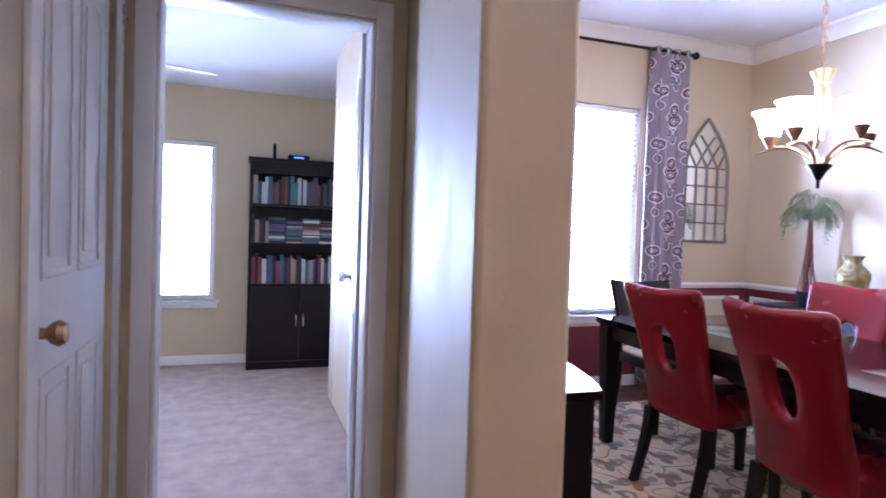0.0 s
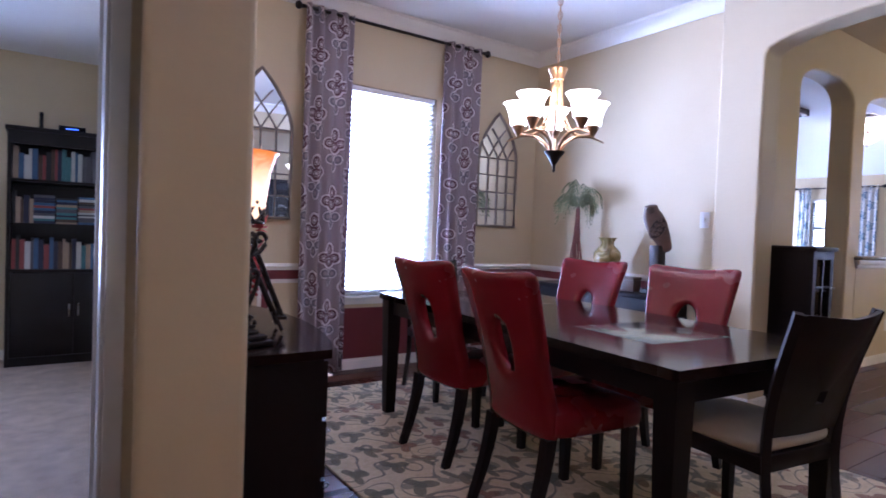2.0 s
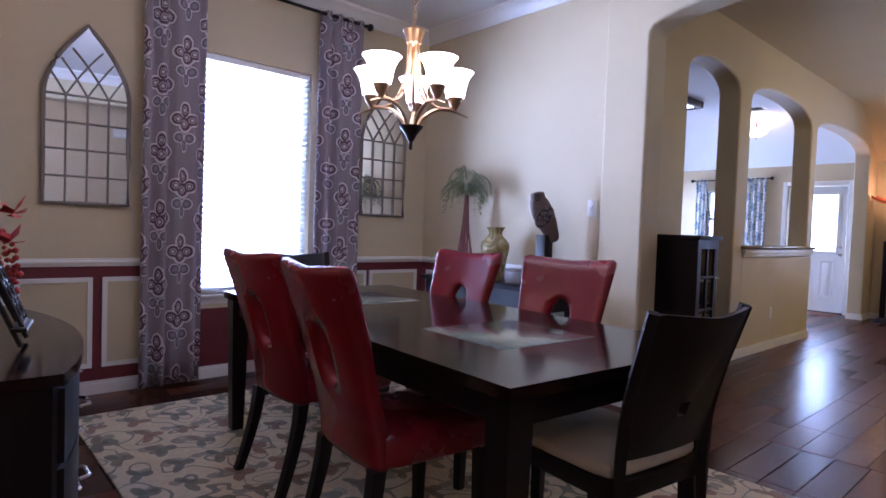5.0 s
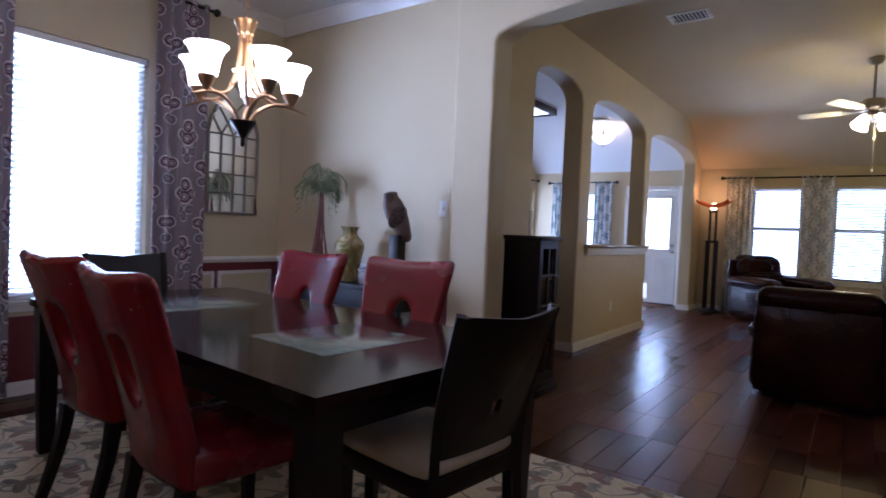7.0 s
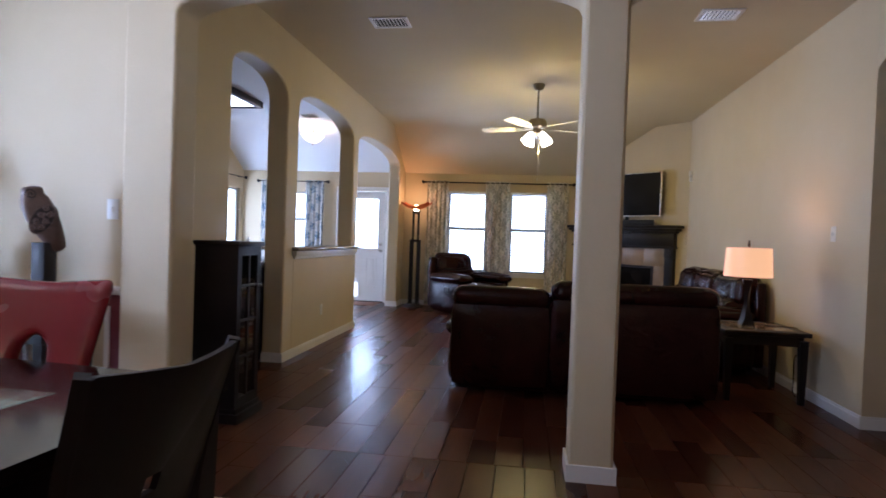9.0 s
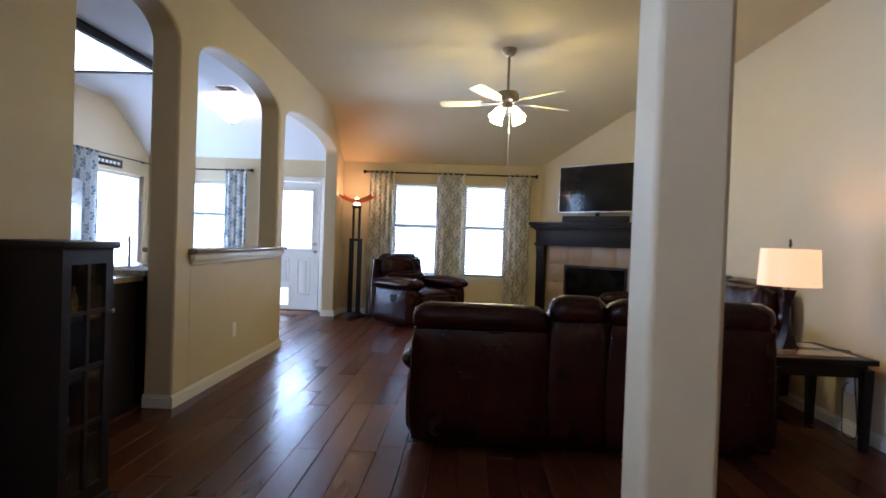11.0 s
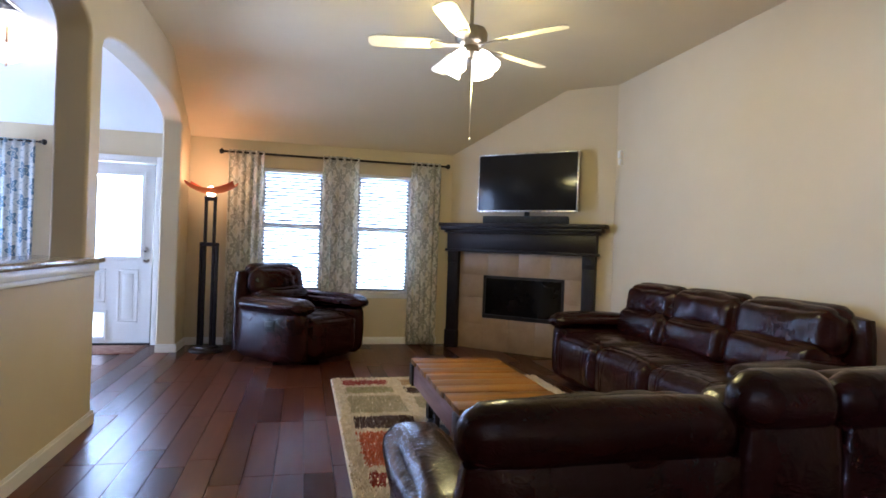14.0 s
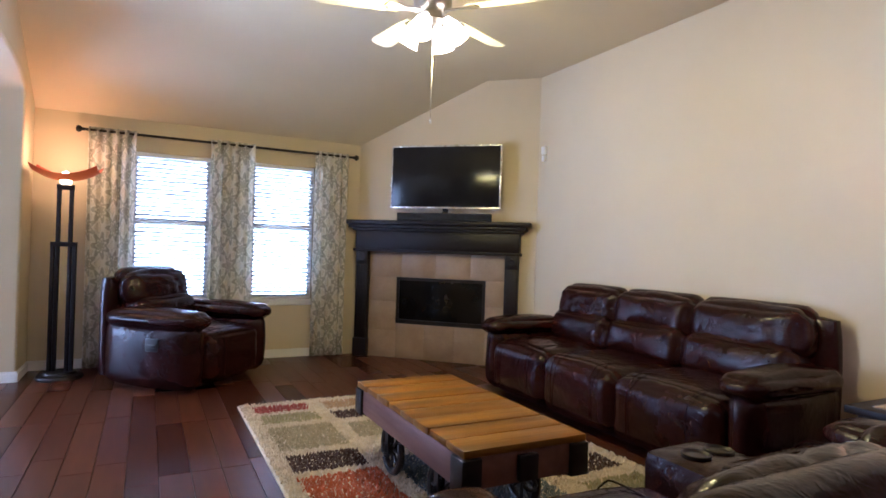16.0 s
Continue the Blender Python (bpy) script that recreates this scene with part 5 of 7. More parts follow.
def carved_bird():
    """A perched bird with a round head, a pierced oval wing and a tail that tapers down."""
    bm = bmesh.new()

    def piece(index, build):
        old = set(bm.faces)
        build()
        for f in bm.faces:
            if f not in old:
                f.material_index = index
    spine = curve_points([(0, 0.06, 0.332), (0, 0.056, 0.31), (0, 0.045, 0.26), (0, 0.012, 0.18), (0, -0.03, 0.09), (0, -0.068, 0.01), (0, -0.08, -0.015)], 30)
    prof = [(0.0, 0.012), (0.05, 0.04), (0.14, 0.05), (0.24, 0.052), (0.36, 0.07), (0.5, 0.077), (0.64, 0.066), (0.8, 0.044), (0.94, 0.026), (1.0, 0.01)]
    rad = []
    for k in range(31):
        t = k / 30
        for (ta, ra), (tb, rb) in zip(prof, prof[1:]):
            if ta <= t <= tb:
                rad.append(ra + (rb - ra) * (t - ta) / (tb - ta))
                break
    piece(0, lambda: tube(bm, spine, rad, 24))
    for v in bm.verts:
        v.co.x = max(-0.031, min(0.031, v.co.x * 0.62))
    for side in (-1, 1):
        m = Matrix.Translation((0, 0.0, 0.155)) @ Matrix.Rotation(radians(27), 4, "X")

        def oval(ru, rv, du=0.0, dv=0.0, n=24):
            return [m @ Vector((side * 0.0325, du + ru * math.cos(2 * math.pi * q / n), dv + rv * math.sin(2 * math.pi * q / n))) for q in range(n + 1)]

        # flat dark oval: the shade inside the pierced wing, painted on
        def wing_shade():
            ring = [bm.verts.new(p) for p in oval(0.048, 0.082)[:-1]]
            mid = bm.verts.new(m @ Vector((side * 0.0325, 0, 0)))
            for a, c in zip(ring, ring[1:] + ring[:1]):
                bm.faces.new((mid, a, c))
        piece(1, wing_shade)
        piece(0, lambda: tube(bm, oval(0.05, 0.084), 0.005, 6))
        for k in range(7):
            dv, du = 0.06 - 0.02 * k, 0.017 * (-1 if k % 2 else 1)
            turn = [m @ Vector((side * 0.036, du + (0.018 - 0.0009 * q) * math.cos(q * 0.62 + k), dv + (0.018 - 0.0009 * q) * math.sin(q * 0.62 + k))) for q in range(17)]
            piece(0, lambda: tube(bm, turn, 0.0045, 6))
        eye = [Vector((side * 0.033, 0.055 + (0.03 - 0.0016 * q) * math.cos(q * 0.6), 0.285 + (0.03 - 0.0016 * q) * math.sin(q * 0.6))) for q in range(18)]
        piece(1, lambda: tube(bm, eye, 0.004, 6))
    piece(2, lambda: tube(bm, [(0, 0.012, 0.285), (0, 0.0, 0.276), (0, -0.006, 0.262), (0, -0.004, 0.25)], [0.02, 0.018, 0.012, 0.003], 10))
    return bm


ob = part("carved_bird", carved_bird(), [CARVED, DARKCARVE, HORN])
ob.matrix_world = pose(5.60, 3.300, 1.075, 0, 0, 34)
tagged(ob, "carved brown wooden bird with a pierced wing", "sculpture")


def wall_plate(name, label, x, y, z, turn, kind="switch"):
    root = thing(name, label, name.replace("_", " "), x, y, z, turn)
    part("plate", boxes((-0.036, 0.0, -0.058, 0.036, 0.005, 0.058), bevel=0.002), PLASTIC, root)
    if kind == "switch":
        part("toggle", boxes((-0.006, 0.005, -0.012, 0.006, 0.016, 0.012), bevel=0.001), PLASTIC, root)
    else:
        for s in (-1, 1):
            part("socket", boxes((-0.016, 0.005, s * 0.02 - 0.013, 0.016, 0.007, s * 0.02 + 0.013), bevel=0.001), PLASTIC, root)
    return root


wall_plate("light_switch", "white light switch on the tan wall", 5.84, 3.075, 1.305, 90)
wall_plate("light_switch", "white double light switch on the tan wall", 7.59, -1.6, 1.34, 0)
wall_plate("wall_outlet", "white outlet on the half wall", 8.9, 2.925, 0.375, 180, "outlet")
wall_plate("wall_outlet", "white outlet behind the armchair", 13.06, 2.33, 0.36, 90, "outlet")


# ---- living room ----
def recliner_set(root, segs, d=0.45, top=0.92, arm=0.2, tops=None, seed=0, rest=0.63, over=0.0, frame_drop=0.0):
    """Reclining seats that face +y: segs are (x0, x1, kind) from left to right; padded arms stand at both ends."""
    xa, xb = segs[0][0], segs[-1][1]
    part("base", boxes((xa + 0.02, -d + 0.06, 0.03, xb - 0.02, d - 0.08, 0.26), bevel=0.02), BROWNLEATHER, root)
    for i, (x0, x1, kind) in enumerate(segs):
        t = tops[i] if tops else top
        k = seed + i * 7
        ba, bb = x0 - (over if i == 0 else 0), x1 + (over if i == len(segs) - 1 else 0)
        ra, rb = (x0, x1) if frame_drop else (ba, bb)
        bm = bmesh.new()
        cushion(bm, ba + 0.004, -d - 0.01, 0.07, bb - 0.004, -d + 0.09, t - (frame_drop or 0.13), 0.035, 0.012, 6, k, 0.004)
        part("back_panel", bm, BROWNLEATHER, root, "smooth leather outer back")
        bm = bmesh.new()
        cushion(bm, ra + 0.004, -d - 0.015, t - 0.17, rb - 0.004, -d + 0.145, t, 0.078, 0.006, 12, k + 1, 0.004)
        part("headrest_roll", bm, BROWNLEATHER, root)
        if kind == "console":
            bm = bmesh.new()
            cushion(bm, x0 + 0.006, -d + 0.2, 0.24, x1 - 0.006, d - 0.02, 0.57, 0.04, 0.008, 6, k, 0.003)
            con = part("console", bm, BROWNLEATHER, root, "leather console with two cup holders")
            for s in (-0.055, 0.055):
                xm = (x0 + x1) / 2 + s
                bm = bmesh.new()
                lathe(bm, [(0.036, 0.575), (0.044, 0.583), (0.047, 0.581), (0.046, 0.572), (0.036, 0.52), (0.0, 0.52)], xm, d - 0.16, 0, 18)
                part("cup_holder", bm, IRON, con)
            bm = bmesh.new()
            cushion(bm, x0 + 0.02, -d + 0.22, 0.55, x1 - 0.02, d - 0.3, 0.62, 0.03, 0.01, 5, k + 2, 0.003)
            part("console_lid", bm, BROWNLEATHER, con)
            bm = bmesh.new()
            cushion(bm, x0 + 0.006, -d + 0.06, 0.5, x1 - 0.006, -d + 0.25, t - 0.08, 0.05, 0.02, 7, k + 3, 0.008)
            part("back_cushion", bm, BROWNLEATHER, root)
            continue
        tilt = Matrix.Translation((0, -d + 0.16, 0.45)) @ Matrix.Rotation(radians(9), 4, "X") @ Matrix.Translation((0, d - 0.16, -0.45))
        bm = bmesh.new()
        cushion(bm, x0 + 0.004, -d + 0.08, 0.62, x1 - 0.004, -d + 0.28, t - 0.035, 0.075, 0.035, 12, k + 2, 0.022, m=tilt)
        part("back_cushion", bm, BROWNLEATHER, root, "creased leather back cushion")
        bm = bmesh.new()
        cushion(bm, x0 + 0.006, -d + 0.10, 0.42, x1 - 0.006, -d + 0.34, 0.70, 0.075, 0.035, 10, k + 3, 0.014, m=tilt)
        part("lumbar_cushion", bm, BROWNLEATHER, root)
        bm = bmesh.new()
        cushion(bm, x0 + 0.004, -d + 0.2, 0.24, x1 - 0.004, d - 0.04, 0.475, 0.07, 0.03, 10, k + 4, 0.012)
        part("seat_cushion", bm, BROWNLEATHER, root)
        bm = bmesh.new()
        cushion(bm, x0 + 0.006, d - 0.15, 0.07, x1 - 0.006, d + 0.02, 0.455, 0.075, 0.022, 10, k + 5, 0.012)
        part("footrest", bm, BROWNLEATHER, root, "padded leather footrest panel")
        for s in (0.22, 0.78):
            xs = x0 + (x1 - x0) * s
            line = curve_points([(xs, -d + 0.36, 0.478), (xs, d - 0.1, 0.49), (xs, d + 0.0, 0.46), (xs, d + 0.045, 0.36), (xs, d + 0.035, 0.12)], 16)
            part("seam", tube(bmesh.new(), line, 0.0035, 5), BROWNLEATHER, root)
    for s, x in ((-1, xa), (1, xb)):
        p, q = (x - arm, x) if s < 0 else (x, x + arm)
        bm = bmesh.new()
        cushion(bm, p, -d + (0.1 if over else 0.02), 0.04, q, d - 0.02, rest - 0.08, 0.085, 0.022, 12, seed + 20 + s, 0.006)
        a = part("arm", bm, BROWNLEATHER, root)
        bm = bmesh.new()
        cushion(bm, p - 0.025, -d + 0.14, rest - 0.13, q + 0.03, d + 0.005, rest, 0.062, 0.03, 9, seed + 24 + s, 0.01)
        part("arm_pad", bm, BROWNLEATHER, a, "padded leather arm top")
    return root


root = thing("loveseat", "dark brown leather reclining loveseat with a console", "sofa", 7.74, 0.27, 0, -90)
recliner_set(root, [(-0.86, -0.235, "seat"), (-0.235, 0.085, "console"), (0.085, 0.86, "seat")], 0.45, 0.92, 0.17, [0.84, 0.905, 0.90], 3, 0.55, 0.14)
root = thing("sofa", "dark brown leather three-seat reclining sofa, creased", "sofa", 9.83, -1.1, 0, 0)
recliner_set(root, [(-1.09, -0.32, "seat"), (-0.32, 0.4, "seat"), (0.4, 1.09, "seat")], 0.45, 0.95, 0.18, None, 40, 0.63, 0.11, 0.06)
root = thing("armchair", "dark brown leather recliner armchair by the windows", "armchair", 12.3, 1.66, 0, 138)
root.scale = (1.08, 1.08, 1.02)
recliner_set(root, [(-0.32, 0.32, "seat")], 0.46, 0.95, 0.17, None, 80, 0.63, 0.1, 0.07)
lever = part("lever_plate", boxes((0.508, 0.06, 0.33, 0.516, 0.17, 0.43), bevel=0.006, segments=3), IRON, root, "black lever plate in the side")
part("lever", boxes((0.514, 0.085, 0.36, 0.526, 0.155, 0.385), bevel=0.005), IRON, lever)

# end table with its lamp
root = thing("end_table", "dark wooden end table with an inset top", "table")
part("tabletop", boxes((7.62, -1.5, 0.53, 8.26, -0.86, 0.565), bevel=0.004), BLACKWOOD, root)
part("inset", boxes((7.70, -1.42, 0.565, 8.18, -0.94, 0.569)), STONE, root, "grey stone inset")
part("apron", boxes((7.66, -1.46, 0.45, 8.22, -0.9, 0.53)), BLACKWOOD, root)
for x in (7.665, 8.215):
    for y in (-1.455, -0.905):
        part("leg", taper_leg(x, y, 0.5, 0.04, 0.06), BLACKWOOD, root)
root = thing("table_lamp", "lit table lamp, peach drum shade, black twisted base", "lamp", 7.95, -1.13, 0.569)
bm = bmesh.new()
prev = []
for k in range(14):
    t = k / 13
    w = 0.052 - 0.036 * math.sin(math.pi * min(1, t * 0.9)) ** 0.8
    a0 = 1.4 * t
    ring = [bm.verts.new((w * 1.41 * math.cos(a0 + math.pi / 4 + j * math.pi / 2), w * 1.41 * math.sin(a0 + math.pi / 4 + j * math.pi / 2), 0.38 * t)) for j in range(4)]
    if prev:
        for j in range(4):
            bm.faces.new((prev[j], prev[(j + 1) % 4], ring[(j + 1) % 4], ring[j]))
    else:
        bm.faces.new(ring[::-1])
    prev = ring
bm.faces.new(prev)
part("base", bm, BLACKWOOD, root, "black twisted base")
part("harp", lathe(bmesh.new(), [(0.004, 0.38), (0.004, 0.655), (0.009, 0.66), (0.012, 0.675), (0.006, 0.69), (0.01, 0.7), (0.0, 0.712)], n=10), IRON, root)
part("shade", lathe(bmesh.new(), [(0.185, 0.405), (0.172, 0.645), (0.169, 0.645), (0.182, 0.405)], n=36), SHADE_LINEN, root, "peach linen drum shade")
bulb("end_table_bulb", 7.95, -1.13, 1.1, 9, (1.0, 0.58, 0.28), 0.05)


wall_plate("wall_outlet", "white outlet under the end table", 8.02, -1.6, 0.33, 0, "outlet")
root = part("lamp_cord", tube(bmesh.new(), curve_points([(8.02, -1.585, 0.345), (8.01, -1.545, 0.3), (8.0, -1.54, 0.12), (7.96, -1.52, 0.03), (7.9, -1.53, 0.006), (7.86, -1.545, 0.05), (7.88, -1.54, 0.3), (7.9, -1.52, 0.54), (7.92, -1.46, 0.572), (7.95, -1.19, 0.573)], 40), 0.0035, 6), SCREEN)
tagged(root, "thin black lamp cord hanging behind the end table", "cord")


# coffee table: a factory cart
def cart_table(x0, y0, x1, y1, h):
    root = thing("coffee_table", "rustic cart coffee table with honey planks and iron wheels", "coffee table")
    n = 8
    rnd = random.Random(4)
    for k in range(n):
        a, b = x0 + (x1 - x0) * k / n, x0 + (x1 - x0) * (k + 1) / n
        part("plank", boxes((a + 0.003, y0 + rnd.uniform(-0.004, 0.004), h - 0.03, b - 0.003, y1 + rnd.uniform(-0.004, 0.004), h + rnd.uniform(-0.002, 0.002)), bevel=0.003), CARTWOOD, root, "honey-coloured plank")
    for y in (y0 + 0.005, y1 - 0.055):
        part("side_beam", boxes((x0 + 0.01, y, h - 0.16, x1 - 0.01, y + 0.05, h - 0.032), bevel=0.004), CARTSIDE, root, "worn red-brown beam")
    for x in (x0 + 0.01, x1 - 0.06):
        part("end_beam", boxes((x, y0 + 0.056, h - 0.16, x + 0.05, y1 - 0.056, h - 0.032), bevel=0.004), CARTSIDE, root)
    for x in (x0, x1 - 0.09):
        for y in (y0 - 0.008, y1 - 0.082):
            part("corner_iron", boxes((x - 0.008 if x == x0 else x, y, h - 0.17, x + 0.09 if x == x0 else x + 0.098, y + 0.09, h - 0.034), bevel=0.004), IRON, root, "black iron corner bracket")
    for x, k in ((x0, -1), (x1, 1)):
        hook = part("drawbar_plate", boxes((x - 0.014, (y0 + y1) / 2 - 0.045, h - 0.15, x + 0.014, (y0 + y1) / 2 + 0.045, h - 0.045), bevel=0.004), IRON, root, "black iron drawbar plate")
        part("drawbar_ring", tube(bmesh.new(), [(x + k * (0.016 + 0.02 * math.sin(q * 0.314)), (y0 + y1) / 2 + 0.028 * math.cos(q * 0.314), h - 0.16 - 0.02 * math.sin(q * 0.314)) for q in range(21)], 0.008, 8), IRON, hook)
    for xw in (x0 + 0.33, x1 - 0.33):
        for y, s in ((y0 + 0.09, -1), (y1 - 0.09, 1)):
            wh = part("wheel", tube(bmesh.new(), [(xw + 0.115 * math.cos(2 * math.pi * k / 28), y, 0.135 + 0.115 * math.sin(2 * math.pi * k / 28)) for k in range(29)], 0.02, 8), IRON, root, "spoked iron wheel")
            bm = bmesh.new()
            for k in range(8):
                a = 2 * math.pi * k / 8
                tube(bm, [(xw, y, 0.135), (xw + 0.105 * math.cos(a), y, 0.135 + 0.105 * math.sin(a))], 0.009, 6)
            part("spokes", bm, IRON, wh)
            part("hub", lathe(bmesh.new(), [(0.028, -0.035), (0.028, 0.035)], n=14, m=Matrix.Translation((xw, y, 0.135)) @ Matrix.Rotation(math.pi / 2, 4, "X")), IRON, wh)
            part("hanger", boxes((xw - 0.02, y - 0.035, 0.12, xw + 0.02, y - 0.022, h - 0.03), (xw - 0.02, y + 0.022, 0.12, xw + 0.02, y + 0.035, h - 0.03)), IRON, root)
    root.location.z = 0.02
    return root


cart_table(8.66, 0.30, 9.90, 0.90, 0.425)


# shag rug with coloured blocks
def shag_rug(x0, y0, x1, y1):
    cols = {"cream": (0.58, 0.48, 0.34), "red": (0.26, 0.03, 0.02), "olive": (0.30, 0.26, 0.13), "khaki": (0.34, 0.28, 0.17), "brown": (0.055, 0.022, 0.02), "orange": (0.40, 0.09, 0.025), "slate": (0.12, 0.14, 0.16), "tan": (0.38, 0.24, 0.12)}
    names = list(cols)
    mats = [surface("shag_" + k, tuple(c * 0.8 for c in v), tuple(min(1, c * 1.15) for c in v), 1.0, 20.0, 200.0, 0.2, sheen=0.3) for k, v in cols.items()]
    blocks = [(10.93, 11.10, 0.90, 1.28, "red"), (10.66, 10.86, 0.88, 1.27, "olive"), (10.12, 10.57, 0.86, 1.27, "khaki"), (9.77, 10.03, 0.86, 1.27, "brown"), (9.12, 9.70, 0.84, 1.27, "orange"), (8.86, 9.04, 0.84, 1.27, "red"),
              (10.90, 11.10, 0.45, 0.78, "tan"), (10.62, 10.82, 0.42, 0.78, "brown"), (10.2, 10.52, 0.4, 0.76, "khaki"), (9.0, 9.8, 0.1, 0.74, "slate"), (10.0, 10.12, 0.2, 0.7, "cream"),
              (10.6, 11.08, 0.0, 0.33, "olive"), (10.2, 10.5, -0.2, 0.3, "orange"), (9.5, 10.05, -0.38, -0.12, "tan"), (9.2, 9.42, -0.45, 0.0, "brown"), (8.75, 9.1, -0.45, -0.05, "olive"), (8.6, 8.95, 0.15, 0.75, "red")]
    base = part("shag_rug", boxes((x0, y0, 0.0, x1, y1, 0.012), bevel=0.004), mats[0])
    tagged(base, "cream shag rug with red, brown and olive blocks", "rug")
    rnd = random.Random(9)
    verts, faces, mi = [], [], []
    step = 0.0155
    nx, ny = int((x1 - x0) / step), int((y1 - y0) / step)
    for i in range(nx):
        for j in range(ny):
            x, y = x0 + (i + rnd.random()) * step, y0 + (j + rnd.random()) * step
            k = 0
            for a, b, c, d, nm in blocks:
                if a < x + rnd.uniform(-0.008, 0.008) < b and c < y + rnd.uniform(-0.008, 0.008) < d:
                    k = names.index(nm)
            h, lx, ly, r = rnd.uniform(0.012, 0.021), rnd.uniform(-0.008, 0.008), rnd.uniform(-0.008, 0.008), 0.0115
            n = len(verts)
            a0 = rnd.uniform(0, 6.28)
            verts += [(x + r * math.cos(a0 + q), y + r * math.sin(a0 + q), 0.011) for q in (0, 2.094, 4.189)] + [(x + lx, y + ly, 0.011 + h)]
            faces += [(n, n + 1, n + 3), (n + 1, n + 2, n + 3), (n + 2, n, n + 3)]
            mi += [k, k, k]
    me = bpy.data.meshes.new("pile")
    me.from_pydata(verts, [], faces)
    for m in mats:
        me.materials.append(m)
    me.polygons.foreach_set("material_index", mi)
    pile = new("pile", me)
    pile.parent = base
    tagged(pile, "tufted shag pile", kind="stuff")


shag_rug(8.5, -0.55, 11.2, 1.37)

# torch floor lamp in the corner
root = thing("floor_lamp", "lit torch floor lamp with dark posts and a red curved bowl", "lamp", 12.66, 2.63, 0, 76)
part("base", lathe(bmesh.new(), [(0.175, 0.0), (0.18, 0.012), (0.17, 0.03), (0.13, 0.042), (0.12, 0.06), (0.0, 0.06)], n=32), IRON, root)
for s in (-1, 1):
    part("outer_post", boxes((s * 0.085 - 0.014, -0.016, 0.05, s * 0.085 + 0.014, 0.016, 1.17), bevel=0.003), BLACKWOOD, root)
    part("inner_post", boxes((s * 0.048 - 0.014, -0.016, 0.05, s * 0.048 + 0.014, 0.016, 1.66), bevel=0.003), BLACKWOOD, root)
part("crosspiece", boxes((-0.1, -0.018, 1.13, 0.1, 0.018, 1.17), bevel=0.003), BLACKWOOD, root)
part("crosspiece", boxes((-0.065, -0.018, 1.62, 0.065, 0.018, 1.665), bevel=0.003), BLACKWOOD, root)
bm = bmesh.new()
g = []
for i in range(17):
    u = -1 + i / 8
    row = []
    for j in range(9):
        v = -1 + j / 4
        w = 0.11 * (1 - 0.25 * u * u)
        row.append((0.26 * u, w * v, 1.70 + 0.085 * u * u + 0.05 * v * v))
    g.append(row)
for off in (0.0, -0.008):
    vv = [[bm.verts.new((p[0], p[1], p[2] + off)) for p in r] for r in g]
    for i in range(16):
        for j in range(8):
            bm.faces.new((vv[i][j], vv[i + 1][j], vv[i + 1][j + 1], vv[i][j + 1]))
part("bowl", bm, SHADE_TORCH, root, "glowing red curved glass bowl")
part("bulb_glass", lathe(bmesh.new(), [(0.03, 1.665), (0.042, 1.68), (0.05, 1.72), (0.03, 1.765), (0.0, 1.78)], n=16), glow("lit_bulb_glass", (1.0, 0.62, 0.25), 22.0), root, "lit bulb")
bulb("floor_lamp_bulb", 12.66, 2.63, 1.9, 7.5, (1.0, 0.56, 0.24), 0.05)

# fireplace, television
FIRE = (12.355, -0.865, 0, 46.9)
root = thing("fireplace", "black painted mantel round a tan tiled gas fireplace", "fireplace", *FIRE[:3], FIRE[3])
bm = bmesh.new()
box(bm, -0.97, -0.03, 1.47, 1.09, 0.19, 1.515, bevel=0.006)
box(bm, -0.93, -0.03, 1.43, 1.05, 0.16, 1.47, bevel=0.008)
box(bm, -0.89, -0.03, 1.40, 1.01, 0.13, 1.43, bevel=0.008)
part("mantel_shelf", bm, BLACKWOOD, root)
part("frieze", boxes((-0.86, -0.03, 1.20, 0.98, 0.10, 1.40), (-0.88, -0.03, 1.17, 1.0, 0.12, 1.20), bevel=0.004), BLACKWOOD, root)
for x in (-0.85, 0.83):
    leg = part("pilaster", boxes((x, -0.03, 0.0, x + 0.14, 0.09, 1.17), (x - 0.01, -0.03, 0.0, x + 0.15, 0.105, 0.2), (x + 0.0, -0.03, 1.03, x + 0.14, 0.1, 1.17), bevel=0.004), BLACKWOOD, root)
    part("rosette", lathe(bmesh.new(), [(0.045, 0.0), (0.045, 0.008), (0.03, 0.012), (0.015, 0.006), (0.0, 0.012)], n=20, m=Matrix.Translation((x + 0.07, 0.1, 1.10)) @ Matrix.Rotation(-math.pi / 2, 4, "X")), BLACKWOOD, leg)
    for k in range(5):
        part("flute", boxes((x + 0.022 + k * 0.021, 0.088, 0.24, x + 0.033 + k * 0.021, 0.095, 1.0), bevel=0.002), BLACKWOOD, leg)
sur = part("surround", boxes((-0.71, -0.03, 0.0, -0.5, 0.022, 1.17), (0.5, -0.03, 0.0, 0.83, 0.022, 1.17), (-0.5, -0.03, 0.0, 0.5, 0.022, 0.385), (-0.5, -0.03, 0.895, 0.5, 0.022, 1.17)), surface("tile_grout", (0.23, 0.155, 0.09), (0.28, 0.19, 0.115), 0.9), root)
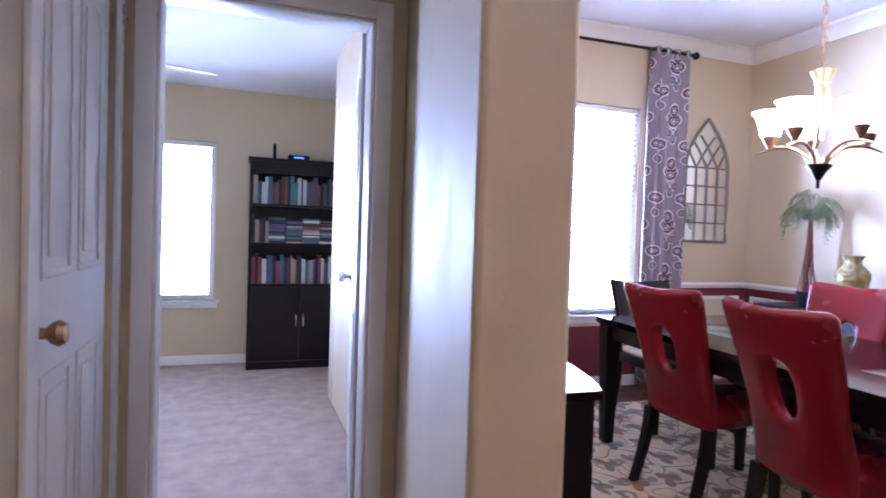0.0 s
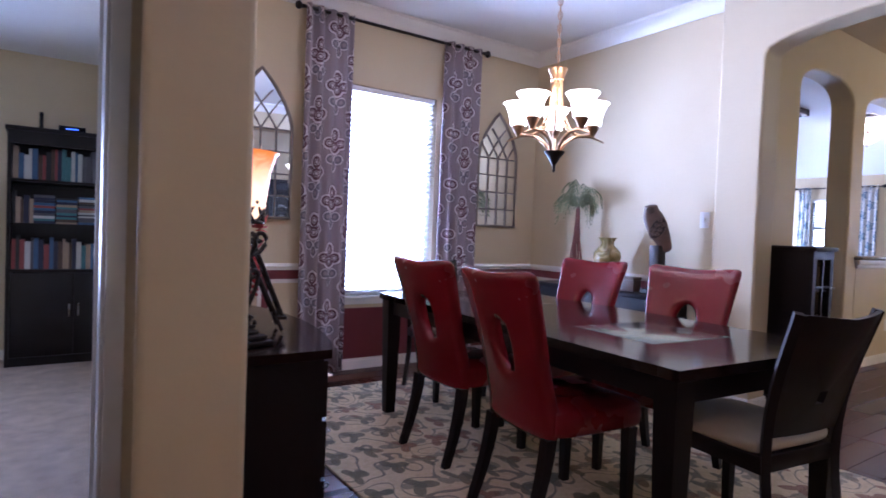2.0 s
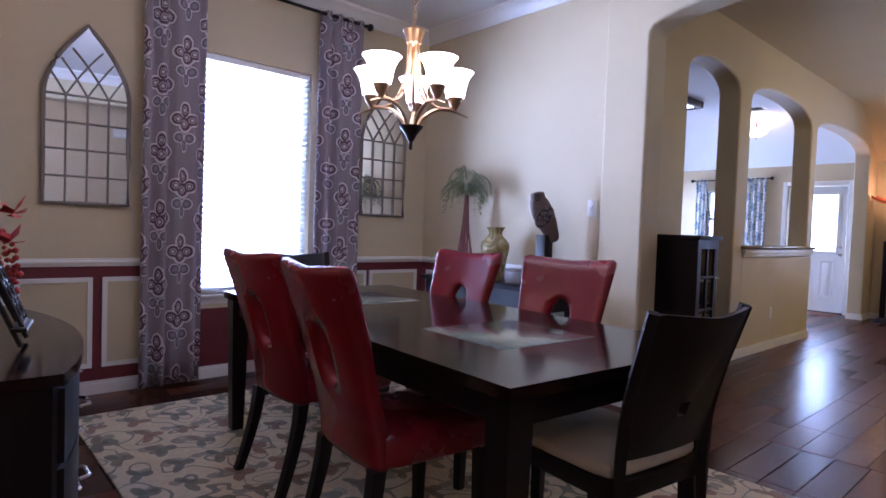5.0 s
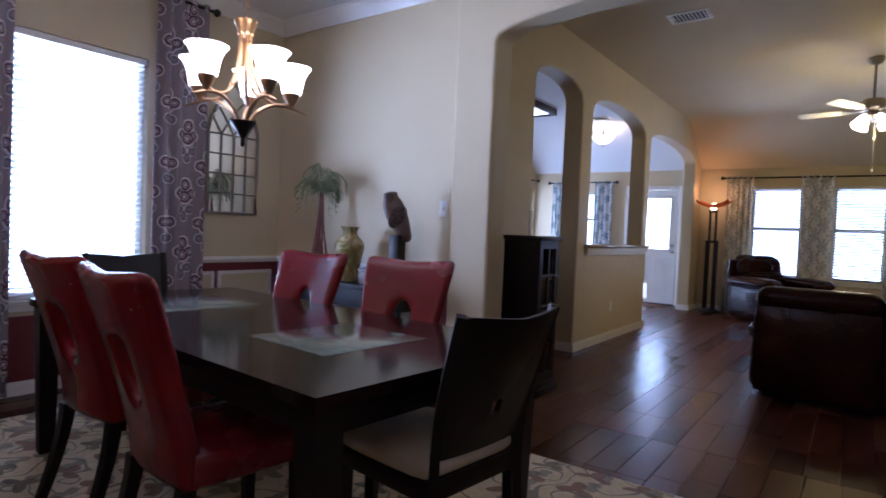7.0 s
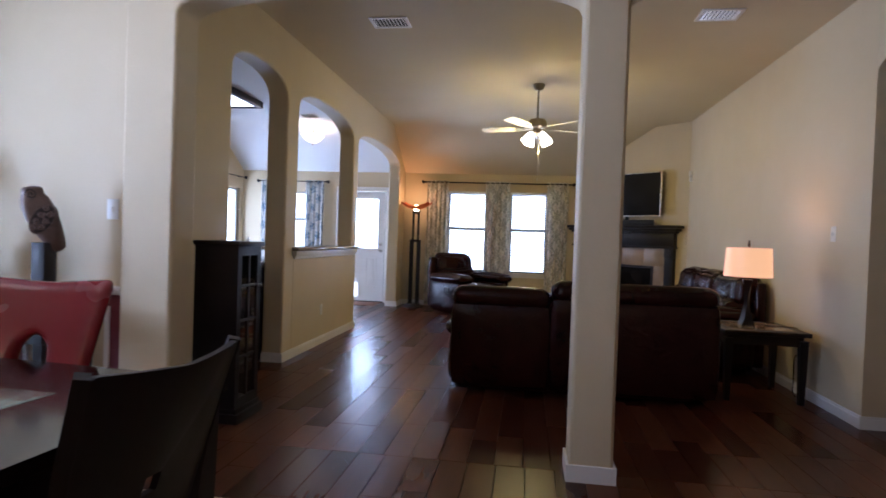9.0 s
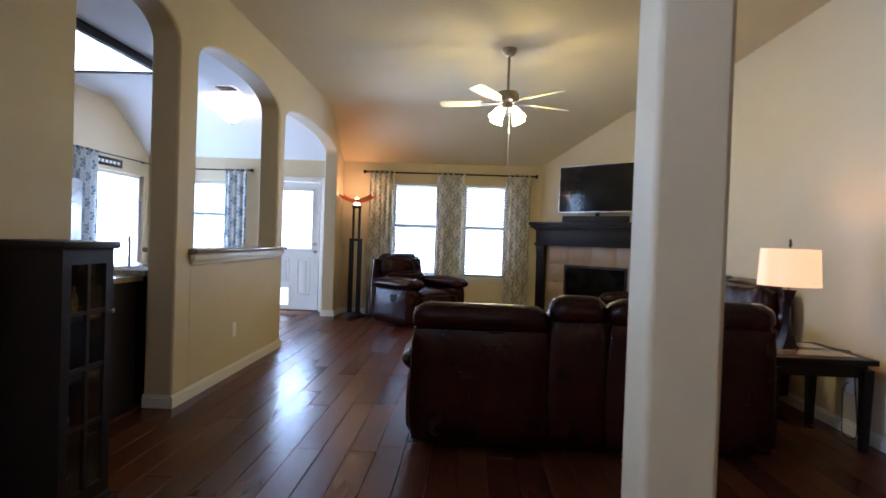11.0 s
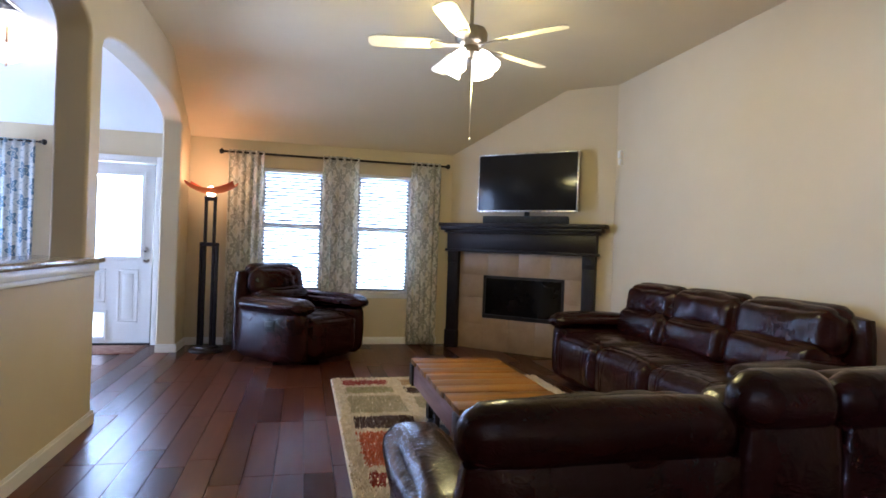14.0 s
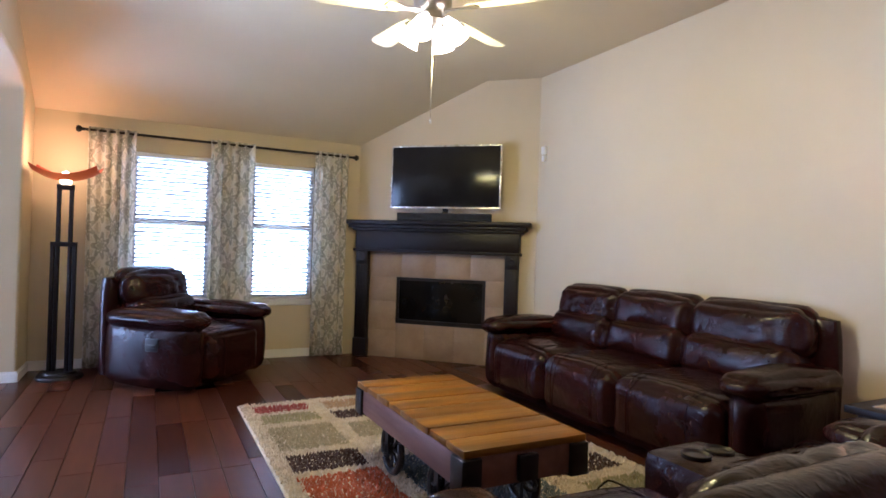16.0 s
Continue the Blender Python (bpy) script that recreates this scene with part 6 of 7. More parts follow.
cells = [(-0.71, -0.5, 0.0, 0.3), (-0.71, -0.5, 0.3, 0.62), (-0.71, -0.5, 0.62, 0.895), (0.5, 0.83, 0.0, 0.3), (0.5, 0.83, 0.3, 0.62), (0.5, 0.83, 0.62, 0.895), (-0.5, -0.17, 0.0, 0.385), (-0.17, 0.17, 0.0, 0.385), (0.17, 0.5, 0.0, 0.385),
         (-0.71, -0.33, 0.895, 1.17), (-0.33, 0.06, 0.895, 1.17), (0.06, 0.45, 0.895, 1.17), (0.45, 0.83, 0.895, 1.17)]
for a, b, c, d in cells:
    part("tile", boxes((a + 0.0015, 0.02, c + 0.0015, b - 0.0015, 0.026, d - 0.0015), bevel=0.0008), TILE, sur)
part("firebox", boxes((-0.5, -0.02, 0.385, 0.5, -0.012, 0.895), (-0.5, -0.012, 0.385, -0.47, 0.036, 0.895), (0.47, -0.012, 0.385, 0.5, 0.036, 0.895), (-0.47, -0.012, 0.385, 0.47, 0.036, 0.43), (-0.47, -0.012, 0.86, 0.47, 0.036, 0.895)), IRON, root, "black metal firebox frame")
for k in range(4):
    part("log", tube(bmesh.new(), [(-0.3 + 0.12 * k, 0.0, 0.45 + 0.03 * (k % 2)), (0.05 + 0.1 * k, 0.006, 0.5 - 0.02 * (k % 2))], 0.012, 8), CARVED, root, "grey ceramic log")
FIREGLASS = surface("smoked_glass", (0.004, 0.004, 0.004), (0.007, 0.006, 0.006), 0.08, 3.0, 40.0, 0.0)
FIREGLASS.node_tree.nodes["Principled BSDF"].inputs["Specular IOR Level"].default_value = 0.18
pane = part("fire_glass", boxes((-0.47, 0.018, 0.43, 0.47, 0.022, 0.86)), FIREGLASS, root, "dark glass front")
pane.visible_shadow = False
root = thing("television", "large flat television, switched off, on the mantel", "television", *FIRE[:3], FIRE[3])
part("screen", boxes((-0.64, 0.142, 1.665, 0.545, 0.15, 2.31), bevel=0.001), SCREEN, root, "dark glossy screen")
part("bezel", boxes((-0.655, 0.12, 1.65, -0.64, 0.152, 2.325), (0.545, 0.12, 1.65, 0.56, 0.152, 2.325), (-0.64, 0.12, 1.65, 0.545, 0.152, 1.667), (-0.64, 0.12, 2.308, 0.545, 0.152, 2.325), bevel=0.002), NICKEL, root, "thin silver bezel")
part("back", boxes((-0.65, 0.10, 1.655, 0.555, 0.141, 2.32), bevel=0.006), SCREEN, root)
part("stand", boxes((-0.2, 0.02, 1.515, 0.1, 0.14, 1.525), (-0.08, 0.085, 1.525, -0.02, 0.1, 1.70)), SCREEN, root)
root = thing("soundbar", "black fabric soundbar under the television", "soundbar", *FIRE[:3], FIRE[3])
part("body", boxes((-0.57, 0.145, 1.515, 0.47, 0.185, 1.60), bevel=0.012, segments=3), surface("speaker_cloth", (0.008, 0.008, 0.009), (0.014, 0.014, 0.015), 0.85, 9, 300, 0.3), root)
root = thing("alarm_sensor", "white alarm sensor on the wall", "sensor", 11.54, -1.6, 2.22, 0)
part("body", boxes((-0.03, 0, 0.0, 0.03, 0.035, 0.08), bevel=0.008, segments=3), PLASTIC, root)
part("foot", boxes((-0.02, 0, -0.07, 0.025, 0.03, -0.01), bevel=0.004), PLASTIC, root)

# living room curtains
rod("dark curtain rod with ball finials over the living room windows", -0.01, 2.53, 2.205, 12.95, "y", 13.06)
for a, b, sd in ((2.11, 2.50, 21), (1.03, 1.455, 33), (0.03, 0.40, 47)):
    curtain("curtain", "cream curtain with faded grey-green medallions", a, b, 0.015, 2.235, 12.95, "y", CURTAIN_LIVING, 5, 0.03, sd, "living room curtains")


# ceiling fan
def ceiling_fan(x, y, z, first, drop, lamps, name_label):
    root = thing("ceiling_fan", name_label, "ceiling fan", x, y, z, 0)
    part("canopy", lathe(bmesh.new(), [(0.02, -0.075), (0.05, -0.06), (0.065, -0.03), (0.068, 0.0)], n=24), FANMETAL, root)
    part("downrod", lathe(bmesh.new(), [(0.012, -drop), (0.012, -0.07)], n=12), FANMETAL, root)
    h = -drop
    part("motor", lathe(bmesh.new(), [(0.02, h + 0.02), (0.09, h + 0.01), (0.105, h - 0.02), (0.105, h - 0.06), (0.09, h - 0.085), (0.06, h - 0.1), (0.0, h - 0.1)], n=32), FANMETAL, root)
    for k in range(5):
        a = radians(first + 72 * k)
        rot = Matrix.Rotation(a, 4, "Z") @ Matrix.Translation((0, 0, h - 0.09)) @ Matrix.Rotation(radians(11), 4, "X")
        bm = bmesh.new()
        out = [(0.2, -0.045), (0.3, -0.06), (0.6, -0.068), (0.645, -0.055), (0.66, -0.02), (0.66, 0.02), (0.645, 0.055), (0.6, 0.068), (0.3, 0.06), (0.2, 0.045)]
        b2 = bmesh.new()
        slab(b2, out, -0.003, 0.003, "z")
        merge(bm, b2, rot)
        bl = part("blade", bm, BLADE, root, "cream fan blade")
        bm = bmesh.new()
        b2 = bmesh.new()
        slab(b2, [(0.07, -0.018), (0.16, -0.016), (0.2, -0.038), (0.25, -0.042), (0.27, 0.0), (0.25, 0.042), (0.2, 0.038), (0.16, 0.016), (0.07, 0.018)], -0.010, -0.004, "z")
        merge(bm, b2, rot)
        part("blade_iron", bm, FANMETAL, bl)
    if lamps:
        part("light_kit", lathe(bmesh.new(), [(0.05, h - 0.1), (0.055, h - 0.13), (0.07, h - 0.15), (0.05, h - 0.185), (0.0, h - 0.195)], n=24), FANMETAL, root)
        for k in range(lamps):
            a = radians(40 + 360 / lamps * k)
            m = Matrix.Translation((0.085 * math.cos(a), 0.085 * math.sin(a), h - 0.145)) @ Matrix.Rotation(a, 4, "Z") @ Matrix.Rotation(radians(148), 4, "Y")
            part("shade", lathe(bmesh.new(), [(0.018, 0.0), (0.026, 0.02), (0.042, 0.05), (0.05, 0.09), (0.066, 0.135), (0.061, 0.133), (0.044, 0.09), (0.036, 0.05)], n=20, m=m), SHADE_WHITE, root, "lit bell glass shade")
        ch = part("pull_chain", tube(bmesh.new(), [(0.03, -0.02, h - 0.18), (0.03, -0.02, h - 0.68)], 0.0022, 6), NICKEL, root)
        part("chain_knob", lathe(bmesh.new(), [(0.0, -0.012), (0.008, -0.006), (0.009, 0.004), (0.0, 0.012)], 0.03, -0.02, h - 0.69, 10), NICKEL, ch)
    return root


ceiling_fan(9.62, 0.636, 3.03, 6, 0.42, 4, "ceiling fan with cream blades and four lit glass shades")
for k in range(4):
    a = radians(40 + 90 * k)
    bulb("fan_bulb", 9.62 + 0.2 * math.cos(a), 0.636 + 0.2 * math.sin(a), 2.29, 15, (1.0, 0.77, 0.20), 0.04)


def ceiling_vent(x0, y0, x1, y1, z, label):
    root = thing("ceiling_vent", label, "vent")
    f = 0.03
    part("frame", boxes((x0, y0, z - 0.008, x0 + f, y1, z + 0.004), (x1 - f, y0, z - 0.008, x1, y1, z + 0.004), (x0 + f, y0, z - 0.008, x1 - f, y0 + f, z + 0.004), (x0 + f, y1 - f, z - 0.008, x1 - f, y1, z + 0.004), bevel=0.002), TRIM, root)
    part("backing", boxes((x0 + f, y0 + f, z - 0.001, x1 - f, y1 - f, z + 0.004)), IRON, root)
    n = 9
    for k in range(n):
        y = y0 + f + (y1 - y0 - 2 * f) * (k + 0.5) / n
        bm = bmesh.new()
        box(bm, x0 + f, -0.009, -0.001, x1 - f, 0.009, 0.001, m=Matrix.Translation((0, y, z - 0.006)) @ Matrix.Rotation(radians(35), 4, "X"))
        part("slat", bm, TRIM, root)
    return root


ceiling_vent(7.52, 1.76, 7.76, 2.09, 3.03, "white ceiling air vent")
ceiling_vent(7.50, -0.88, 7.74, -0.56, 3.03, "white ceiling air vent")


# glass-fronted cabinet by the arch
def curio(x0, y0, x1, y1, h):
    root = thing("display_cabinet", "narrow black display cabinet with glazed door", "cabinet")
    part("body", boxes((x0, y0 + 0.02, 0.06, x0 + 0.018, y1, h - 0.03), (x1 - 0.018, y0 + 0.02, 0.06, x1, y1, h - 0.03), (x0 + 0.018, y1 - 0.012, 0.06, x1 - 0.018, y1, h - 0.03)), BLACKWOOD, root)
    part("top", boxes((x0 - 0.02, y0 - 0.02, h - 0.03, x1 + 0.02, y1 + 0.005, h), bevel=0.005), BLACKWOOD, root)
    part("plinth", boxes((x0 - 0.02, y0 - 0.03, 0.0, x1 + 0.02, y1, 0.06), (x0 - 0.005, y0 - 0.012, 0.06, x1 + 0.005, y1, 0.09), bevel=0.006), BLACKWOOD, root)
    for z in (0.1, 0.34, 0.58, 0.82):
        part("shelf", boxes((x0 + 0.018, y0 + 0.03, z, x1 - 0.018, y1 - 0.012, z + 0.012)), BLACKWOOD, root)
    door = part("door", boxes((x0, y0, 0.09, x0 + 0.05, y0 + 0.02, h - 0.03), (x1 - 0.05, y0, 0.09, x1, y0 + 0.02, h - 0.03), (x0 + 0.05, y0, 0.09, x1 - 0.05, y0 + 0.02, 0.15), (x0 + 0.05, y0, h - 0.09, x1 - 0.05, y0 + 0.02, h - 0.03)), BLACKWOOD, root)
    xm = (x0 + x1) / 2
    part("door_bar", boxes((xm - 0.01, y0 + 0.001, 0.15, xm + 0.01, y0 + 0.018, h - 0.09)), BLACKWOOD, door)
    for z in (0.40, 0.63, 0.85):
        part("door_bar", boxes((x0 + 0.05, y0 + 0.002, z, x1 - 0.05, y0 + 0.017, z + 0.015)), BLACKWOOD, door)
    g = part("door_pane", boxes((x0 + 0.05, y0 + 0.008, 0.15, x1 - 0.05, y0 + 0.011, h - 0.09)), GLASS, door, "clear glass")
    g.visible_shadow = False
    part("door_knob", lathe(bmesh.new(), [(0.006, 0), (0.006, 0.012), (0.011, 0.02), (0.0, 0.026)], n=12, m=Matrix.Translation((x1 - 0.025, y0, 0.85)) @ Matrix.Rotation(math.pi / 2, 4, "X")), NICKEL, door)
    return root


curio(6.17, 2.47, 6.48, 2.76, 1.14)
rnd = random.Random(3)
for z in (0.112, 0.352, 0.592, 0.832):
    for k in range(3):
        bm = bmesh.new()
        r, h = rnd.uniform(0.018, 0.035), rnd.uniform(0.05, 0.13)
        lathe(bm, [(r * 0.7, 0), (r, h * 0.3), (r * 0.9, h * 0.6), (r * 0.4, h * 0.8), (r * 0.5, h), (0, h)], n=14)
        ob = part("figurine", bm, rnd.choice([OCHRE, PLASTIC, CARVED, TILE]))
        ob.location = (6.24 + 0.085 * k + rnd.uniform(-0.02, 0.02), 2.62 + rnd.uniform(-0.03, 0.03), z)
        tagged(ob, "small ornament on the cabinet shelf", "ornament", "cabinet ornaments")

# ---- kitchen and breakfast corner ----
ledge = part("kitchen_ledge", boxes((8.06, 2.855, 1.035, 10.09, 3.26, 1.07), bevel=0.012, segments=3), STONE)
tagged(ledge, "polished granite ledge on the half wall", "ledge", kind="structure")
run("trim_ledge", "white moulding under the granite ledge", (8.08, 2.885, 0.985, 10.07, 2.925, 1.034), (8.10, 2.905, 0.955, 10.06, 2.925, 0.985))
root = thing("kitchen_counter", "dark kitchen base cabinet with a granite top", "cabinet")
part("body", boxes((6.9, 3.16, 0.0, 7.84, 3.74, 0.85)), BLACKWOOD, root)
part("worktop", boxes((6.88, 3.13, 0.85, 7.87, 3.78, 0.89), bevel=0.006), STONE, root, "granite worktop")
for k in range(2):
    part("door", boxes((6.93 + k * 0.45, 3.742, 0.1, 7.36 + k * 0.45, 3.76, 0.84), bevel=0.004), BLACKWOOD, root)
root = thing("kitchen_base_unit", "dark kitchen base units behind the half wall", "cabinet")
part("body", boxes((7.9, 3.16, 0.0, 9.95, 3.74, 0.88)), BLACKWOOD, root)
part("worktop", boxes((7.88, 3.13, 0.88, 9.97, 3.78, 0.92), bevel=0.006), STONE, root, "granite worktop")
root = thing("kitchen_faucet", "curved nickel kitchen faucet", "faucet", 8.32, 3.5, 0.92, 0)
part("spout", tube(bmesh.new(), curve_points([(0, 0, 0), (0, 0, 0.16), (0.03, 0.02, 0.215), (0.08, 0.05, 0.2), (0.1, 0.06, 0.15)], 18), 0.011, 10), NICKEL, root)
root = thing("refrigerator", "stainless steel refrigerator in the kitchen", "refrigerator")
part("body", boxes((9.52, 5.35, 0.02, 10.42, 6.03, 1.74), bevel=0.01), STEEL, root)
for a, b in ((0.06, 0.62), (0.64, 1.72)):
    d = part("door", boxes((9.53, 5.30, a, 10.41, 5.348, b), bevel=0.01), STEEL, root)
    part("handle", tube(bmesh.new(), [(9.62, 5.26, a + 0.08), (9.62, 5.26, min(b - 0.08, a + 0.7))], 0.012, 8), NICKEL, d)
root = thing("kitchen_ceiling_light", "lit rectangular ceiling light box with a dark frame", "ceiling light")
part("frame", boxes((8.95, 4.45, 2.94, 9.01, 5.75, 3.03), (10.44, 4.45, 2.94, 10.5, 5.75, 3.03), (9.01, 4.45, 2.94, 10.44, 4.51, 3.03), (9.01, 5.69, 2.94, 10.44, 5.75, 3.03), bevel=0.004), BLACKWOOD, root)
part("diffuser", boxes((9.01, 4.51, 2.96, 10.44, 5.69, 2.97)), glow("lit_diffuser", (0.9, 0.95, 1.0), 4.0), root, "lit white diffuser panel")
root = thing("bowl_ceiling_light", "lit alabaster bowl ceiling light", "ceiling light", 11.9, 4.25, 3.03)
part("stem", lathe(bmesh.new(), [(0.012, -0.2), (0.012, -0.02), (0.06, -0.01), (0.06, 0.0)], n=16), BRONZE, root)
part("bowl", lathe(bmesh.new(), [(0.0, -0.33), (0.06, -0.32), (0.13, -0.275), (0.18, -0.21), (0.185, -0.205), (0.17, -0.215), (0.12, -0.265), (0.0, -0.31)], n=28), glow("lit_alabaster_bowl", (1.0, 0.78, 0.55), 4.0), root, "lit alabaster bowl")
part("finial", lathe(bmesh.new(), [(0.0, -0.37), (0.01, -0.355), (0.012, -0.34), (0.006, -0.33)], n=12), BRONZE, root)
bulb("bowl_bulb", 11.9, 4.25, 2.87, 20, (1.0, 0.75, 0.5))
ceiling_vent(11.2, 3.95, 11.5, 4.25, 3.03, "white kitchen ceiling vent")


# back door
def back_door():
    root = new("door_1")
    tagged(root, "white back door with a glazed upper half and a pet flap", "door", kind="structure")
    x0, x1 = 13.075, 13.12
    ya, yb, gz0, gz1 = 3.40, 4.0, 0.97, 1.89
    leaf = part("leaf", boxes((x0, 3.29, 0.02, x1, 3.40, 2.01), (x0, 4.0, 0.02, x1, 4.11, 2.01), (x0, 3.40, 0.02, x1, 4.0, gz0), (x0, 3.40, gz1, x1, 4.0, 2.01)), DOORPAINT, root)
    part("glass_frame", boxes((x0 - 0.012, ya - 0.03, gz0 - 0.03, x0, ya + 0.012, gz1 + 0.03), (x0 - 0.012, yb - 0.012, gz0 - 0.03, x0, yb + 0.03, gz1 + 0.03), (x0 - 0.012, ya + 0.012, gz0 - 0.03, x0, yb - 0.012, gz0 + 0.012), (x0 - 0.012, ya + 0.012, gz1 - 0.012, x0, yb - 0.012, gz1 + 0.03), bevel=0.003), DOORPAINT, leaf)
    g = part("pane", boxes((x0 + 0.015, ya, gz0, x0 + 0.02, yb, gz1)), GLASS, root, "clear glass pane")
    g.visible_shadow = False
    for a, b, za, zb in ((3.42, 3.63, 0.24, 0.84), (3.75, 3.99, 0.46, 0.84)):
        f = 0.022
        part("raised_panel", boxes((x0 - 0.006, a, za, x0, b, za + f), (x0 - 0.006, a, zb - f, x0, b, zb), (x0 - 0.006, a, za + f, x0, a + f, zb - f), (x0 - 0.006, b - f, za + f, x0, b, zb - f), (x0 - 0.005, a + 0.05, za + 0.05, x0, b - 0.05, zb - 0.05), bevel=0.002), DOORPAINT, leaf)
    flap = part("pet_flap", boxes((x0 - 0.012, 3.725, 0.06, x0, 3.755, 0.38), (x0 - 0.012, 3.965, 0.06, x0, 3.995, 0.38), (x0 - 0.012, 3.755, 0.06, x0, 3.965, 0.09), (x0 - 0.012, 3.755, 0.35, x0, 3.965, 0.38)), DOORPAINT, leaf, "white pet flap frame")
    # emission on the panel stands in for daylight coming through the flap
    part("flap_panel", boxes((x0 - 0.004, 3.755, 0.09, x0 - 0.001, 3.965, 0.35)), glow("flap_daylight_glow", (0.9, 0.95, 1.0), 1.6), flap, "flap panel with daylight put in as glow")
    for z, r in ((1.06, 0.022), (0.94, 0.028)):
        part("knob", lathe(bmesh.new(), [(0.03, 0.0), (0.03, 0.006), (0.012, 0.01), (0.012, 0.03), (r, 0.04), (r, 0.055), (0.0, 0.062)], n=16, m=Matrix.Translation((x0, 3.345, z)) @ Matrix.Rotation(-math.pi / 2, 4, "Y")), NICKEL, root, "nickel door knob")
    part("casing", boxes((13.04, 3.20, 0.0, 13.058, 3.27, 2.10), (13.04, 4.13, 0.0, 13.058, 4.20, 2.10), (13.04, 3.27, 2.03, 13.058, 4.13, 2.10), bevel=0.004), TRIM, root)
    part("threshold", boxes((13.04, 3.27, 0.0, 13.18, 4.13, 0.018)), IRON, root)
    bm = bmesh.new()
    box(bm, -0.012, -0.29, -0.0008, 0.012, 0.29, 0.0008, m=Matrix.Rotation(radians(-20), 4, "Y"))
    me = mesh_of("slat", bm, SLAT, False)
    for k in range(34):
        s = new("slat", me)
        s.parent = root
        s.location = (x0 + 0.035, 3.70, gz0 + 0.02 + k * 0.026)
    return root


back_door()
ob = part("door_mat", boxes((12.5, 3.3, 0.0, 12.98, 4.1, 0.01), bevel=0.003), surface("red_mat", (0.16, 0.05, 0.04), (0.3, 0.2, 0.14), 0.95, 14.0, 150.0, 0.5))
tagged(ob, "small red patterned mat at the back door", "mat")
rod("dark curtain rod over the breakfast window", 4.40, 5.66, 2.17, 12.97, "y", 13.06, 0.009)
curtain("curtain", "white curtain with blue medallions", 4.43, 4.77, 0.02, 2.19, 12.97, "y", CURTAIN_NOOK, 4, 0.025, 61, "breakfast corner curtains")
curtain("curtain", "white curtain with blue medallions", 5.43, 5.63, 0.02, 2.19, 12.97, "y", CURTAIN_NOOK, 3, 0.025, 67, "breakfast corner curtains")
rod("dark curtain rod over the garden door", 11.12, 12.93, 2.22, 5.96, "x", 6.05, 0.009)
curtain("curtain", "white curtain with blue medallions", 11.18, 11.66, 0.02, 2.24, 5.96, "x", CURTAIN_NOOK, 5, 0.025, 71, "breakfast corner curtains")
root = thing("wall_sign", "narrow dark sign with a pale line of script", "sign")
part("board", boxes((11.72, 6.03, 2.07, 12.34, 6.05, 2.19), bevel=0.003), BLACKWOOD, root)
for k in range(6):
    part("lettering", boxes((11.76 + k * 0.09, 6.027, 2.11, 11.82 + k * 0.09, 6.031, 2.15)), PLASTIC, root, "pale mark of unreadable writing")


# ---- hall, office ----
# unseen fixture, its form and place assumed, added for the hall's warm light
root = thing("hall_ceiling_light", "unseen warm ceiling light assumed in the hall", "ceiling light", 1.75, -0.3, 2.92)
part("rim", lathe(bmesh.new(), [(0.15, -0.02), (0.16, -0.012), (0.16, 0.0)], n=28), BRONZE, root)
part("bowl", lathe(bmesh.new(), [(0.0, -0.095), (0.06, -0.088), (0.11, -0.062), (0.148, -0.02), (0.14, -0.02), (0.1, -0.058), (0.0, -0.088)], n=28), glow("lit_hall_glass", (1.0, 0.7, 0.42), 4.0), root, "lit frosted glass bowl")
bulb("assumed_hall_bulb", 1.75, -0.3, 2.78, 13, (1.0, 0.56, 0.28), 0.08)

# tall cabinet and chime on the entry wall
root = thing("china_cabinet", "tall dark cabinet with a leaded glass door and a cornice", "cabinet", -0.34)
part("body", boxes((4.48, -1.59, 0.0, 4.51, -1.24, 1.88), (5.27, -1.59, 0.0, 5.30, -1.24, 1.88), (4.51, -1.59, 0.0, 5.27, -1.57, 1.88), (4.51, -1.57, 0.0, 5.27, -1.24, 0.62)), BLACKWOOD, root)
part("cornice", boxes((4.45, -1.59, 1.88, 5.33, -1.21, 1.92), (4.41, -1.59, 1.92, 5.37, -1.17, 1.97), bevel=0.008), BLACKWOOD, root)
for x in (4.51, 4.895):
    d = part("door", boxes((x, -1.25, 0.62, x + 0.05, -1.23, 1.88), (x + 0.325, -1.25, 0.62, x + 0.375, -1.23, 1.88), (x + 0.05, -1.25, 0.62, x + 0.325, -1.23, 0.7), (x + 0.05, -1.25, 1.8, x + 0.325, -1.23, 1.88)), BLACKWOOD, root)
    g = part("door_pane", boxes((x + 0.05, -1.243, 0.7, x + 0.325, -1.238, 1.8)), GLASS, d, "clear leaded glass")
    g.visible_shadow = False
    for k in range(6):
        part("lead_bar", tube(bmesh.new(), [(x + 0.05, -1.236, 0.72 + 0.18 * k), (x + 0.1875, -1.236, 0.81 + 0.18 * k), (x + 0.325, -1.236, 0.72 + 0.18 * k)], 0.005, 5), NICKEL, d)
for z in (1.0, 1.4):
    part("shelf", boxes((4.51, -1.57, z, 5.27, -1.28, z + 0.02)), BLACKWOOD, root)
root = thing("door_chime", "white plastic door chime high on the entry wall", "door chime", 3.74, -1.6, 2.48)
part("cover", boxes((-0.12, 0.0, -0.08, 0.12, 0.05, 0.08), bevel=0.008, segments=3), PLASTIC, root)
part("base_plate", boxes((-0.128, 0.0, -0.088, 0.128, 0.01, 0.088), bevel=0.003), PLASTIC, root)


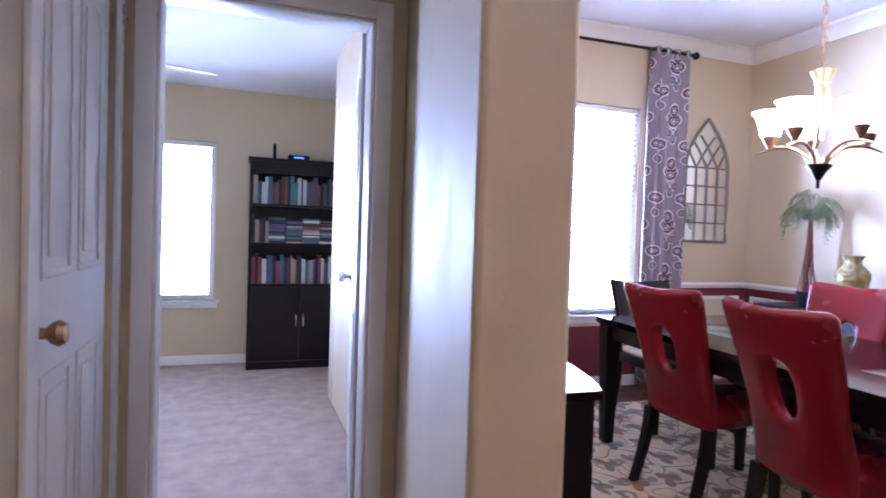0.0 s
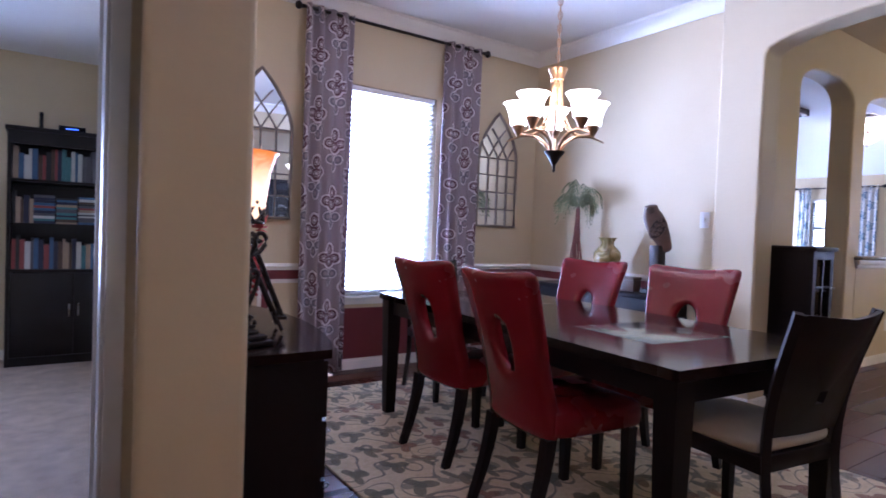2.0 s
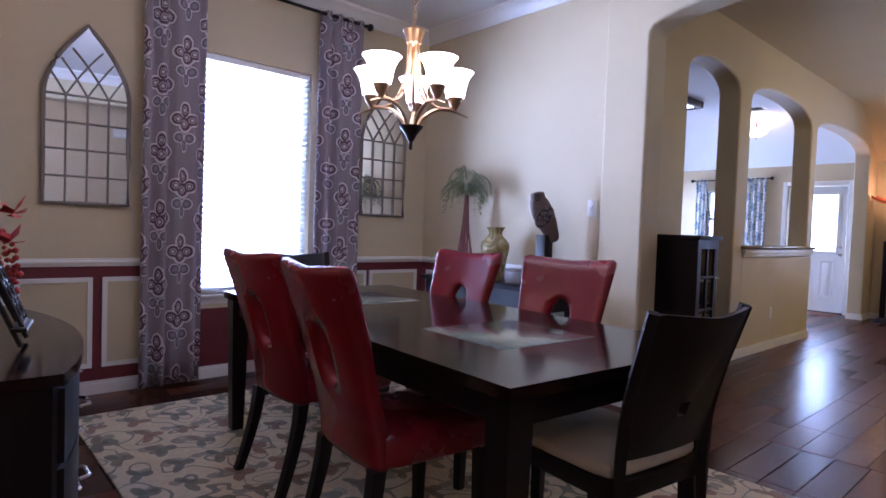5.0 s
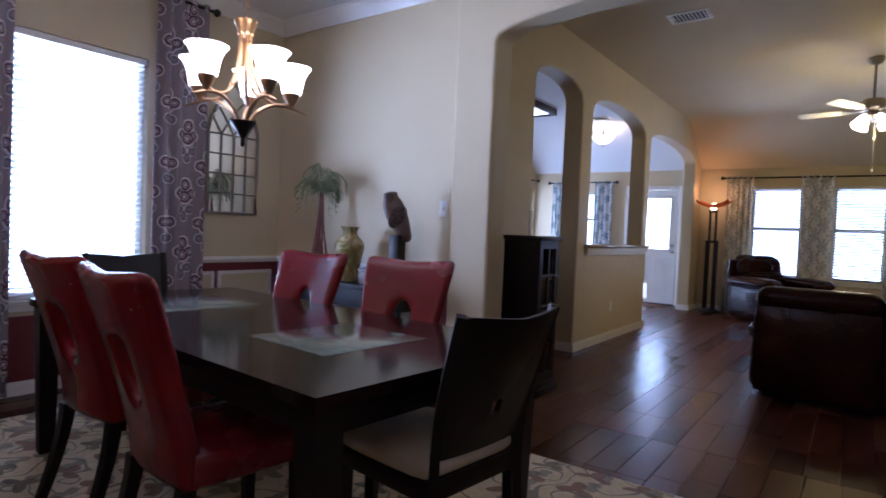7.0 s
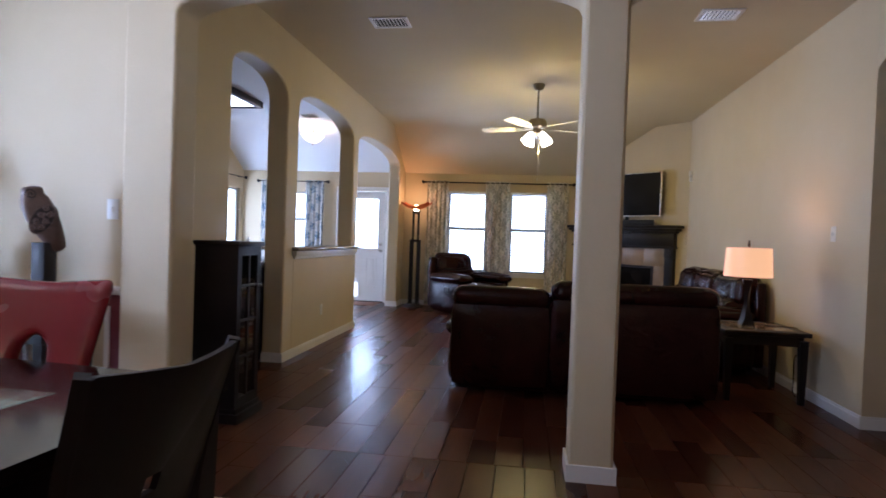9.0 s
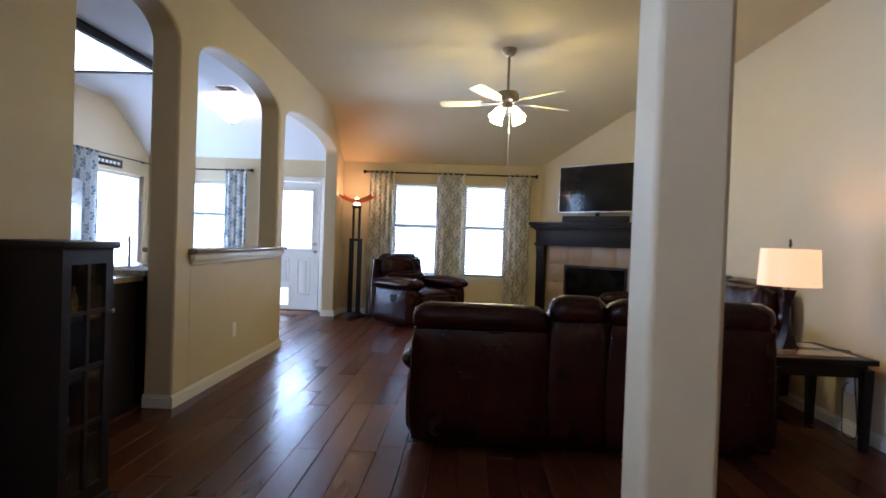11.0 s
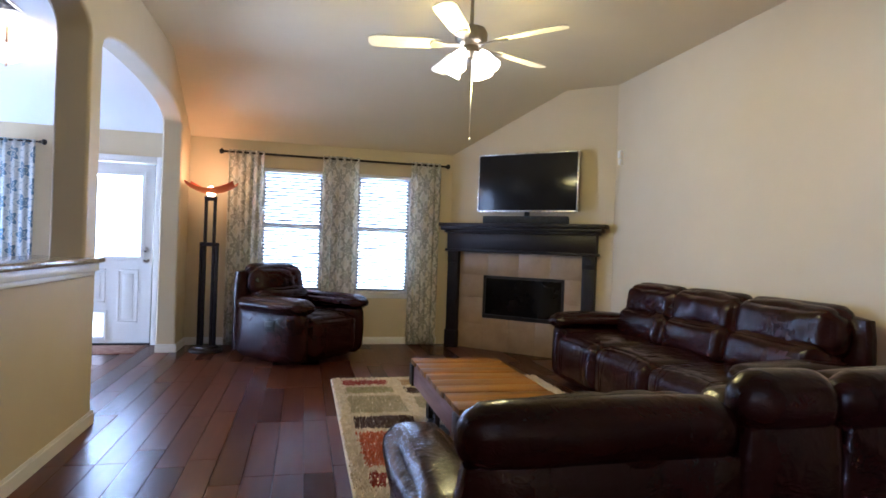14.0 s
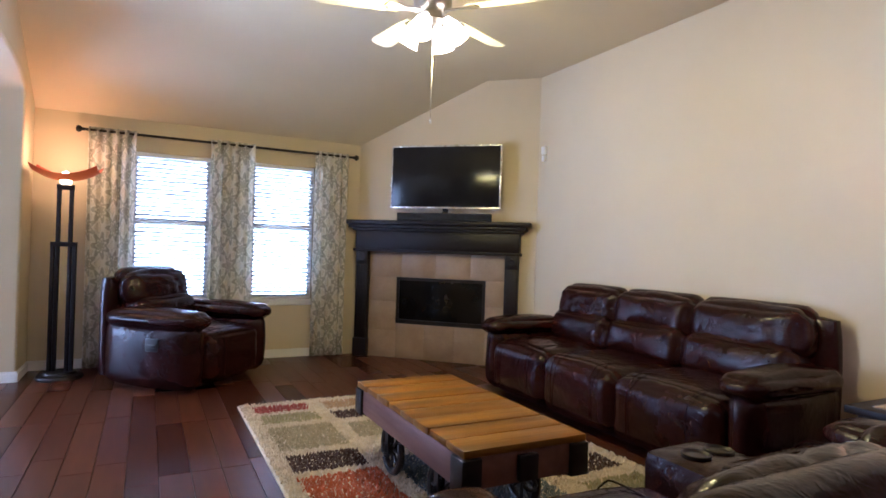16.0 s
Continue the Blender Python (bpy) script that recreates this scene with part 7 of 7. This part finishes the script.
def panel_door(name, label, m, w, h, knob_at, panels=True):
    """A moulded two-panel door leaf in its own x-z plane, hinge at x = 0."""
    root = new(name)
    root.matrix_world = m
    tagged(root, label, "door", kind="structure")
    leaf = part("leaf", boxes((0, -0.0175, 0.01, w, 0.0175, h), bevel=0.002), DOORPAINT, root)
    for za, zb in ((0.2, 0.86), (1.08, h - 0.16)):
        for xa, xb in ((0.1, w / 2 - 0.03), (w / 2 + 0.03, w - 0.1)):
            for s in (-1, 1):
                y0, y1 = sorted((s * 0.0175, s * 0.024))
                f = 0.02
                part("raised_panel", boxes((xa, y0, za, xb, y1, za + f), (xa, y0, zb - f, xb, y1, zb), (xa, y0, za + f, xa + f, y1, zb - f), (xb - f, y0, za + f, xb, y1, zb - f), (xa + 0.05, y0, za + 0.05, xb - 0.05, y1, zb - 0.05), bevel=0.003), DOORPAINT, leaf)
    for s in (-1, 1):
        kn = part("door_knob", lathe(bmesh.new(), [(0.032, 0.0), (0.032, 0.006), (0.014, 0.012), (0.012, 0.03), (0.024, 0.042), (0.029, 0.055), (0.022, 0.068), (0.0, 0.072)], n=20, m=Matrix.Translation((knob_at, s * 0.0175, 0.97)) @ Matrix.Rotation(-s * math.pi / 2, 4, "X")), BRONZE if name == "door_2" else NICKEL, root, "metal door knob")
    for z in (0.25, 1.0, h - 0.2):
        part("hinge", boxes((-0.008, -0.022, z - 0.045, 0.006, -0.012, z + 0.045)), BRONZE, root)
    return root


panel_door("door_2", "white moulded closet door, shut", pose(1.125, 3.02, 0, 0, 0, -90), 0.74, 2.02, 0.695)
panel_door("door_3", "white moulded office door, wide open", pose(2.025, 3.24, 0, 0, 0, 81.2), 0.75, 2.02, 0.69)
run("trim_office_door", "white casing round the office doorway", (1.205, 3.082, 0, 1.27, 3.1, 2.095), (2.035, 3.082, 0, 2.10, 3.1, 2.095), (1.27, 3.082, 2.03, 2.035, 3.1, 2.095), (1.27, 3.1, 0, 1.284, 3.23, 2.03), (2.021, 3.1, 0, 2.035, 3.23, 2.03), (1.284, 3.1, 2.016, 2.021, 3.23, 2.03))
run("trim_closet_door", "white casing round the closet door", (1.16, 2.205, 0, 1.176, 2.27, 2.095), (1.16, 3.03, 0, 1.176, 3.08, 2.095), (1.16, 2.27, 2.03, 1.176, 3.03, 2.095))
root = thing("door_guard", "small metal catch on the door casing", "latch", 1.178, 3.05, 1.9)
part("plate", boxes((0, -0.02, -0.03, 0.004, 0.02, 0.03)), NICKEL, root)
part("bar", boxes((0.004, -0.05, -0.006, 0.012, 0.03, 0.006), bevel=0.002), NICKEL, root)

root = thing("bookcase", "dark wooden bookcase with books over two cupboard doors", "bookcase")
Y0, Y1, HT = 5.98, 6.28, 1.80
X0, X1 = 1.60, 2.46
part("side", boxes((X0, Y0, 0.0, X0 + 0.025, Y1, HT - 0.02)), BLACKWOOD, root)
part("side", boxes((X1 - 0.025, Y0, 0.0, X1, Y1, HT - 0.02)), BLACKWOOD, root)
part("back", boxes((X0 + 0.025, Y1 - 0.012, 0.0, X1 - 0.025, Y1, HT - 0.02)), BLACKWOOD, root)
part("top", boxes((X0 - 0.015, Y0 - 0.015, HT - 0.02, X1, Y1, HT + 0.01), bevel=0.003), BLACKWOOD, root)
for z in (0.72, 1.07, 1.4):
    part("shelf", boxes((X0 + 0.025, Y0 + 0.01, z, X1 - 0.025, Y1 - 0.012, z + 0.022)), BLACKWOOD, root)
part("head_rail", boxes((X0 + 0.025, Y0, HT - 0.12, X1 - 0.025, Y0 + 0.02, HT - 0.02)), BLACKWOOD, root)
for k in range(2):
    xa = X0 + 0.027 + k * (X1 - X0 - 0.05) / 2
    d = part("door", boxes((xa, Y0 - 0.004, 0.08, xa + (X1 - X0 - 0.058) / 2, Y0 + 0.016, 0.715), bevel=0.003), BLACKWOOD, root)
    xh = (X0 + X1) / 2 + (0.03 if k else -0.03)
    part("pull", tube(bmesh.new(), [(xh, Y0 - 0.025, 0.38), (xh, Y0 - 0.025, 0.48)], 0.006, 8), NICKEL, d)
part("plinth", boxes((X0 + 0.025, Y0 + 0.005, 0.0, X1 - 0.025, Y0 + 0.03, 0.075)), BLACKWOOD, root)
BOOKS = [surface("book_cloth_" + n, tuple(c * 0.85 for c in v), v, 0.6, 12.0, 120.0, 0.05) for n, v in
         (("blue", (0.05, 0.12, 0.24)), ("teal", (0.06, 0.2, 0.22)), ("red", (0.26, 0.05, 0.05)), ("white", (0.55, 0.55, 0.53)), ("tan", (0.36, 0.26, 0.18)), ("grey", (0.09, 0.09, 0.11)), ("navy", (0.02, 0.025, 0.06)), ("black", (0.02, 0.02, 0.025)), ("brown", (0.08, 0.045, 0.03)))]
rnd = random.Random(12)


def book(x, y, z, w, d, h, mat, flat=False):
    bm = bmesh.new()
    if flat:
        box(bm, x, y, z, x + w, y + d, z + h, bevel=0.001, segments=1)
    else:
        box(bm, x, y, z, x + w, y + d, z + h, bevel=0.0015, segments=1)
    ob = part("book", bm, mat)
    return tagged(ob, "book lying flat in a stack" if flat else "upright book on the bookcase shelf", "book", "books in the bookcase")


for z, stack in ((0.742, False), (1.092, True), (1.422, False)):
    x = X0 + 0.03
    while x < X1 - 0.06:
        if stack and x > X0 + 0.16:
            zz = z
            while zz < z + 0.2:
                h = rnd.uniform(0.012, 0.022)
                book(x, Y0 + 0.03, zz, 0.135, 0.17, h, rnd.choice(BOOKS), True)
                zz += h + 0.0005
            x += 0.145
            continue
        w, h = rnd.uniform(0.016, 0.036), rnd.uniform(0.18, 0.25)
        book(x, Y0 + 0.03 + rnd.uniform(0, 0.02), z, w, 0.15, h, rnd.choice(BOOKS))
        x += w + 0.001
root = thing("wifi_router", "black router with a blue light on the bookcase", "router", 2.0, 6.1, HT + 0.01)
part("body", boxes((-0.09, -0.06, 0.0, 0.09, 0.06, 0.045), bevel=0.006), SCREEN, root)
part("status_light", boxes((-0.04, -0.062, 0.02, 0.04, -0.059, 0.026)), glow("blue_status_light", (0.05, 0.15, 1.0), 4.0), root, "blue status light")
root = thing("phone_handset", "slim black handset standing on the bookcase", "handset", 1.80, 6.12, HT + 0.01)
part("body", boxes((-0.014, -0.012, 0.0, 0.014, 0.012, 0.14), bevel=0.005), SCREEN, root)
ceiling_fan(0.75, 4.6, 2.42, 20, 0.16, 0, "white office ceiling fan")

# ---- bedroom beyond the passage ----
run("trim_bedroom_door", "white casing round the bedroom doorway", (7.102, -1.88, 0, 7.12, -1.815, 2.105), (7.102, -2.745, 0, 7.12, -2.68, 2.105), (7.102, -2.68, 2.04, 7.12, -1.88, 2.105), (7.12, -1.894, 0, 7.24, -1.88, 2.04), (7.12, -2.68, 0, 7.24, -2.666, 2.04))
root = thing("bed", "made bed with a mustard quilt", "bed")
QUILT = surface("mustard_quilt", (0.42, 0.3, 0.09), (0.56, 0.43, 0.16), 0.8, 8.0, 60.0, 0.5, sheen=0.3)
bm = bmesh.new()
cushion(bm, 9.0, -4.6, 0.28, 11.2, -2.75, 0.62, 0.08, 0.03, 12, 5, 0.014)
part("quilt", bm, QUILT, root, "mustard yellow quilt")
part("frame", boxes((9.05, -4.55, 0.0, 11.2, -2.8, 0.28), bevel=0.01), BLACKWOOD, root)
for k in range(2):
    bm = bmesh.new()
    cushion(bm, 10.7, -4.5 + k * 0.9, 0.6, 11.15, -3.75 + k * 0.9, 0.85, 0.08, 0.05, 8, k, 0.01)
    part("pillow", bm, LINEN, root, "cream pillow")
root = thing("nightstand", "dark wooden nightstand beside the bed", "nightstand")
part("body", boxes((10.8, -2.6, 0.0, 11.3, -2.1, 0.6), bevel=0.006), BLACKWOOD, root)
root = thing("bedside_lamp", "lit bedside lamp with a cream shade", "lamp", 11.05, -2.35, 0.6)
part("base", lathe(bmesh.new(), [(0.07, 0), (0.07, 0.015), (0.02, 0.03), (0.035, 0.12), (0.05, 0.18), (0.015, 0.26), (0.01, 0.32)], n=18), BRONZE, root)
part("shade", lathe(bmesh.new(), [(0.17, 0.3), (0.11, 0.52), (0.107, 0.52), (0.167, 0.3)], n=28), SHADE_LINEN, root, "lit cream shade")
bulb("bedside_bulb", 11.05, -2.35, 1.05, 25, (1.0, 0.62, 0.3), 0.06)
# extra bulb without a fixture, added to brighten the bedroom
bulb("bedroom_fill_bulb", 9.2, -3.6, 2.45, 60, (1.0, 0.7, 0.4), 0.08)

# ---- floor boards, last ----
PLANKS = {}


def plank_mesh(length, width):
    key = (round(length, 3), round(width, 3))
    if key not in PLANKS:
        bm = bmesh.new()
        g, e = 0.0012, 0.0018
        lo = [bm.verts.new((x, y, -0.012)) for x, y in ((g, g), (length - g, g), (length - g, width - g), (g, width - g))]
        mid = [bm.verts.new((v.co.x, v.co.y, -0.0025)) for v in lo]
        up = [bm.verts.new((x, y, 0.0)) for x, y in ((g + e, g + e), (length - g - e, g + e), (length - g - e, width - g - e), (g + e, width - g - e))]
        for a, b in ((lo, mid), (mid, up)):
            for k in range(4):
                bm.faces.new((a[k], a[(k + 1) % 4], b[(k + 1) % 4], b[k]))
        bm.faces.new(up)
        PLANKS[key] = mesh_of("plank", bm, PLANK, False)
    return PLANKS[key]


def lay_boards(x0, y0, x1, y1, width, length, single):
    """Boards along x with staggered joints; single: each board its own object, else one joined sheet."""
    rnd = random.Random(17)
    out = []
    rows = round((y1 - y0) / width)
    width = (y1 - y0) / rows
    for r in range(rows):
        x = x0 - rnd.choice((0.0, 0.2, 0.4, 0.6, 0.3, 0.5)) * length
        while x < x1:
            a, b = max(x, x0), min(x + length, x1)
            if b - a > 0.02:
                out.append((a, y0 + r * width, b - a, width))
            x += length
    floor_ob = bpy.data.objects["floor"]
    if single:
        for a, y, ln, w in out:
            ob = new("plank", plank_mesh(ln, w))
            ob.parent = floor_ob
            ob.location = (a, y, 0)
    else:
        verts, faces = [], []
        for a, y, ln, w in out:
            me = plank_mesh(ln, w)
            n = len(verts)
            verts += [(v.co.x + a, v.co.y + y, v.co.z) for v in me.vertices]
            faces += [tuple(n + i for i in p.vertices) for p in me.polygons]
        me = bpy.data.meshes.new("planks")
        me.from_pydata(verts, [], faces)
        me.materials.append(PLANK)
        ob = new("planks", me)
        ob.parent = floor_ob
        tagged(ob, "dark red-brown hand-scraped planks", kind="stuff")


lay_boards(5.9, -1.6, 13.06, 3.12, 0.152, 0.92, True)
lay_boards(1.16, -1.6, 5.9, 4.91, 0.152, 0.92, False)
lay_boards(5.9, 3.12, 13.06, 6.05, 0.152, 0.92, False)
lay_boards(5.9, -3.3, 7.12, -1.6, 0.152, 0.92, False)
